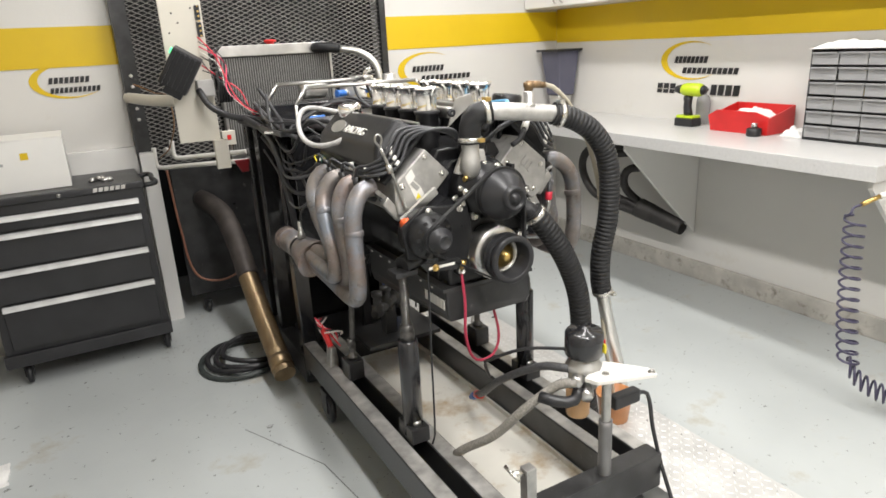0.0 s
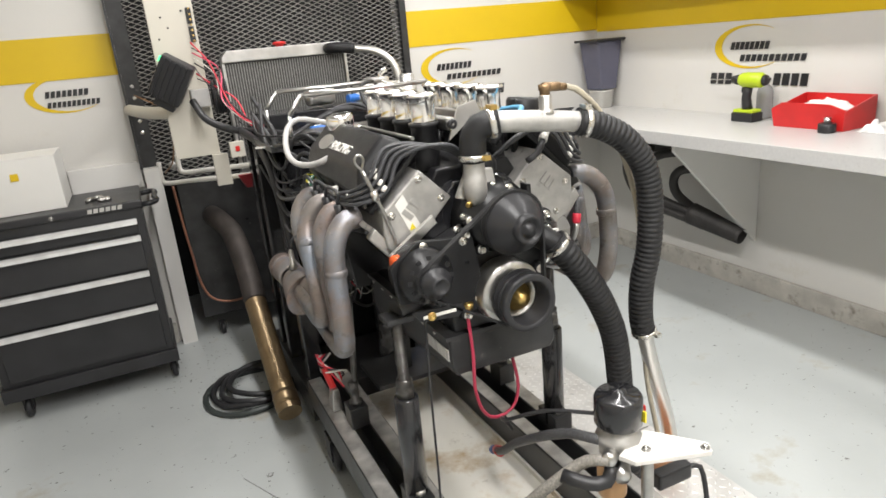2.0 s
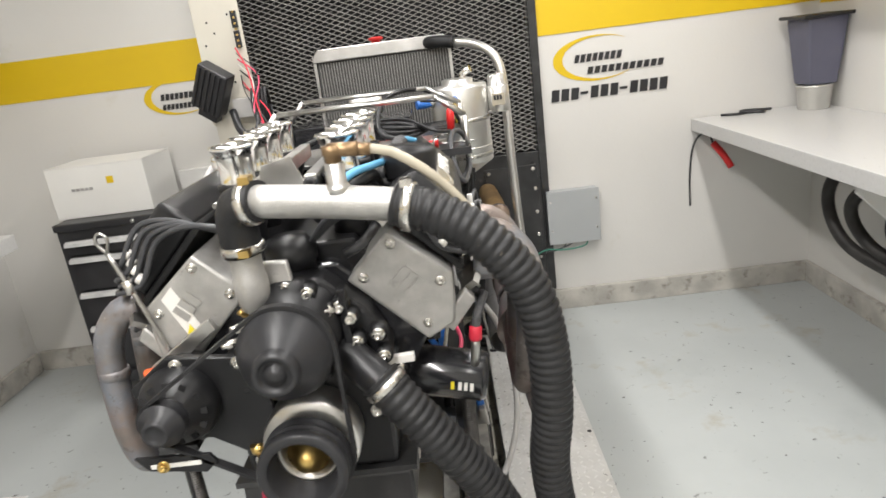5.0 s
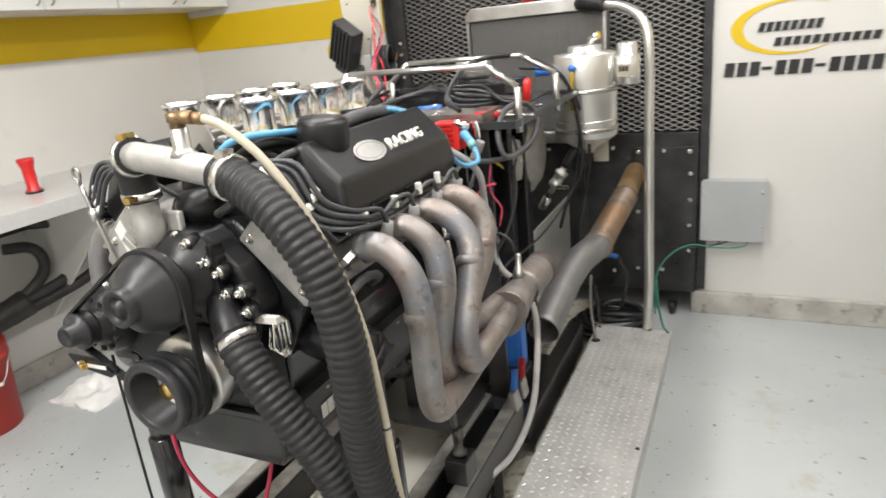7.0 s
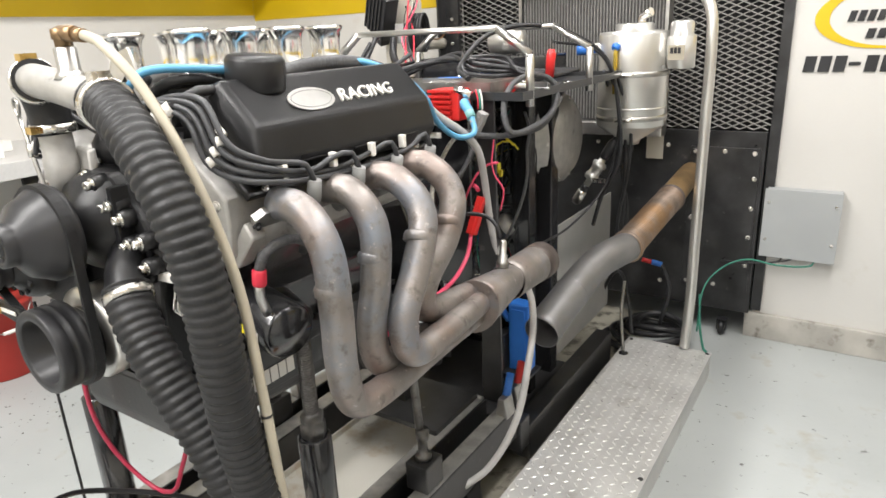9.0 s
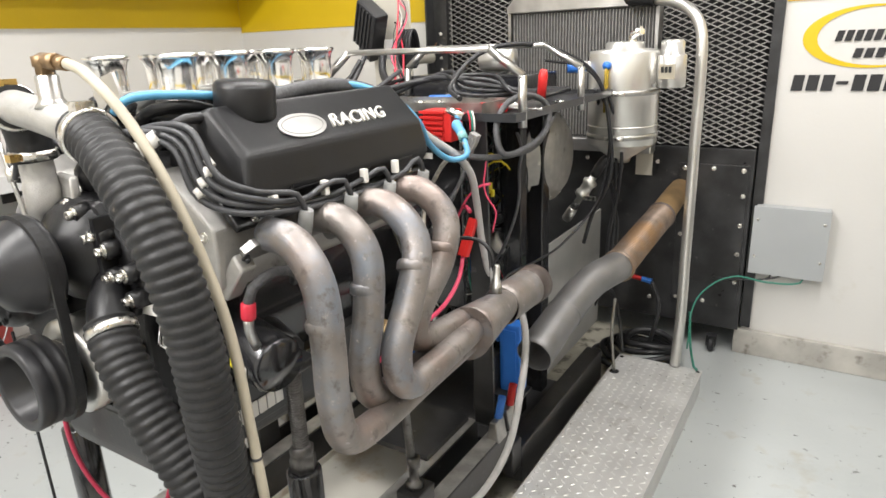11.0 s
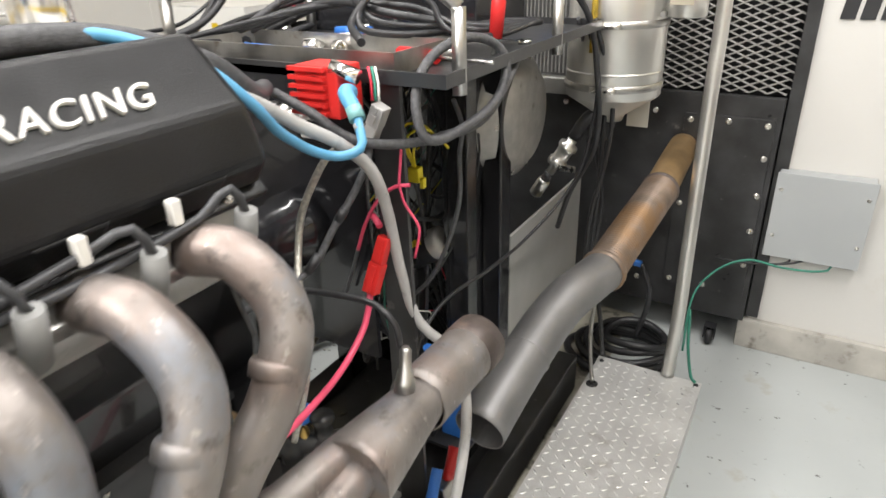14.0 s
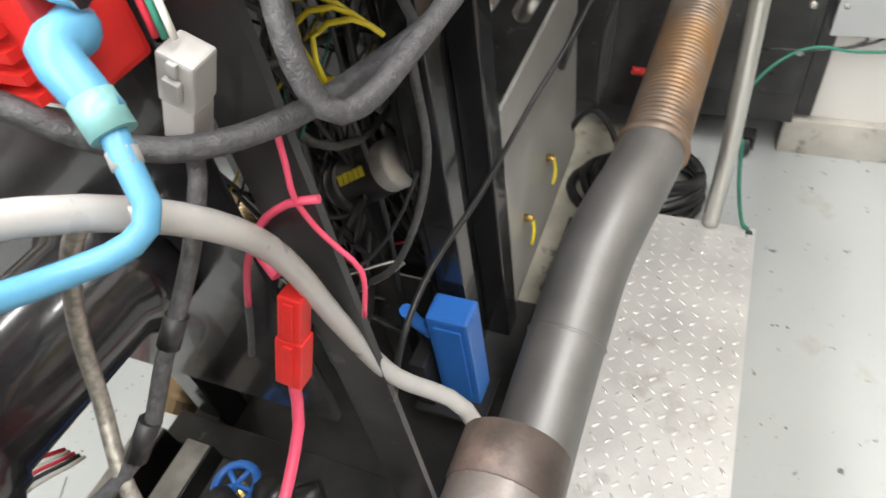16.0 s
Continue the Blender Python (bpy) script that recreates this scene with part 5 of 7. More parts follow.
part("body", turned((PX, PY, 0.50), (0, 0, 1), [(0.03, 0), (0.04, 0.01), (0.042, 0.05), (0.05, 0.06), (0.05, 0.075), (0.042, 0.08), (0.042, 0.10)], 10), CASTALU, pump, "cast aluminium pump body")
part("port", turned((PX - 0.03, PY - 0.02, 0.55), (-0.8, -0.5, 0), [(0.018, 0), (0.018, 0.035), (0.014, 0.04), (0.0, 0.04)], 8), ALU, pump)
part("port", turned((PX - 0.02, PY - 0.03, 0.52), (-0.5, -0.8, -0.3), [(0.02, 0), (0.02, 0.03), (0.015, 0.04), (0.0, 0.04)], 8), ALU, pump)
part("filter_cup", turned((PX - 0.01, PY + 0.01, 0.415), (0, 0, 1), [(0.0, 0), (0.03, 0.0), (0.033, 0.006), (0.033, 0.085), (0.0, 0.085)], 20), mat("tan_filter_cup", (0.5, 0.3, 0.15), 0.4), pump, "tan filter cup")
part("arm_plate", slab([(PX - 0.045, PY - 0.055, 0.555), (PX - 0.03, PY - 0.09, 0.555), (0.21, -0.545, 0.555), (0.225, -0.52, 0.555), (PX + 0.06, PY - 0.01, 0.555)], (0, 0, 0.012), 0.002), PVC, pump, "pale flat mounting plate")
for x, y in ((0.10, -0.47), (0.205, -0.53)):
    bolt((x, y, 0.567), (0, 0, 1), 0.007, STEEL, pump, 0.007)
part("post", pipe([(0.10, -0.475, 0.555), (0.10, -0.475, 0.17)], 0.013, seg=12), STEEL, pump, "bare steel post")
part("post_sleeve", pipe([(0.10, -0.475, 0.43), (0.10, -0.475, 0.19)], 0.019, seg=14), PIPEGREY, pump)
part("connector", box(0.15, 0.245, -0.46, -0.43, 0.43, 0.47, bev=0.006), DKGREY, pump, "black plug")


def cable(name, pts, r, material, label, category="cable", group="cables", seg=8, step=0.02, **k):
    return solid(name, pipe(pts, r, seg=seg, step=step, **k), material, label, category, group)


cable("fuel_hose", [(PX - 0.055, PY - 0.04, 0.55), (0.0, -0.40, 0.535), (-0.03, -0.38, 0.51), (-0.08, -0.35, 0.46), (-0.135, -0.28, 0.36), (-0.18, -0.2, 0.29), (-0.195, -0.164, 0.255)], 0.013, mat("tan_braid", (0.24, 0.225, 0.20), 0.5, var=0.3, scale=180, bump=0.6, fine=420), "grey braided fuel hose with black fittings", "hose", "hoses", 12)
cable("fuel_hose", [(PX - 0.04, PY + 0.01, 0.565), (0.02, -0.30, 0.54), (0.0, -0.12, 0.42), (0.02, 0.02, 0.30), (0.05, 0.12, 0.235)], 0.012, BRAID, "dark fuel hose with a loose red and blue end", "hose", "hoses", 12)
en = thing("hose_end", (0.05, 0.12, 0.22), "loose red and blue anodised hose end", "fitting")
part("collar", pipe([(0.03, 0.05, 0.275), (0.045, 0.10, 0.247)], 0.015, seg=8), RED, en)
part("nipple", pipe([(0.045, 0.10, 0.247), (0.058, 0.145, 0.215)], 0.014, seg=10, hollow=0.3), BLUEPL, en)
nut = thing("hose_fitting", (-0.03, -0.38, 0.5), "black elbow fitting on the fuel hose", "fitting")
part("elbow", pipe([(PX - 0.045, PY - 0.035, 0.53), (0.02, -0.44, 0.50), (-0.02, -0.42, 0.50), (-0.05, -0.38, 0.505)], 0.016, seg=10), CABLE, nut)
cable("power_lead", [(0.245, -0.445, 0.45), (0.28, -0.45, 0.44), (0.29, -0.47, 0.33), (0.30, -0.50, 0.22), (0.29, -0.56, 0.12), (0.25, -0.60, 0.103)], 0.006, CABLE, "black power lead hanging to the step")
cable("power_lead", [(PX, PY + 0.04, 0.60), (0.0, -0.25, 0.58), (-0.05, -0.15, 0.52), (0.02, 0.0, 0.42), (0.1, 0.1, 0.30)], 0.005, CABLE, "thin black power lead of the pump")
cable("red_lead", [(-0.10, -0.075, 0.80), (-0.105, -0.10, 0.70), (-0.10, -0.09, 0.58), (-0.05, -0.06, 0.48), (0.02, -0.05, 0.475), (0.05, -0.04, 0.53), (0.055, 0.0, 0.62)], 0.0045, mat("dark_red_lead", (0.42, 0.03, 0.07), 0.4), "dark red looped lead under the oil pan")
pl = thing("brass_probe", (-0.10, -0.08, 0.8), "small brass sensor plug on the lead", "sensor")
part("tip", turned((-0.10, -0.078, 0.79), (0, -0.3, 1), [(0.007, 0), (0.007, 0.02), (0.012, 0.022), (0.012, 0.035), (0.0, 0.036)], 8), GOLD, pl)

# ---- coolant hoses ----
uh = thing("coolant_hose", (0.3, -0.13, 0.1), "thick black corrugated coolant hose with steel tube ends", "hose", "coolant hoses")
part("steel_tube", pipe([(-0.012, -0.108, 1.241), (0.10, -0.118, 1.229), (0.215, -0.131, 1.213)], 0.0245, seg=22), CASTALU, uh, "bare aluminium tube")
part("corrugated_hose", pipe([(0.195, -0.129, 1.216), (0.25, -0.142, 1.20), (0.315, -0.158, 1.158), (0.368, -0.163, 1.085), (0.390, -0.16, 0.99), (0.391, -0.154, 0.87), (0.382, -0.140, 0.77), (0.39, -0.129, 0.67), (0.406, -0.124, 0.615)], 0.0325, seg=20, rib=(0.0135, 0.0032)), RUBBER, uh, "black corrugated rubber hose")
part("floor_pipe", pipe([(0.402, -0.125, 0.63), (0.445, -0.105, 0.52), (0.56, -0.06, 0.25), (0.60, -0.05, 0.10)], 0.022, seg=16), STAINLESS, uh, "dull steel pipe")
for x, y, z, ax, r in ((-0.016, -0.104, 1.2385, (1, -0.35, 0.15), 0.0325), (-0.052, -0.075, 1.165, (0, 0, 1), 0.0325), (0.215, -0.133, 1.211, (1, -0.18, -0.22), 0.0345), (0.405, -0.1245, 0.62, (0.2, 0, -1), 0.0325)):
    c = part("hose_clamp", turned((x, y, z), ax, [(r - 0.001, -0.007), (r + 0.0015, -0.006), (r + 0.0015, 0.006), (r - 0.001, 0.007)], 28), BOLT, uh, "steel band clamp")
    part("clamp_screw", box(-0.008, 0.008, -0.012, 0.012, -0.005, 0.006, m=Matrix.Translation((x, y - 0.004, z + r + 0.002)) if ax[0] > 0.5 else Matrix.Translation((x + r * 0.4, y - r, z))), BOLT if x > 0 else GOLD, c)
part("tee_neck", turned((0.117, -0.119, 1.225), (0, 0, 1), [(0.022, 0.018), (0.017, 0.026), (0.0145, 0.03), (0.0145, 0.058), (0.012, 0.06)], 16), ALU, uh, "welded aluminium tee")
part("brass_elbow", turned((0.117, -0.119, 1.282), (0, 0, 1), [(0.012, 0), (0.012, 0.012), (0.0145, 0.013), (0.0145, 0.026), (0.0, 0.027)], 8), BRONZE, uh, "brass elbow")
part("brass_nose", pipe([(0.112, -0.119, 1.302), (0.155, -0.121, 1.30)], 0.0105, seg=8), BRONZE, uh)
ch2 = thing("cream_hose", (0.3, -0.11, 0.1), "cream plastic steam hose running down beside the coolant hose", "hose", "hoses")
part("tube", pipe([(0.15, -0.12, 1.30), (0.20, -0.12, 1.29), (0.275, -0.115, 1.225), (0.345, -0.112, 1.11), (0.39, -0.11, 0.98), (0.408, -0.112, 0.83), (0.415, -0.108, 0.66), (0.44, -0.10, 0.45), (0.49, -0.10, 0.22), (0.50, -0.10, 0.115)], 0.007, seg=12), CREAM, ch2)
for x, y, z, dx in ((0.409, -0.112, 0.80, 0.02), (0.423, -0.105, 0.58, 0.09)):
    part("cable_tie", turned((x, y, z), (dx, 0, -1), [(0.0072, -0.002), (0.0086, -0.0015), (0.0086, 0.0015), (0.0072, 0.002)], 14), CABLE, ch2, "black cable tie")
part("hose_end", pipe([(0.148, -0.12, 1.30), (0.172, -0.12, 1.297)], 0.009, seg=12), BRONZE, ch2, "bronze hose barb")
lh = thing("coolant_hose", (0.3, -0.12, 0.1), "thick black corrugated hose from the water pump down to the floor", "hose", "coolant hoses")
part("corrugated_hose", pipe([(0.128, -0.112, 0.935), (0.16, -0.125, 0.895), (0.215, -0.13, 0.82), (0.275, -0.12, 0.72), (0.315, -0.112, 0.62), (0.335, -0.108, 0.48), (0.345, -0.11, 0.32), (0.37, -0.12, 0.13)], 0.0355, seg=20, rib=(0.0145, 0.0034)), RUBBER, lh)
part("hose_clamp", turned((0.138, -0.116, 0.924), (0.6, -0.2, -0.75), [(0.0345, -0.007), (0.037, -0.006), (0.037, 0.006), (0.0345, 0.007)], 28), BOLT, lh, "steel band clamp")
bk = thing("orange_bucket", (0.46, -0.13, 0.097), "orange plastic bucket on the tread step", "bucket")
part("shell", turned((0.50, -0.10, 0.098), (0, 0, 1), [(0.0, 0), (0.05, 0.0), (0.062, 0.10), (0.066, 0.10), (0.066, 0.105), (0.058, 0.105), (0.047, 0.01), (0.0, 0.01)], 24), ORANGE, bk)

# ---- ignition leads ----
IGN = mat("ignition_lead", (0.045, 0.046, 0.05), 0.42, var=0.15, scale=40)
def lead(pts):
    return solid("ignition_lead", pipe(pts, 0.0048, seg=8, step=0.012), IGN, "dark grey ignition lead clipped beside the valve cover", "cable", "ignition leads")


for s in (-1, 1):
    for i in range(4):
        y1 = 0.053 + 0.107 * i + 0.053
        lx, lz = 0.306 + 0.005 * (i % 2), 1.078 + 0.0095 * (3 - i)
        pts = [Vector((s * 0.03, 0.0, 1.135)), Vector((s * 0.10, -0.03 - 0.006 * i, 1.185 + 0.004 * i)), bank(s, 0.438 - 0.012 * i, -0.115, -0.006 - 0.004 * i), bank(s, 0.430 - 0.015 * i, -0.03, -0.006 - 0.004 * i), Vector((s * (lx + 0.004), 0.03 - 0.004 * i, lz + 0.008))]
        if i:
            pts.append(Vector((s * (lx + 0.004), 0.045 + (y1 - 0.05) * 0.45, lz - 0.012)))
        pts += [Vector((s * (lx + 0.006), y1 - 0.045, lz)), Vector((s * 0.327, y1 - 0.012, 1.098)), bank(s, 0.412, 0.053, y1)]
        lead(pts)
    for k, y in enumerate((0.06, 0.17, 0.27, 0.36)):
        if s > 0 or k < 2:
            solid("lead_clip", box(-0.006, 0.006, -0.005, 0.005, -0.012, 0.012, bev=0.002, m=Matrix.Translation((s * 0.313, y, 1.092))), PVC, "small white lead separator clip", "clip", "lead clips")
    for k in range(4):
        p = bank(s, 0.4325 - 0.0138 * k, -0.06 + 0.006 * k, -0.006 - 0.004 * k)
        solid("lead_sleeve", pipe([p, p + (bank(s, 0, 0.014, 0) - bank(s, 0, 0, 0))], 0.006, seg=8), PVC, "white number sleeve on an ignition lead", "sleeve", "lead sleeves")
for i in range(4):
    y = 0.10 + 0.09 * i
    cable("vacuum_hose", [(0.05, 0.01 + 0.012 * i, 1.17), (0.10 + 0.01 * i, 0.02, 1.215 + 0.004 * i), (0.145, 0.06 + 0.03 * i, 1.20), (0.15, 0.08 + 0.04 * i, 1.13)], 0.0085, RUBBER, "black rubber vacuum hose between trumpets and cover", "hose", "vacuum hoses")
cable("blue_hose", [(0.09, -0.02, 1.225), (0.12, -0.01, 1.245), (0.15, 0.05, 1.245), (0.165, 0.17, 1.232), (0.165, 0.30, 1.228), (0.185, 0.40, 1.235), (0.235, 0.475, 1.20), (0.262, 0.515, 1.155), (0.245, 0.58, 1.098), (0.25, 0.655, 1.052), (0.274, 0.688, 1.056), (0.262, 0.705, 1.082), (0.252, 0.715, 1.094)], 0.0066, BLUE, "light blue ignition coil lead over the engine", "hose", "hoses", 12, 0.01)
cable("grey_loom", [(0.17, 0.15, 1.215), (0.175, 0.28, 1.235), (0.18, 0.42, 1.228), (0.20, 0.52, 1.19), (0.18, 0.60, 1.14), (0.10, 0.70, 1.12)], 0.014, BRAID, "grey sleeved wiring loom along the valve cover", "cable", "cables", 10)
cable("grey_loom", [(0.13, 0.10, 1.175), (0.16, 0.22, 1.215), (0.16, 0.40, 1.21), (0.16, 0.55, 1.17), (0.05, 0.66, 1.12)], 0.012, CABLE, "black wiring loom along the valve cover", "cable", "cables", 10)
cable("white_breather_hose", [(-0.20, 0.40, 1.20), (-0.27, 0.30, 1.16), (-0.335, 0.40, 1.13), (-0.34, 0.55, 1.16), (-0.29, 0.64, 1.225), (-0.22, 0.60, 1.22), (-0.17, 0.50, 1.20)], 0.0085, CLEARH, "milky looped breather hose behind the valve cover", "hose", "hoses", 12)
hs = thing("white_sleeve", (0.18, 0.0, 1.2), "white taped cable joint with black ends", "cable joint")
part("sleeve", pipe([(0.155, -0.045, 1.17), (0.185, -0.02, 1.195)], 0.011, seg=12), PVC, hs)
part("lead_in", pipe([(0.185, -0.02, 1.195), (0.21, 0.01, 1.215), (0.20, 0.06, 1.21)], 0.008, seg=10), CABLE, hs)
part("lead_out", pipe([(0.155, -0.045, 1.17), (0.13, -0.06, 1.145), (0.10, -0.06, 1.13)], 0.008, seg=10), CABLE, hs)
cable("braided_oil_line", [(0.288, 0.007, 0.935), (0.296, 0.014, 0.972), (0.312, 0.05, 0.99), (0.30, 0.10, 0.968), (0.262, 0.13, 0.94)], 0.008, BRAID, "steel braided oil line with a red fitting", "hose", "hoses", 10)
rf = thing("oil_line_fitting", (0.286, 0.007, 0.885), "red and silver anodised fitting on the oil filter", "fitting")
part("red_collar", turned((0.287, 0.007, 0.924), (0.1, 0.05, 1), [(0.010, 0), (0.012, 0.004), (0.012, 0.024), (0.009, 0.027)], 8), REDWIRE, rf)
part("silver_elbow", pipe([(0.287, 0.007, 0.926), (0.285, 0.007, 0.905), (0.28, 0.022, 0.868)], 0.008, seg=8), ALU, rf)

# ---- dyno front: coil, connectors, leads ----
coil = thing("ignition_coil", (0.17, 0.77, 1.1), "red finned ignition coil bolted to the black plate", "ignition coil")
part("case", box(0.125, 0.205, 0.738, 0.795, 1.075, 1.15, bev=0.005), REDCAST, coil)
for k in range(6):
    part("fin", box(0.12, 0.185, 0.730, 0.738, 1.08 + 0.0125 * k, 1.086 + 0.0125 * k), REDCAST, coil)
part("tower", pipe([(0.205, 0.757, 1.112), (0.219, 0.745, 1.116), (0.228, 0.725, 1.119), (0.240, 0.719, 1.108), (0.252, 0.715, 1.094)], (0.0125, 0.0105), seg=14, step=0.006), BLUE, coil, "light blue coil boot")
part("sleeve", pipe([(0.245, 0.7175, 1.102), (0.256, 0.711, 1.088)], 0.0115, seg=12), mat("teal_sleeve", (0.2, 0.42, 0.42), 0.4), coil, "teal clear sleeve")
part("band", pipe([(0.260, 0.707, 1.083), (0.264, 0.703, 1.077)], 0.0075, seg=12), GREYPL, coil)
part("plug", pipe([(0.19, 0.745, 1.15), (0.23, 0.755, 1.135)], 0.011, seg=10), POLISH, coil, "foil-wrapped plug")
cn = thing("grey_connector", (0.24, 0.775, 1.065), "grey inline wiring connector", "connector")
CM = Matrix.Translation((0.239, 0.775, 1.068)) @ Matrix.Rotation(radians(26), 4, "Y")
part("shell", box(-0.011, 0.011, -0.011, 0.011, -0.006, 0.028, bev=0.002, m=CM), GREYPL, cn)
part("latch", box(-0.005, 0.005, -0.0155, -0.011, 0.002, 0.016, bev=0.001, m=CM), GREYPL, cn)
part("latch_tab", box(-0.0028, 0.0028, -0.014, -0.011, 0.018, 0.027, bev=0.0008, m=CM), GREYPL, cn)
part("lower_shell", box(-0.010, 0.010, -0.010, 0.010, -0.037, -0.006, bev=0.002, m=CM), GREYPL, cn)
cable("sensor_cable", [(0.226, 0.772, 1.036), (0.236, 0.755, 1.02), (0.236, 0.72, 0.983), (0.22, 0.68, 0.933), (0.201, 0.64, 0.877), (0.165, 0.58, 0.85), (0.12, 0.53, 0.82)], 0.0056, BRAID, "grey sleeved sensor cable hanging from the connector")
for p, q in (((0.228, 0.70, 0.957), (0.222, 0.687, 0.940)), ((0.208, 0.655, 0.897), (0.198, 0.636, 0.874))):
    solid("cable_wrap", pipe([p, q], 0.0075, seg=10), CABLE, "black heat-shrink wrap on the sensor cable", "cable wrap", "cable wraps")
for c, m, d in ((REDWIRE, "red", 0.0), (GREENW, "green", 0.006), (WHITEW, "white", 0.012)):
    cable("thin_wire", [(0.238 + d, 0.772, 1.10), (0.236 + d, 0.775, 1.125), (0.225 + d, 0.785, 1.145)], 0.002, c, "thin %s wire into the connector" % m, seg=6)
cable("braided_line", [(0.262, 0.705, 1.045), (0.240, 0.695, 1.052), (0.218, 0.69, 1.040), (0.197, 0.683, 1.010), (0.168, 0.674, 0.95), (0.170, 0.655, 0.903), (0.195, 0.62, 0.86), (0.215, 0.60, 0.79), (0.22, 0.58, 0.72), (0.20, 0.56, 0.62)], 0.0055, mat("steel_braid", (0.45, 0.43, 0.38), 0.4, 0.6, var=0.3, scale=200, bump=0.5), "steel braided line behind the header", "hose", "hoses", 10, 0.01)
cable("clear_tube", [(0.14, 0.38, 1.222), (0.185, 0.50, 1.175), (0.212, 0.57, 1.138), (0.222, 0.63, 1.097), (0.241, 0.685, 1.060), (0.257, 0.73, 1.012), (0.248, 0.775, 0.934), (0.245, 0.81, 0.80), (0.263, 0.83, 0.70), (0.325, 0.845, 0.640), (0.37, 0.80, 0.57), (0.392, 0.72, 0.46), (0.385, 0.66, 0.33), (0.34, 0.60, 0.22), (0.29, 0.55, 0.175)], 0.0092, CLEARH, "milky clear tube hanging down past the header", "hose", "hoses", 14)
rl = thing("red_lead", (0.235, 0.76, 0.85), "pink-red battery lead with a red joining plug", "cable")
part("upper", pipe([(0.12, 0.85, 0.80), (0.15, 0.84, 0.86), (0.20, 0.80, 0.905), (0.225, 0.785, 0.895)], 0.0055, seg=8), PINK, rl)
JM = Matrix.Translation((0.225, 0.772, 0.832)) @ Matrix.Rotation(radians(12), 4, "Y") @ Matrix.Rotation(radians(-14), 4, "X")
part("joint", box(-0.0105, 0.0105, -0.009, 0.009, 0.004, 0.05, bev=0.002, m=JM), REDCAST, rl, "red joining plug")
part("joint_half", box(-0.0125, 0.0125, -0.010, 0.010, -0.05, 0.004, bev=0.002, m=JM), REDCAST, rl, "red joining plug")
part("joint_rib", box(-0.0045, 0.0045, -0.0125, -0.010, -0.046, 0.0, bev=0.001, m=JM), REDCAST, rl)
part("joint_rib", box(-0.0045, 0.0045, -0.0115, -0.009, 0.008, 0.046, bev=0.001, m=JM), REDCAST, rl)
part("lower", pipe([(0.214, 0.760, 0.785), (0.214, 0.74, 0.735), (0.225, 0.66, 0.70), (0.245, 0.55, 0.70), (0.252, 0.45, 0.70), (0.22, 0.36, 0.66)], 0.0055, seg=10), PINK, rl)
cable("pink_wire", [(0.264, 0.800, 1.023), (0.261, 0.800, 0.998), (0.257, 0.800, 0.968), (0.261, 0.805, 0.935), (0.274, 0.805, 0.917), (0.287, 0.805, 0.896), (0.279, 0.800, 0.844)], 0.0022, PINK, "thin pink-red wire in the harness", seg=8, step=0.01)
cable("pink_wire", [(0.273, 0.805, 0.966), (0.249, 0.800, 0.961), (0.220, 0.795, 0.938), (0.193, 0.790, 0.892), (0.176, 0.785, 0.843)], 0.0032, PINK, "pink-red wire with a grey crimped end", seg=8, step=0.01)
cable("wire_end", [(0.176, 0.785, 0.843), (0.159, 0.785, 0.796), (0.142, 0.785, 0.754)], 0.0032, BRAID, "grey crimped end of the pink-red wire", seg=8, step=0.01)
for c, nm, dx in ((GREENW, "green", 0.0), (BLUEPL, "blue", 0.008), (YELW, "yellow", 0.016), (WHITEW, "white", 0.022), (REDWIRE, "red", 0.028)):
    cable("thin_wire", [(0.17 + dx * 0.4, 0.87, 0.80), (0.185 + dx * 0.6, 0.84, 0.76), (0.19 + dx, 0.83, 0.70), (0.20 + dx, 0.84, 0.62 - dx), (0.17 + dx, 0.90, 0.56)], 0.0022, c, "thin %s harness wire" % nm, seg=6)
# thick black cable with a loop
cable("power_cable", [(0.10, 0.72, 1.11), (0.165, 0.722, 1.086), (0.207, 0.738, 1.054), (0.239, 0.757, 1.041), (0.272, 0.80, 1.033), (0.298, 0.86, 1.031), (0.327, 0.94, 1.040), (0.342, 0.99, 1.085), (0.335, 1.01, 1.135), (0.31, 0.97, 1.165), (0.292, 0.88, 1.16), (0.288, 0.82, 1.125), (0.297, 0.797, 1.075), (0.312, 0.803, 1.042), (0.326, 0.87, 1.042), (0.340, 0.95, 1.062), (0.335, 1.04, 1.10), (0.30, 1.14, 1.11)], 0.0076, BRAID, "thick grey-black power cable looped at the tray's corner", "cable", "cables", 14, 0.012)
cable("thin_hose", [(0.30, 0.90, 1.08), (0.30, 0.93, 1.03), (0.282, 0.95, 0.981), (0.281, 0.95, 0.897), (0.257, 0.95, 0.809), (0.214, 0.95, 0.72), (0.16, 0.96, 0.66)], 0.004, BRAID, "thin grey hose beside the open frame", seg=10)
cable("steel_cable", [(0.20, 1.30, 1.24), (0.30, 1.42, 1.20), (0.345, 1.49, 1.05), (0.335, 1.50, 0.86), (0.307, 1.48, 0.752), (0.25, 1.35, 0.655), (0.236, 1.15, 0.648), (0.224, 1.0, 0.655), (0.220, 0.92, 0.632), (0.214, 0.88, 0.575), (0.195, 0.845, 0.415), (0.19, 0.84, 0.29)], 0.004, CABLE, "thin black control cable slanting across the frame", step=0.015)
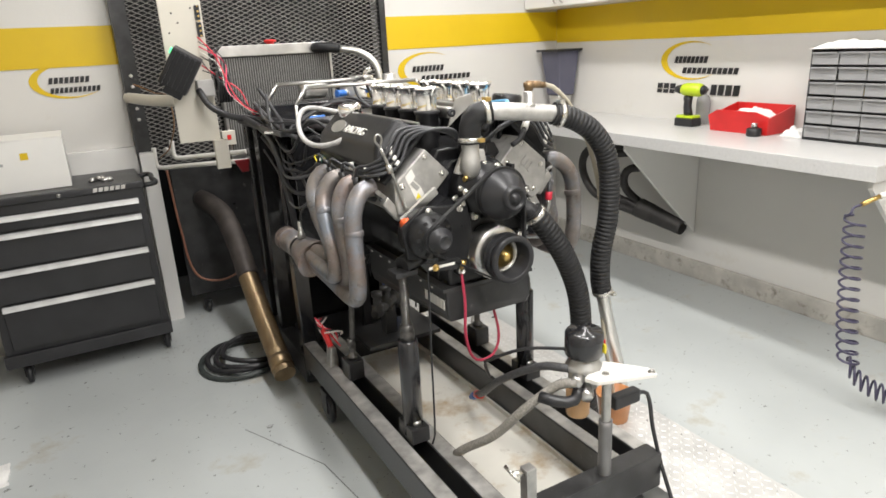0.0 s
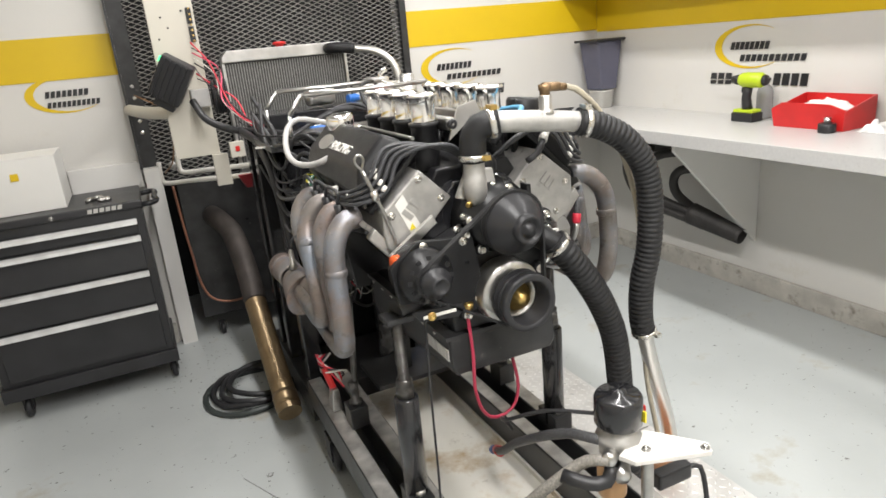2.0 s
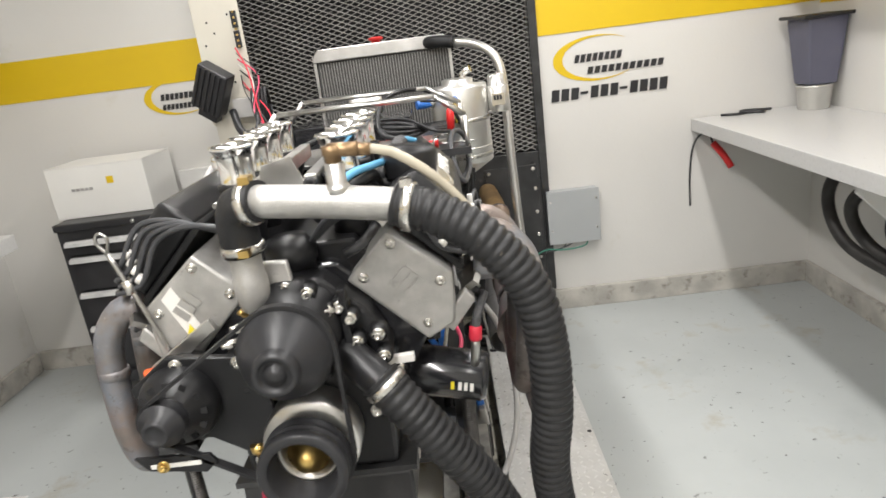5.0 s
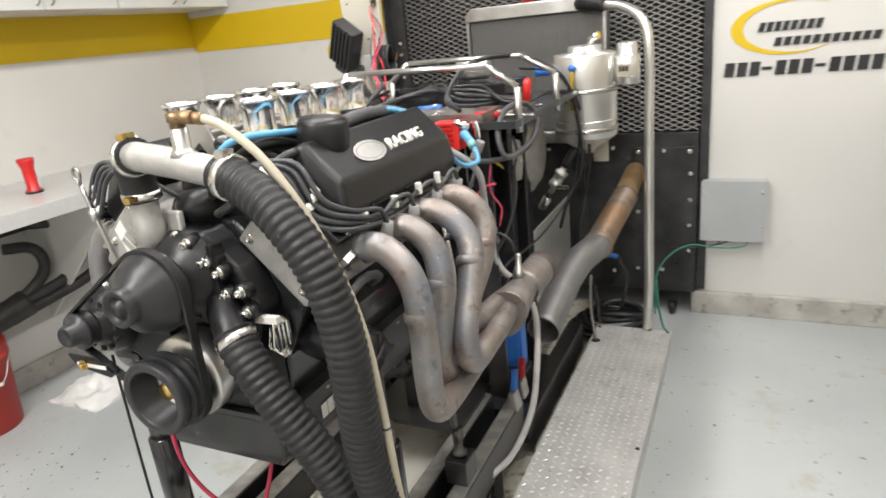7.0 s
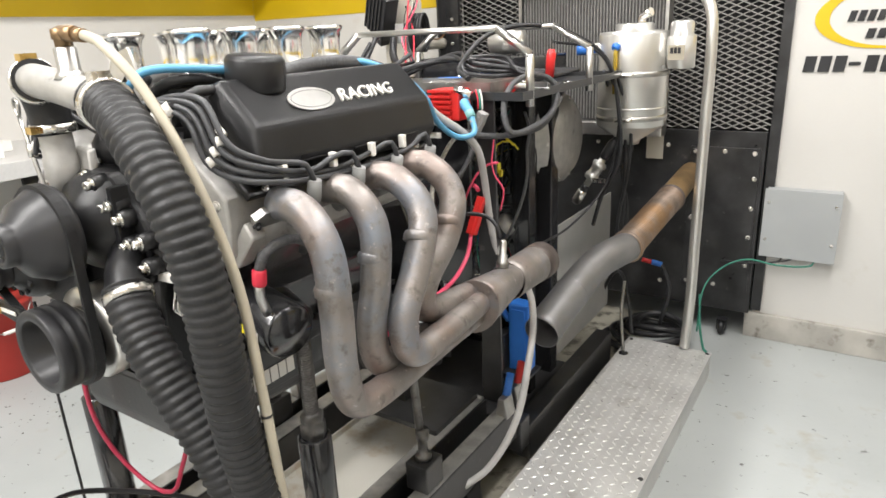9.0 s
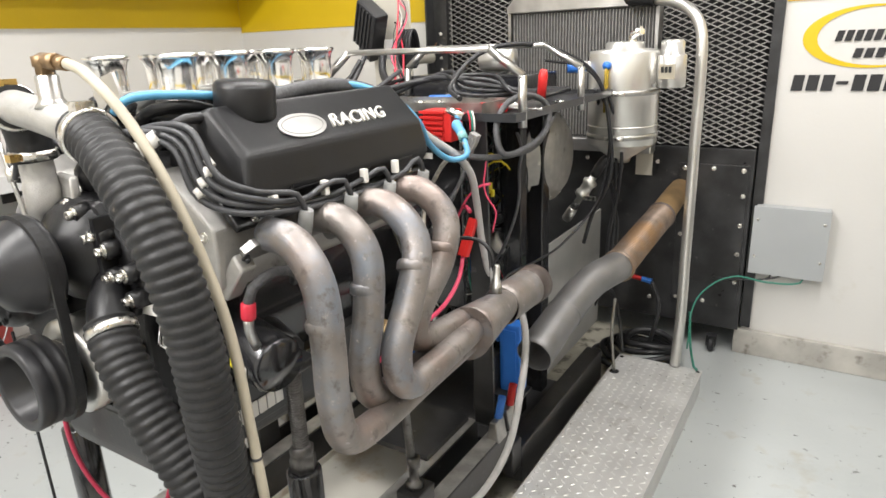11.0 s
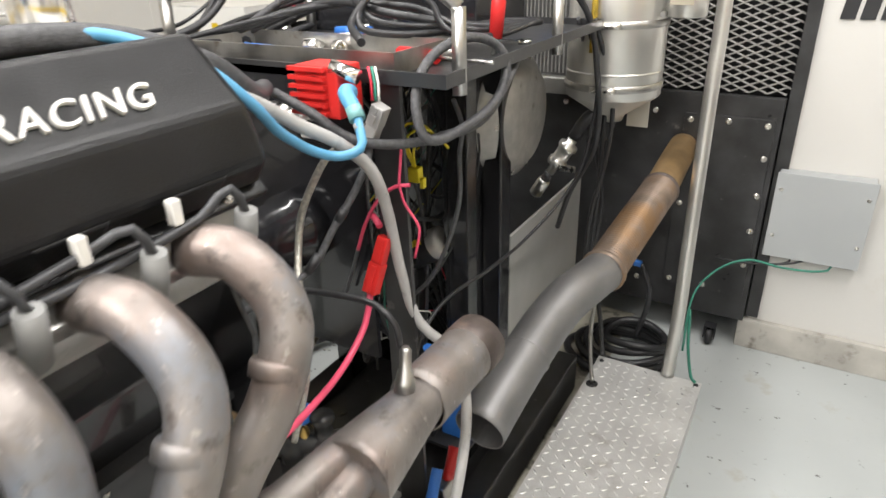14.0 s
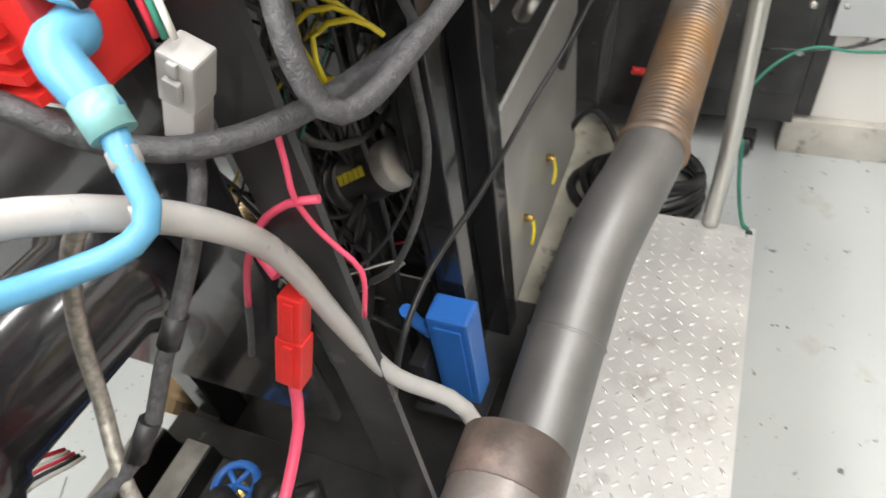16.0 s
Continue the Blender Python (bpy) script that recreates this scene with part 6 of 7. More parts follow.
# inside of the frame
part("side_shelf", box(0.12, 0.245, 1.02, 1.118, 0.228, 0.236), BLACKPNT, dyno)
chg = thing("battery_charger", (0.19, 1.08, 0.236), "blue plastic battery charger standing on a black shelf", "battery charger")
part("case", box(0.162, 0.232, 1.055, 1.108, 0.237, 0.468, bev=0.006), BLUEPL, chg)
part("side_rib", box(0.175, 0.219, 1.051, 1.055, 0.26, 0.45, bev=0.001), BLUEPL, chg)
part("plug", pipe([(0.155, 1.075, 0.40), (0.135, 1.07, 0.43), (0.13, 1.06, 0.47)], 0.011, seg=10), BLUEPL, chg, "blue cable plug")
part("cell_block", box(0.125, 0.155, 1.03, 1.10, 0.237, 0.36, bev=0.005), DKGREY, chg, "dark grey battery beside it")
rv = thing("valve_manifold", (0.05, 0.7, 0.35), "black pipe manifold with a blue handwheel", "valve")
part("manifold", pipe([(-0.10, 0.62, 0.40), (0.02, 0.70, 0.42), (0.12, 0.78, 0.42)], 0.02, seg=12), BLACKPNT, rv)
for k in range(4):
    p = Vector((-0.08 + 0.055 * k, 0.635 + 0.036 * k, 0.41))
    part("tee", turned(p, (0, 0, 1), [(0.026, -0.02), (0.026, 0.02), (0.018, 0.024), (0.018, 0.06), (0.024, 0.064), (0.024, 0.08), (0.0, 0.082)], 8), BLACKPNT, rv)
part("brass_stem", pipe([(0.06, 0.72, 0.42), (0.028, 0.738, 0.465)], 0.012, seg=10), GOLD, rv)
wh = pipe([(0.028 + 0.028 * math.cos(k * math.tau / 16), 0.739 + 0.028 * math.sin(k * math.tau / 16), 0.472) for k in range(17)], 0.006, raw=True, seg=8)
for k in range(5):
    a = k * math.tau / 5
    tube(wh, [(0.028, 0.739, 0.472), (0.028 + 0.028 * math.cos(a), 0.739 + 0.028 * math.sin(a), 0.472)], 0.004, raw=True, seg=6)
part("handwheel", wh, BLUEPL, rv, "blue handwheel")
part("bracket", box(-0.14, 0.18, 0.60, 0.82, 0.26, 0.275), BLACKPNT, rv)
part("riser", box(-0.03, 0.02, 0.68, 0.73, 0.275, 0.40), BLACKPNT, rv)
# dark clutter inside the frame
random.seed(4)
tang = thing("harness", (0.05, 1.1, 0.6), "tangled black and coloured wiring inside the frame", "wiring")
for k in range(34):
    p = [(random.uniform(-0.12, 0.12), random.uniform(0.92, 1.34), random.uniform(0.40, 1.07)) for _ in range(4)]
    part("wire", pipe(p, (0.002, 0.0028, 0.004, 0.0055)[k % 4] if k % 8 else 0.0018, seg=6, step=0.03), (YELW, WHITEW, REDWIRE, GREENW, WHITEW)[k // 8] if k % 8 == 0 else (BRAID if k % 5 == 0 else CABLE), tang)
yc = thing("yellow_connector", (0.17, 0.99, 0.91), "bright yellow wiring connector", "connector")
part("shell", box(0.152, 0.176, 0.982, 1.0, 0.895, 0.925, bev=0.003), YELW, yc)
part("clip", box(0.176, 0.184, 0.985, 0.997, 0.885, 0.905, bev=0.002), YELW, yc)
for dz, dx in ((0.03, 0.02), (0.05, -0.01), (0.04, 0.005)):
    part("wire", pipe([(0.165, 0.99, 0.92), (0.15 + dx, 0.985, 0.945 + dz), (0.185 + dx, 1.0, 0.955 + dz), (0.20 + dx, 1.02, 0.93 + dz)], 0.0028, seg=6), YELW, yc)
for k in range(4):
    x = 0.02 + 0.03 * k
    bk2 = thing("hose_barb", (x, 0.78, 1.06), "row of grey terminal fittings on the black plate", "fitting", "terminal fittings")
    part("stem", turned((x, 0.80, 1.065), (0, -1, 0), [(0.011, 0), (0.011, 0.018), (0.007, 0.02), (0.007, 0.04), (0.0, 0.041)], 8), ALU, bk2)
dl = thing("data_label", (0.09, 0.798, 1.02), "small pale data label on the black plate", "label")
part("label_plate", box(0.07, 0.11, 0.7975, 0.7995, 1.02, 1.035), PVC, dl)
ds = thing("water_pipe", (0.2, 0.85, 0.3), "thin steel pipe stub and yellow tagged valves on the side plate", "pipe")
for y, z in ((1.60, 0.345), (1.43, 0.33)):
    part("valve_stub", turned((0.205, y, z), (1, 0, 0), [(0.008, 0), (0.008, 0.016), (0.004, 0.02), (0.0, 0.02)], 8), GOLD, ds)
    part("yellow_tie", pipe([(0.22, y, z), (0.225, y - 0.005, z - 0.03), (0.223, y - 0.02, z - 0.055)], 0.004, seg=6), YELW, ds, "yellow cable tie")

# ---- tools on the tray ----
random.seed(7)
for k in range(26):
    x, y, a, n = random.uniform(-0.28, 0.27), random.uniform(0.84, 1.22), random.uniform(-0.7, 0.7), random.uniform(0.05, 0.14)
    kind = k % 4
    d = Vector((math.cos(a), math.sin(a), 0))
    p = Vector((x, y, 1.1245))
    if kind == 0:
        w = thing("wrench", p, "bright combination wrench lying in the tray", "wrench", "tray tools")
        q = d.cross(Vector((0, 0, 1)))
        part("shank", slab([p - d * n + q * 0.004, p + d * n + q * 0.005, p + d * n - q * 0.005, p - d * n - q * 0.004], (0, 0, 0.006)), POLISH, w)
        part("ring_end", turned(p + d * n, (0, 0, 1), [(0.007, 0), (0.013, 0), (0.013, 0.008), (0.007, 0.008)], 14), POLISH, w)
        part("jaw_end", slab([p - d * n + q * 0.012, p - d * n - q * 0.012, p - d * (n + 0.022) - q * 0.011, p - d * (n + 0.012) - q * 0.004, p - d * (n + 0.012) + q * 0.004, p - d * (n + 0.022) + q * 0.011], (0, 0, 0.007)), POLISH, w)
    elif kind == 1:
        w = thing("socket", p, "chrome drive socket in the tray", "socket", "tray tools")
        part("shell", turned(p, d + Vector((0, 0, 0.05)), [(0.009, 0), (0.012, 0.003), (0.012, 0.03), (0.009, 0.031), (0.008, 0.015), (0.0, 0.015)], 14), POLISH, w)
        for c in w.children:
            c.matrix_parent_inverse = Matrix.Translation((0, 0, 0.012)) @ c.matrix_parent_inverse
    elif kind == 2:
        w = thing("screwdriver", p, "screwdriver lying in the tray", "screwdriver", "tray tools")
        hc = random.choice((RED, DKGREY, BLUEPL))
        p2 = p + Vector((0, 0, 0.0125))
        part("grip", pipe([p2, p2 + d * 0.08], 0.012, seg=8), hc, w)
        part("blade", pipe([p2 + d * 0.08, p2 + d * (0.08 + n)], 0.003, seg=6), STEEL, w)
    else:
        w = thing("fitting", p, "loose steel hose fitting in the tray", "fitting", "tray tools")
        p2 = p + Vector((0, 0, 0.0125))
        part("nut", turned(p2, d, [(0.007, -0.01), (0.012, -0.008), (0.012, 0.012), (0.008, 0.014), (0.008, 0.04), (0.0, 0.04)], 6), ALU, w)
tr = thing("parts_pan", (0.03, 0.92, 1.124), "shallow grey steel parts pan holding tools", "pan")
part("base", box(-0.20, 0.24, 0.83, 0.99, 1.125, 1.128), STEEL, tr)
for a in ((-0.20, 0.24, 0.83, 0.833, 1.128, 1.158), (-0.20, 0.24, 0.987, 0.99, 1.128, 1.158), (-0.20, -0.197, 0.833, 0.987, 1.128, 1.158), (0.237, 0.24, 0.833, 0.987, 1.128, 1.158)):
    part("rim", box(*a), STEEL, tr)
sd = thing("red_screwdriver", (0.29, 1.05, 1.124), "upright clear red screwdriver at the tray's edge", "screwdriver")
part("grip", turned((0.295, 1.06, 1.15), (0.05, 0.1, 1), [(0.0, 0), (0.012, 0.002), (0.013, 0.06), (0.009, 0.075), (0.0, 0.076)], 10), RED, sd)
part("blade", pipe([(0.295, 1.06, 1.15), (0.293, 1.055, 1.125)], 0.004, seg=6), STEEL, sd)
bt = thing("steel_canister", (-0.02, 1.42, 1.2), "dull metal motor canister lying on the console", "canister")
part("shell", turned((-0.06, 1.38, 1.245), (1, 0.1, 0), [(0.0, 0), (0.035, 0.003), (0.04, 0.01), (0.04, 0.11), (0.03, 0.12), (0.0, 0.121)], 24), STAINLESS, bt)
for k in range(5):
    a = 0.3 * k
    cable("tray_cable", [(-0.30 + 0.02 * k, 0.82 + 0.05 * k, 1.14), (-0.1 + 0.03 * k, 1.0 + 0.05 * math.sin(a), 1.19 + 0.008 * k), (0.12, 1.1 - 0.04 * k, 1.21 - 0.01 * k), (0.26, 1.0 + 0.05 * k, 1.165), (0.30, 1.25, 1.16)], 0.0055 + 0.001 * (k % 3), CABLE, "black cable draped over the tool tray")
cable("arched_cable", [(0.16, 0.86, 1.165), (0.08, 0.95, 1.19), (0.09, 1.10, 1.27), (0.17, 1.20, 1.29), (0.25, 1.35, 1.255), (0.32, 1.45, 1.17), (0.355, 1.475, 1.0), (0.35, 1.50, 0.85), (0.29, 1.52, 0.72), (0.25, 1.55, 0.6)], 0.007, CABLE, "black cable arching over the tray and down beside the tank")
# looms behind the engine, at the control plate
random.seed(9)
for k, c in enumerate((REDWIRE, CABLE, PINK, WHITEW, CABLE, CABLE, REDWIRE, CABLE)):
    cable("loom_wire", [(-0.46, 1.49, 1.50 - 0.02 * k), (-0.42 + random.uniform(-0.03, 0.05), 1.42, 1.42 - 0.015 * k), (-0.37 + random.uniform(-0.03, 0.03), 1.34, 1.27), (-0.33 + random.uniform(-0.02, 0.04), 1.28, 1.2 - 0.005 * k), (-0.28, 1.2, 1.17)], 0.002 if k % 2 else 0.0028, c, "loose wire between the control plate and the tray", seg=6)
cable("black_loom", [(-0.50, 1.43, 1.28), (-0.47, 1.38, 1.21), (-0.40, 1.32, 1.165), (-0.30, 1.20, 1.15), (-0.22, 0.95, 1.145), (-0.18, 0.70, 1.14), (-0.14, 0.52, 1.13)], 0.014, CABLE, "thick black engine harness", "cable", "cables", 10)
cable("black_loom", [(-0.36, 1.3, 1.16), (-0.33, 1.1, 1.12), (-0.335, 0.9, 1.05), (-0.33, 0.83, 0.9), (-0.32, 0.8, 0.7)], 0.013, CABLE, "thick black engine harness hanging at the frame", "cable", "cables", 10)
co = thing("cable_coil", (-0.41, 1.45, 1.27), "coil of black cable hung beside the controller", "cable coil")
for k in range(5):
    part("turn", pipe([(-0.415 + 0.012 * k, 1.44 + 0.03 * math.cos(j * math.tau / 14), 1.285 + 0.065 * math.sin(j * math.tau / 14)) for j in range(15)], 0.006, raw=True, seg=6), CABLE, co)
gp = thing("grey_junction", (-0.46, 1.45, 1.28), "small grey junction box by the controller", "junction box")
part("case", box(-0.50, -0.43, 1.44, 1.50, 1.25, 1.32, bev=0.004), GREYPL, gp)
random.seed(11)
for k in range(11):
    a = k * 0.55
    cable("earth_wire", [(-0.27, 0.55, 1.07), (-0.275 + 0.03 * math.cos(a), 0.53 + 0.03 * math.sin(a), 1.045 + 0.015 * (k % 3)), (-0.29 + 0.02 * math.sin(a), 0.50, 1.02), (-0.275, 0.53, 1.00), (-0.26, 0.56, 1.03)], 0.0022, (GREENW, YELW, GREENW, WHITEW)[k % 4], "green and white wire tuft behind the header", seg=6)
# plumbing left of the frame
pv = thing("pvc_pipes", (-0.45, 2.0, 0.9), "two white plastic water pipes below the mesh", "pipe")
for z0, y0 in ((0.94, 2.12), (0.955, 2.09)):
    dz = 0 if y0 > 2.1 else 0.03
    x0 = -0.66 if y0 > 2.1 else -0.57
    part("pipe", pipe([(x0, y0, z0 + 0.03 + dz * 0.5), (x0, y0, z0 - 0.06 + dz), (x0 + 0.015, y0 - 0.01, z0 - 0.075 + dz), (x0 + 0.10, y0 - 0.06, z0 - 0.072 + dz), (-0.27, 1.72, z0 - 0.035 + dz)], 0.012, seg=12, step=0.015), PVC, pv)
part("tap", turned((-0.60, 2.1, 0.95), (0, -1, 0), [(0.02, 0), (0.02, 0.02), (0.0, 0.022)], 10), STEEL, pv)
rb = thing("red_bracket", (-0.28, 1.62, 0.85), "red painted steel bracket on the frame", "bracket")
part("plate", slab([(-0.36, 1.60, 0.93), (-0.20, 1.60, 0.93), (-0.20, 1.60, 0.87), (-0.33, 1.60, 0.87)], (0, 0.02, 0), 0.003), mat("dark_red_paint", (0.22, 0.01, 0.015), 0.4), rb)
mt = thing("pressure_gauge", (-0.27, 2.03, 0.98), "small beige switch box on the radiator's foot", "switch box")
part("case", box(-0.325, -0.255, 2.0, 2.045, 0.955, 1.03, bev=0.003), BEIGE, mt)
part("button", box(-0.30, -0.28, 1.996, 2.0, 0.985, 1.01), RED, mt)

# ---- hoses on the floor ----
lc = thing("hose_coil", (-0.42, 1.1, 0.0), "coil of dark green-black hose lying on the floor", "hose coil")
for k in range(4):
    r = 0.20 - 0.016 * k
    part("turn", pipe([(-0.50 + 0.02 * k + r * math.cos(j * math.tau / 26), 1.36 + 0.02 * (k % 2) + r * 1.0 * math.sin(j * math.tau / 26), 0.014 + 0.012 * k + 0.006 * math.sin(j * 0.7 + k)) for j in range(27)], 0.013, raw=True, seg=8), mat("dark_green_hose", (0.035, 0.042, 0.04), 0.45) if k == 0 else CABLE, lc)
rc2 = thing("hose_coil", (0.3, 1.88, 0.0), "coil of black rubber hose on the floor behind the step", "hose coil")
for k in range(5):
    r = 0.17 - 0.018 * k
    part("turn", pipe([(0.36 + 0.015 * k + r * math.cos(j * math.tau / 26), 1.90 + 0.01 * (k % 2) + 0.8 * r * math.sin(j * math.tau / 26), 0.014 + 0.022 * k + 0.01 * math.sin(j * 0.5 + k)) for j in range(27)], 0.013, raw=True, seg=8), CABLE, rc2)
cable("air_line", [(0.36, 1.72, 0.12), (0.355, 1.66, 0.30), (0.31, 1.72, 0.36), (0.25, 1.80, 0.33), (0.18, 1.85, 0.2)], 0.007, CABLE, "thin black air line by the step")
cable("rod", [(0.37, 1.587, 0.10), (0.345, 1.62, 0.24), (0.34, 1.66, 0.36)], 0.006, STEEL, "thin steel rod standing in the step", "rod", "rods")
cv = thing("blue_red_valve", (0.36, 1.95, 0.33), "small blue and red tap on the black hose", "valve")
part("blue_end", pipe([(0.40, 1.95, 0.34), (0.36, 1.95, 0.345)], 0.012, seg=8), BLUEPL, cv)
part("red_end", pipe([(0.36, 1.95, 0.345), (0.32, 1.95, 0.35)], 0.01, seg=8), RED, cv)
part("hose_tail", pipe([(0.40, 1.95, 0.34), (0.44, 1.93, 0.25), (0.42, 1.9, 0.1)], 0.009, seg=8), CABLE, cv)
for i, (pp, c, lab) in enumerate((([(0.93, 2.14, 0.395), (0.92, 2.12, 0.36), (0.80, 2.09, 0.355), (0.70, 2.07, 0.37), (0.62, 2.02, 0.34), (0.57, 1.95, 0.27), (0.575, 1.85, 0.12)], GREENW, "thin green earth wire from the electrical box"), ([(0.82, 2.14, 0.395), (0.81, 2.12, 0.365), (0.74, 2.10, 0.35), (0.6, 2.10, 0.34)], CABLE, "black cable from the electrical box"), ([(0.86, 2.14, 0.395), (0.85, 2.125, 0.375), (0.78, 2.10, 0.36), (0.66, 2.11, 0.335)], CABLE, "black cable from the electrical box"))):
    cable("wall_cable", pp, 0.0035, c, lab)
cable("floor_wire", [(0.585, 1.80, 0.30), (0.60, 1.76, 0.2), (0.625, 1.735, 0.11), (0.64, 1.73, 0.1)], 0.0045, GREENW, "thin green earth wire down to the step")
for k in range(3):
    cable("drop_cable", [(0.33 - 0.02 * k, 1.50, 1.14), (0.37 - 0.03 * k, 1.55 + 0.03 * k, 0.95), (0.35 - 0.02 * k, 1.60 + 0.03 * k, 0.78), (0.30, 1.68 + 0.05 * k, 0.60), (0.28, 1.72 + 0.04 * k, 0.4)], 0.006, CABLE, "black cable hanging behind the tank")
cable("floor_cable", [(-0.62, 2.08, 0.85), (-0.60, 2.09, 0.5), (-0.56, 2.08, 0.25), (-0.44, 2.05, 0.20), (-0.3, 2.0, 0.26)], 0.006, mat("copper_cable", (0.3, 0.13, 0.08), 0.45), "brown cable sagging along the black cabinet")
cable("side_wire", [(-0.70, 2.12, 1.30), (-0.63, 1.95, 1.26), (-0.59, 1.7, 1.21), (-0.60, 1.9, 1.0), (-0.64, 2.08, 0.92)], 0.003, mat("brown_wire", (0.28, 0.14, 0.05), 0.45), "thin brown wire at the arm", seg=6)

# looms between the frame and the engine's far side
random.seed(31)
for k in range(12):
    z = 0.92 + 0.022 * k
    cable("engine_loom", [(-0.30 + random.uniform(-0.04, 0.05), 1.15 + random.uniform(-0.1, 0.2), z + 0.12), (-0.33 + random.uniform(-0.03, 0.05), 0.95, z + random.uniform(-0.02, 0.08)), (-0.31 + random.uniform(-0.03, 0.06), 0.76, z + random.uniform(-0.08, 0.05)), (-0.27 + random.uniform(-0.02, 0.08), 0.60, z + random.uniform(-0.03, 0.06)), (-0.20 + random.uniform(0, 0.06), 0.50, 1.06 + random.uniform(-0.04, 0.07))], (0.004, 0.006, 0.008)[k % 3], BRAID if k % 4 == 0 else CABLE, "black engine wiring loom behind the valve cover", "cable", "looms")
for k, c in enumerate((REDWIRE, WHITEW, REDWIRE, CABLE, WHITEW)):
    cable("rail_wire", [(-0.31 + 0.01 * k, 0.72, 0.40), (-0.33, 0.66 - 0.01 * k, 0.43 - 0.01 * k), (-0.30 + 0.012 * k, 0.60, 0.38), (-0.27, 0.58 + 0.02 * k, 0.33)], 0.0035, c, "loose coloured wires at the rail", "cable", "rail wires", 6)
cl = thing("battery_clamp", (-0.30, 0.6, 0.26), "small steel battery clamp on the rail", "clamp")
part("jaw", slab([(-0.325, 0.56, 0.26), (-0.285, 0.56, 0.26), (-0.295, 0.56, 0.34), (-0.315, 0.56, 0.34)], (0, 0.05, 0), 0.004), STEEL, cl)
part("grip", pipe([(-0.305, 0.585, 0.33), (-0.32, 0.62, 0.40)], 0.012, seg=8), RED, cl)
for x, y, z in ((0.285, 0.80, 0.29), (0.29, 0.86, 0.30)):
    cl = thing("battery_clamp", (x, y, z), "small steel battery clamp by the blue charger", "clamp")
    part("jaw", slab([(x - 0.02, y - 0.03, z - 0.04), (x + 0.02, y - 0.03, z - 0.04), (x + 0.01, y - 0.03, z + 0.02), (x - 0.01, y - 0.03, z + 0.02)], (0, 0.05, 0), 0.004), STEEL, cl)
    part("grip", pipe([(x, y, z + 0.01), (x - 0.01, y + 0.05, z + 0.06)], 0.012, seg=8), RED if y > 0.82 else BLUEPL, cl)
mo = thing("electric_pump", (0.105, 1.05, 0.0), "grey cylindrical electric pump with a black and yellow label", "pump")
MC, MD = Vector((0.088, 1.125, 0.68)), Vector((0.75, 0.05, 0.45)).normalized()
part("housing", turned(MC, MD, [(0.0, -0.062), (0.03, -0.062), (0.036, -0.056), (0.036, 0.056), (0.03, 0.062), (0.0, 0.062)], 26), CASTALU, mo)
part("label_wrap", turned(MC, MD, [(0.0368, -0.03), (0.0372, -0.029), (0.0372, 0.035), (0.0368, 0.036)], 26), BLACKINK, mo, "black paper label")
mo_up = Vector((-0.42, 0.0, 0.70)).normalized()
mo_out = MD.cross(mo_up).normalized()
mo_out = mo_out if mo_out.y < 0 else -mo_out
mo_dir = (mo_out + mo_up * 0.5).normalized()
part("label_bars", letters(bmesh.new(), MC + mo_dir * 0.0375 - MD * 0.024, MD, mo_dir.cross(MD) if mo_dir.cross(MD).z > 0 else -mo_dir.cross(MD), mo_dir, 0.052, 0.014, 5, slant=0.1, thick=0.0012, gap=0.2), YELW, mo, "yellow bars of lettering")
part("mount_strap", turned(MC - MD * 0.045, MD, [(0.037, -0.006), (0.039, -0.005), (0.039, 0.005), (0.037, 0.006)], 26), BLACKPNT, mo)
part("mount_post", box(0.04, 0.08, 1.11, 1.14, 0.0, 0.64), BLACKPNT, mo)

# ---- on and under the right counter ----
bn = thing("wall_bin", (1.985, 2.02, 0.92), "smoked black plastic bin in the corner over the counter", "bin")
bm = loft([[(1.925, 1.95, 1.035), (2.05, 1.95, 1.035), (2.05, 2.09, 1.035), (1.925, 2.09, 1.035)], [(1.895, 1.93, 1.33), (2.075, 1.93, 1.33), (2.075, 2.12, 1.33), (1.895, 2.12, 1.33)]])
part("tub", soften(bm, 0.01), SMOKE, bn)
part("rim", soften(loft([[(1.87, 1.91, 1.325), (2.09, 1.91, 1.325), (2.09, 2.14, 1.325), (1.87, 2.14, 1.325)], [(1.87, 1.91, 1.34), (2.09, 1.91, 1.34), (2.09, 2.14, 1.34), (1.87, 2.14, 1.34)]]), 0.004), DKGREY, bn)
pot = thing("metal_pot", (1.985, 2.02, 0.922), "dull silver pot standing on the counter under the bin", "pot")
part("shell", turned((1.985, 2.02, 0.9225), (0, 0, 1), [(0.0, 0), (0.062, 0), (0.066, 0.004), (0.075, 0.10), (0.079, 0.104), (0.079, 0.11), (0.07, 0.11)], 28), STAINLESS, pot)
cable("counter_cable", [(1.60, 2.12, 0.928), (1.66, 2.08, 0.93), (1.72, 2.10, 0.929), (1.78, 2.06, 0.93), (1.70, 2.14, 0.932), (1.84, 2.12, 0.93)], 0.006, CABLE, "black cable lying on the counter")

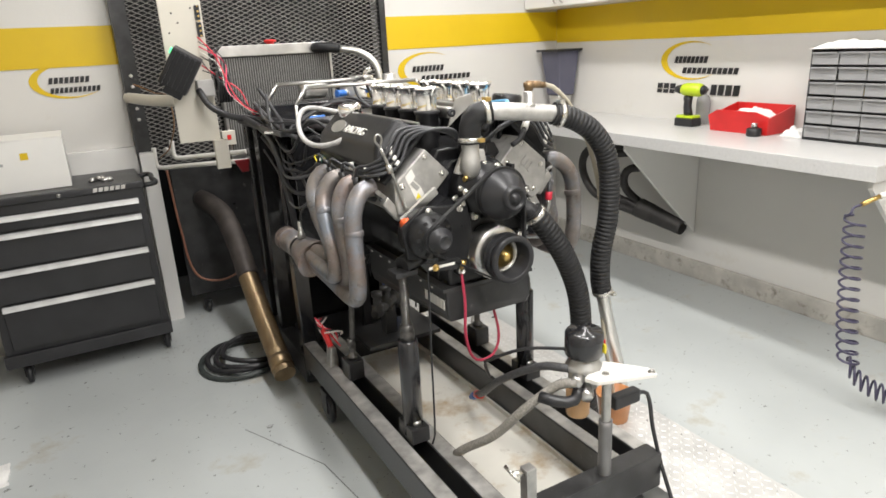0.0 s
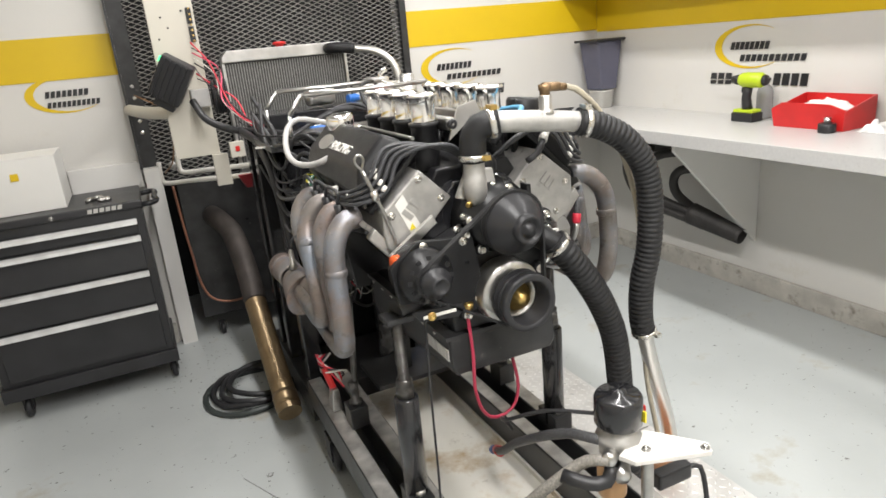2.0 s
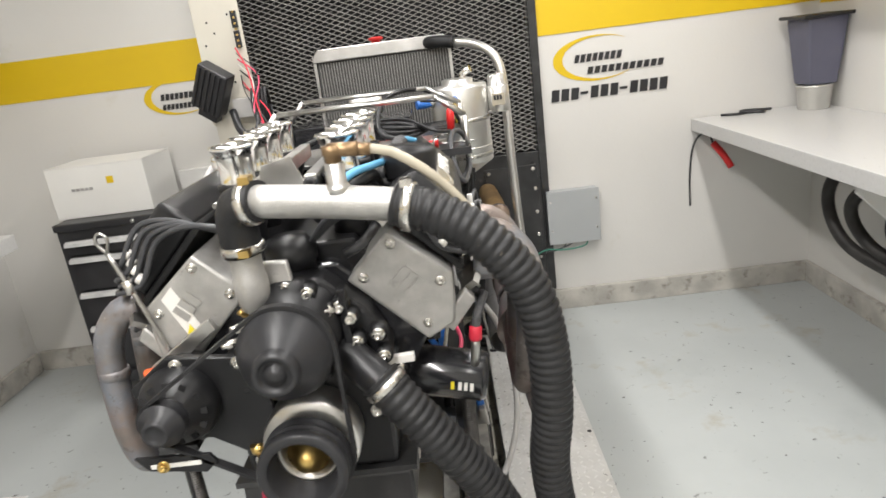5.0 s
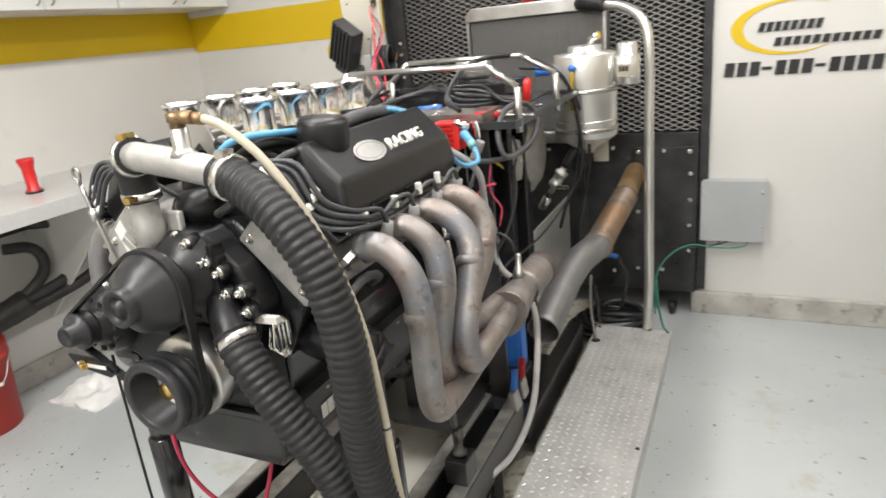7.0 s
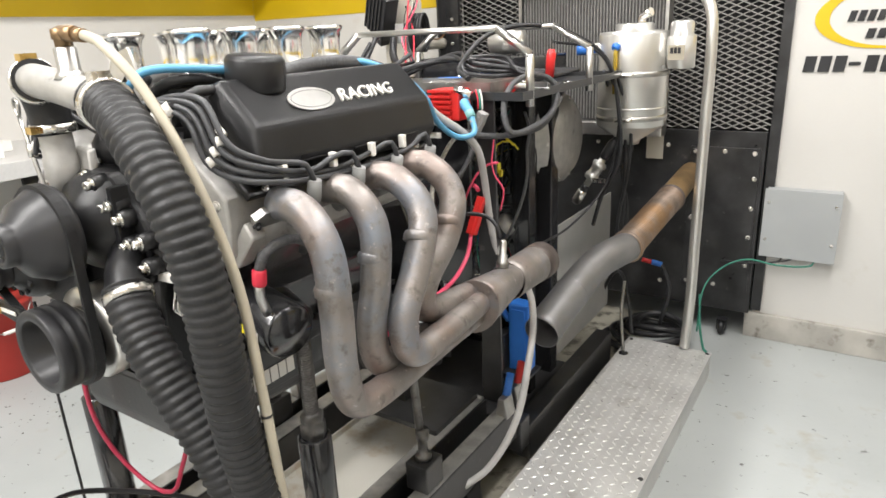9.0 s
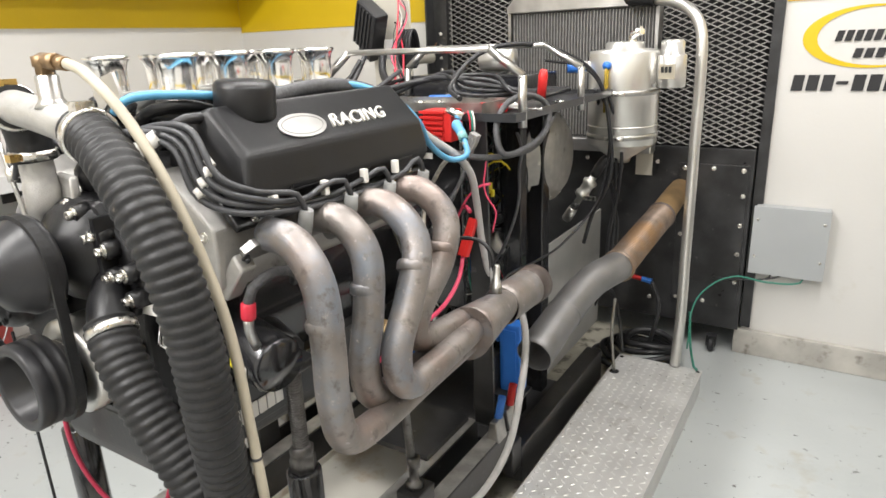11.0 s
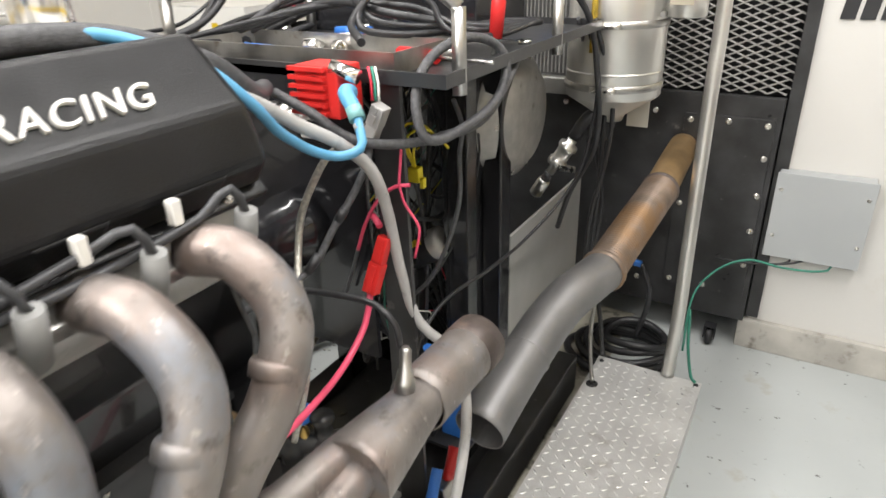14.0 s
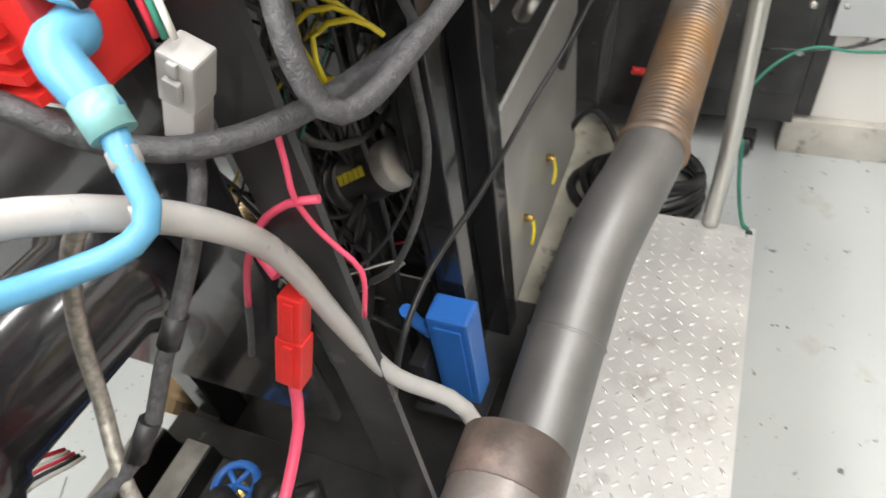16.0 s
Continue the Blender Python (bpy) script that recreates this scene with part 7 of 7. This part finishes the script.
drill = thing("cordless_drill", (1.92, 0.86, 0.922), "lime green cordless drill standing on its battery", "drill")
part("battery", box(1.885, 1.96, 0.8, 0.92, 0.9225, 0.965, bev=0.006), DKGREY, drill, "dark grey battery")
part("battery_top", box(1.89, 1.955, 0.805, 0.915, 0.965, 0.98, bev=0.005), LIME, drill)
part("handle", pipe([(1.92, 0.855, 0.975), (1.92, 0.865, 1.03), (1.92, 0.855, 1.085)], (0.024, 0.02), seg=14), DKGREY, drill, "dark grip")
part("motor_housing", turned((1.92, 0.77, 1.115), (0, 1, 0), [(0.0, 0), (0.028, 0.004), (0.035, 0.02), (0.035, 0.105), (0.03, 0.125), (0.026, 0.13)], 20), LIME, drill, "lime green motor housing")
part("chuck", turned((1.92, 0.9, 1.115), (0, 1, 0), [(0.024, 0), (0.024, 0.02), (0.018, 0.045), (0.006, 0.05), (0.004, 0.05)], 16), DKGREY, drill)
part("bit", pipe([(1.92, 0.945, 1.115), (1.92, 1.08, 1.115)], 0.003, seg=6), STEEL, drill)
part("trigger", box(1.91, 1.93, 0.87, 0.888, 1.055, 1.08, bev=0.003), DKGREY, drill)
part("back_cap", turned((1.92, 0.77, 1.115), (0, -1, 0), [(0.026, 0), (0.022, 0.012), (0.0, 0.014)], 16), DKGREY, drill)
btl = thing("spray_bottle", (2.04, 0.86, 0.922), "clear plastic bottle on the counter", "bottle")
part("shell", turned((2.04, 0.86, 0.9225), (0, 0, 1), [(0.0, 0), (0.034, 0), (0.037, 0.006), (0.037, 0.12), (0.03, 0.145), (0.014, 0.16), (0.013, 0.175), (0.0, 0.175)], 20), DRAWERCLR, btl)
part("cap", turned((2.04, 0.86, 1.0975), (0, 0, 1), [(0.015, 0), (0.015, 0.02), (0.0, 0.021)], 14), PVC, btl)
rbx = thing("red_parts_tray", (1.95, 0.5, 0.922), "open red plastic tray heaped with white cloth", "tray")
part("front", slab([(1.86, 0.66, 0.923), (1.86, 0.34, 0.923), (1.85, 0.33, 1.01), (1.85, 0.40, 1.03), (1.85, 0.62, 1.03), (1.85, 0.67, 1.0)], (0.006, 0, 0)), RED, rbx)
part("back", box(2.06, 2.066, 0.34, 0.66, 0.923, 1.05), RED, rbx)
part("side", slab([(1.866, 0.655, 0.923), (2.06, 0.655, 0.923), (2.06, 0.655, 1.05), (1.856, 0.66, 1.0)], (0, 0.006, 0)), RED, rbx)
part("side", slab([(1.866, 0.34, 0.923), (2.06, 0.34, 0.923), (2.06, 0.34, 1.05), (1.856, 0.335, 1.0)], (0, 0.006, 0)), RED, rbx)
part("bottom", box(1.866, 2.06, 0.346, 0.655, 0.923, 0.928), RED, rbx)


def rumple(cx, cy, cz, rx, ry, h, seed, nx=22):
    """A crumpled cloth heap as a sheet with depth."""
    bm = bmesh.new()
    grid = []
    for i in range(nx):
        row = []
        for j in range(nx):
            u, v = i / (nx - 1) * 2 - 1, j / (nx - 1) * 2 - 1
            d = max(0.0, 1 - (u * u + v * v) * 0.75)
            n = noise.noise((u * 2.3 + seed, v * 2.3, seed)) * 0.5 + noise.noise((u * 6 + seed, v * 6, seed)) * 0.22
            row.append(bm.verts.new((cx + u * rx * (1 + 0.2 * n), cy + v * ry * (1 - 0.2 * n), cz + max(0.002, h * (d * (0.6 + n) + 0.02)))))
        grid.append(row)
    for i in range(nx - 1):
        for j in range(nx - 1):
            f = bm.faces.new((grid[i][j], grid[i + 1][j], grid[i + 1][j + 1], grid[i][j + 1]))
            f.smooth = True
    edge = [grid[i][0] for i in range(nx)] + [grid[nx - 1][j] for j in range(1, nx)] + [grid[i][nx - 1] for i in range(nx - 2, -1, -1)] + [grid[0][j] for j in range(nx - 2, 0, -1)]
    low = [bm.verts.new((v.co.x, v.co.y, cz)) for v in edge]
    for i in range(len(edge)):
        k = (i + 1) % len(edge)
        bm.faces.new((edge[i], edge[k], low[k], low[i]))
    bm.faces.new(low)
    return bm


solid("white_cloth", rumple(1.96, 0.49, 0.99, 0.09, 0.12, 0.07, 3), CLOTH, "crumpled white cloth in the red tray", "cloth", "cloths")
solid("white_cloth", rumple(1.93, 0.24, 0.923, 0.05, 0.06, 0.06, 8), CLOTH, "crumpled white cloth on the counter", "cloth", "cloths")
# a loose black cap; stopper is only a substitute word for it
cp = thing("bottle_stopper", (1.82, 0.40, 0.922), "black plastic cap with a steel post", "stopper")
part("base", turned((1.82, 0.38, 0.9225), (0, 0, 1), [(0.0, 0), (0.032, 0), (0.034, 0.004), (0.034, 0.035), (0.03, 0.038), (0.014, 0.04)], 20), DKGREY, cp)
part("post", turned((1.82, 0.38, 0.961), (0, 0, 1), [(0.014, 0), (0.014, 0.022), (0.0, 0.024)], 14), ALU, cp)
od = thing("small_parts_organizer", (1.98, -0.05, 0.922), "black small-parts cabinet with clear plastic drawers", "drawer cabinet")
oy1, oy0, ox = 0.17, -0.33, 1.87
part("back", box(2.06, 2.065, oy0, oy1, 0.923, 1.315), DKGREY, od)
for a in ((ox, 2.06, oy1 - 0.006, oy1, 0.923, 1.315), (ox, 2.06, oy0, oy0 + 0.006, 0.923, 1.315), (ox, 2.06, oy0 + 0.006, oy1 - 0.006, 1.309, 1.315), (ox, 2.06, oy0 + 0.006, oy1 - 0.006, 0.923, 0.931)):
    part("shell", box(*a), DKGREY, od)
random.seed(5)
for r in range(6):
    part("shelf", box(ox + 0.008, 2.06, oy0 + 0.006, oy1 - 0.006, 0.93 + r * 0.063, 0.933 + r * 0.063), DKGREY, od)
    for c in range(4):
        y1 = oy1 - 0.010 - c * 0.1205
        z0 = 0.936 + r * 0.063
        off = random.uniform(0, 0.012)
        d = part("drawer", box(ox - off, ox - off + 0.003, y1 - 0.115, y1, z0, z0 + 0.053, bev=0.001), DRAWERCLR, od, "clear plastic drawer front")
        part("lip", box(ox - off - 0.012, ox - off, y1 - 0.112, y1 - 0.003, z0 + 0.046, z0 + 0.052), DRAWERCLR, d)
        part("contents", box(ox + 0.02, ox + 0.12, y1 - 0.105, y1 - 0.01, z0, z0 + random.uniform(0.015, 0.035), bev=0.004), random.choice((GREYPL, GOLD, DKGREY, STEEL, GREYPL, RED if (r, c) == (4, 0) else STEEL)), d)
solid("shop_rag", rumple(1.93, 0.02, 1.317, 0.08, 0.16, 0.045, 5), CLOTH, "crumpled white rag on the parts cabinet", "cloth", "cloths")


def spare_header(at, s, label):
    ob = thing("spare_header", at, label, "exhaust header", "spare headers")
    SOOT = bpy.data.materials.get("sooty_pipe") or mat("sooty_pipe", (0.05, 0.047, 0.045), 0.55, 0.4, var=0.3, scale=14, bump=0.3)
    o = Vector(at)
    P = lambda *q: [o + Vector((s * x, y, z)) for x, y, z in q]
    part("tube", pipe(P((0.05, 0.62, 0.40), (-0.05, 0.68, 0.40), (-0.08, 0.70, 0.28), (-0.06, 0.60, 0.13), (0.0, 0.38, 0.06), (0.04, 0.2, 0.03)), 0.025, seg=14), SOOT, ob)
    part("tube", pipe(P((0.05, 0.42, 0.40), (-0.04, 0.50, 0.38), (-0.07, 0.56, 0.28), (-0.03, 0.50, 0.15), (0.02, 0.34, 0.09), (0.05, 0.2, 0.06)), 0.025, seg=14), SOOT, ob)
    part("tube", pipe(P((0.08, 0.30, 0.32), (0.0, 0.38, 0.30), (0.0, 0.40, 0.2), (0.04, 0.32, 0.11), (0.06, 0.2, 0.07)), 0.025, seg=14), SOOT, ob)
    part("collector", pipe(P((0.03, 0.30, 0.075), (0.05, 0.18, 0.045), (0.075, 0.0, 0.0)), (0.062, 0.042), seg=20, hollow=0.06), SOOT, ob)
    part("flange", box(-0.006, 0.006, -0.2, 0.2, -0.03, 0.03, m=Matrix.Translation(o + Vector((s * 0.09, 0.45, 0.40)))), SOOT, ob)
    return ob


spare_header((1.91, 0.90, 0.315), 1, "sooty spare exhaust header leaning under the counter")
spare_header((-1.93, 0.45, 0.35), -1, "sooty spare exhaust header leaning under the counter")
rh = thing("red_handle_tool", (1.6, 2.1, 0.69), "red-handled tool hung below the counter with a black cord", "tool")
part("grip", pipe([(1.56, 2.12, 0.80), (1.60, 2.09, 0.74), (1.63, 2.07, 0.68)], 0.016, seg=12), RED, rh)
part("cord", pipe([(1.56, 2.12, 0.80), (1.54, 2.15, 0.85), (1.49, 2.17, 0.80), (1.47, 2.18, 0.65), (1.47, 2.18, 0.48)], 0.005, seg=6), CABLE, rh)
# coiled air hose
ah = thing("coiled_air_hose", (1.43, -0.36, 0.2), "dark purple coiled air hose hanging from a brass fitting", "air hose")
pts = []
cpath = spline([(1.425, -0.345, 0.74), (1.42, -0.36, 0.5), (1.405, -0.39, 0.28), (1.40, -0.43, 0.15), (1.44, -0.52, 0.09), (1.56, -0.68, 0.06)], 0.004)
turns = 0.0
for i, c in enumerate(cpath):
    s = i / len(cpath)
    turns += (14 + 40 * max(0, s - 0.55)) / len(cpath) * 1.6
    a = turns * math.tau
    pts.append(c + Vector((0.034 * math.cos(a), 0.034 * math.sin(a), 0)) if s < 0.62 else c + Vector((0.026 * math.cos(a), 0.015 * math.cos(a), 0.034 * math.sin(a))))
part("coil", tube(bmesh.new(), spline(pts[::1], 0.012), 0.0048, seg=6, raw=True), PURPLE, ah)
part("brass_fitting", pipe([(1.44, -0.352, 0.785), (1.49, -0.385, 0.815)], 0.009, seg=8), GOLD, ah)
part("nozzle", pipe([(1.49, -0.385, 0.815), (1.60, -0.45, 0.84)], 0.012, seg=10), PVC, ah)
part("tail", pipe([(1.44, -0.352, 0.785), (1.415, -0.34, 0.775), (1.40, -0.34, 0.755), (1.42, -0.31, 0.74)], 0.0048, seg=6, step=0.006), PURPLE, ah)

# ---- left side ----
rt = thing("red_flashlight", (-1.72, 0.78, 0.922), "red and black inspection lamp standing on the counter", "lamp")
part("body", turned((-1.72, 0.78, 0.923), (0, 0, 1), [(0.0, 0), (0.03, 0), (0.03, 0.012), (0.022, 0.02), (0.024, 0.10), (0.032, 0.13), (0.03, 0.14), (0.0, 0.14)], 18), RED, rt)
part("foot", turned((-1.72, 0.78, 0.922), (0, 0, 1), [(0.033, 0), (0.033, 0.01)], 18), DKGREY, rt)
for i, (x, y, w, h) in enumerate(((-1.70, 0.30, 0.09, 0.06), (-1.62, 0.44, 0.06, 0.05), (-1.78, 0.55, 0.05, 0.04))):
    sb = thing("small_box", (x, y, 0.922), "small white cardboard parts box on the counter", "box", "small boxes")
    part("body", box(x - w / 2, x + w / 2, y - w * 0.7, y + w * 0.7, 0.923, 0.923 + h, bev=0.002), CARTON, sb)
    part("flap", box(x - w / 2, x + w / 2, y - w * 0.7, y - w * 0.68, 0.923 + h, 0.923 + h + 0.03), CARTON, sb)
wb = thing("red_bucket", (-1.92, 0.42, 0.0), "red plastic bucket with a wire handle on the floor", "bucket")
part("shell", turned((-1.92, 0.42, 0.001), (0, 0, 1), [(0.0, 0), (0.125, 0), (0.13, 0.004), (0.148, 0.30), (0.156, 0.302), (0.156, 0.32), (0.15, 0.325), (0.152, 0.335), (0.156, 0.338), (0.156, 0.365), (0.148, 0.37), (0.14, 0.365), (0.12, 0.02), (0.0, 0.02)], 36), REDBUCKET, wb)
part("bail", pipe([(-1.80, 0.32, 0.30), (-1.76, 0.37, 0.22), (-1.76, 0.45, 0.22), (-1.795, 0.52, 0.30)], 0.003, seg=6), STEEL, wb, "wire handle")
part("grip", pipe([(-1.758, 0.38, 0.218), (-1.758, 0.45, 0.218)], 0.008, seg=8), PVC, wb)
solid("shop_rag", rumple(-1.70, 0.78, 0.0, 0.16, 0.14, 0.09, 12), CLOTH, "grey-white rags heaped on the floor by the wall", "cloth", "cloths")
solid("shop_rag", rumple(-1.55, 0.95, 0.0, 0.10, 0.08, 0.04, 21), CLOTH, "grey-white rags heaped on the floor by the wall", "cloth", "cloths")
cable("hanging_wire", [(-0.22, -0.1, 0.84), (-0.225, -0.1, 0.6), (-0.23, -0.1, 0.3), (-0.24, -0.1, 0.27)], 0.003, CABLE, "thin wire hanging from the alternator", seg=6)

# ---- tread pattern on the step ----
bm = bmesh.new()
n = 0
for i in range(0, 116):
    for j in range(0, 11):
        x, y = 0.358 + j * 0.0283, -1.23 + i * 0.0256
        a = radians(45 if (i + j) % 2 else -45)
        u, v = Vector((math.cos(a), math.sin(a), 0)), Vector((-math.sin(a), math.cos(a), 0))
        c = Vector((x, y, 0.097))
        if abs(y - 0.12) < 0.012 or y > 1.72 or (abs(x - 0.37) < 0.02 and abs(y - 1.587) < 0.03):
            continue
        lo = [bm.verts.new(c + u * p + v * q) for p, q in ((-0.011, 0), (-0.0045, -0.0026), (0.0045, -0.0026), (0.011, 0), (0.0045, 0.0026), (-0.0045, 0.0026))]
        hi = [bm.verts.new(c + u * p + Vector((0, 0, 0.002))) for p in (-0.006, 0.006)]
        for q in ((lo[0], lo[1], hi[0]), (lo[1], lo[2], hi[1], hi[0]), (lo[2], lo[3], hi[1]), (lo[3], lo[4], hi[1]), (lo[4], lo[5], hi[0], hi[1]), (lo[5], lo[0], hi[0])):
            f = bm.faces.new(q)
            f.smooth = True
tagged(part("tread_pattern", bm, mat("lug_aluminium", (0.68, 0.675, 0.66), 0.3, 0.55, var=0.08, scale=20), step, "raised bright tread lugs"), kind="stuff")

# ---- grime on the floor ----
GRIME = mat("dark_grime", (0.13, 0.125, 0.115), 0.7, var=0.3, scale=20)
random.seed(21)
bm = bmesh.new()
def fleck(b, x, y, r):
    n = random.randint(5, 8)
    k = random.random() * 6.3
    v = [b.verts.new((x + r * random.uniform(0.35, 1) * math.cos(k + i * math.tau / n) * 1.6, y + r * random.uniform(0.35, 1) * math.sin(k + i * math.tau / n), 0.0008)) for i in range(n)]
    b.faces.new(v)
for cx, cy, sx, sy, n, r in ((-0.62, 1.75, 0.16, 0.22, 130, 0.008), (-0.5, 1.0, 0.15, 0.3, 70, 0.006), (-0.45, 0.2, 0.25, 0.5, 90, 0.005), (1.3, 1.0, 0.5, 0.7, 60, 0.005), (0.72, 0.5, 0.05, 0.8, 90, 0.006), (-1.5, 0.1, 0.2, 0.3, 120, 0.009), (1.4, 0.2, 0.4, 0.8, 40, 0.005), (-1.0, 0.3, 0.5, 0.7, 40, 0.004)):
    for _ in range(n):
        fleck(bm, random.gauss(cx, sx), random.gauss(cy, sy), r * random.uniform(0.12, 0.75))
tagged(new("floor_grime", mesh_of("floor_grime", bm, GRIME)), "dark oil specks scattered on the floor", kind="stuff")
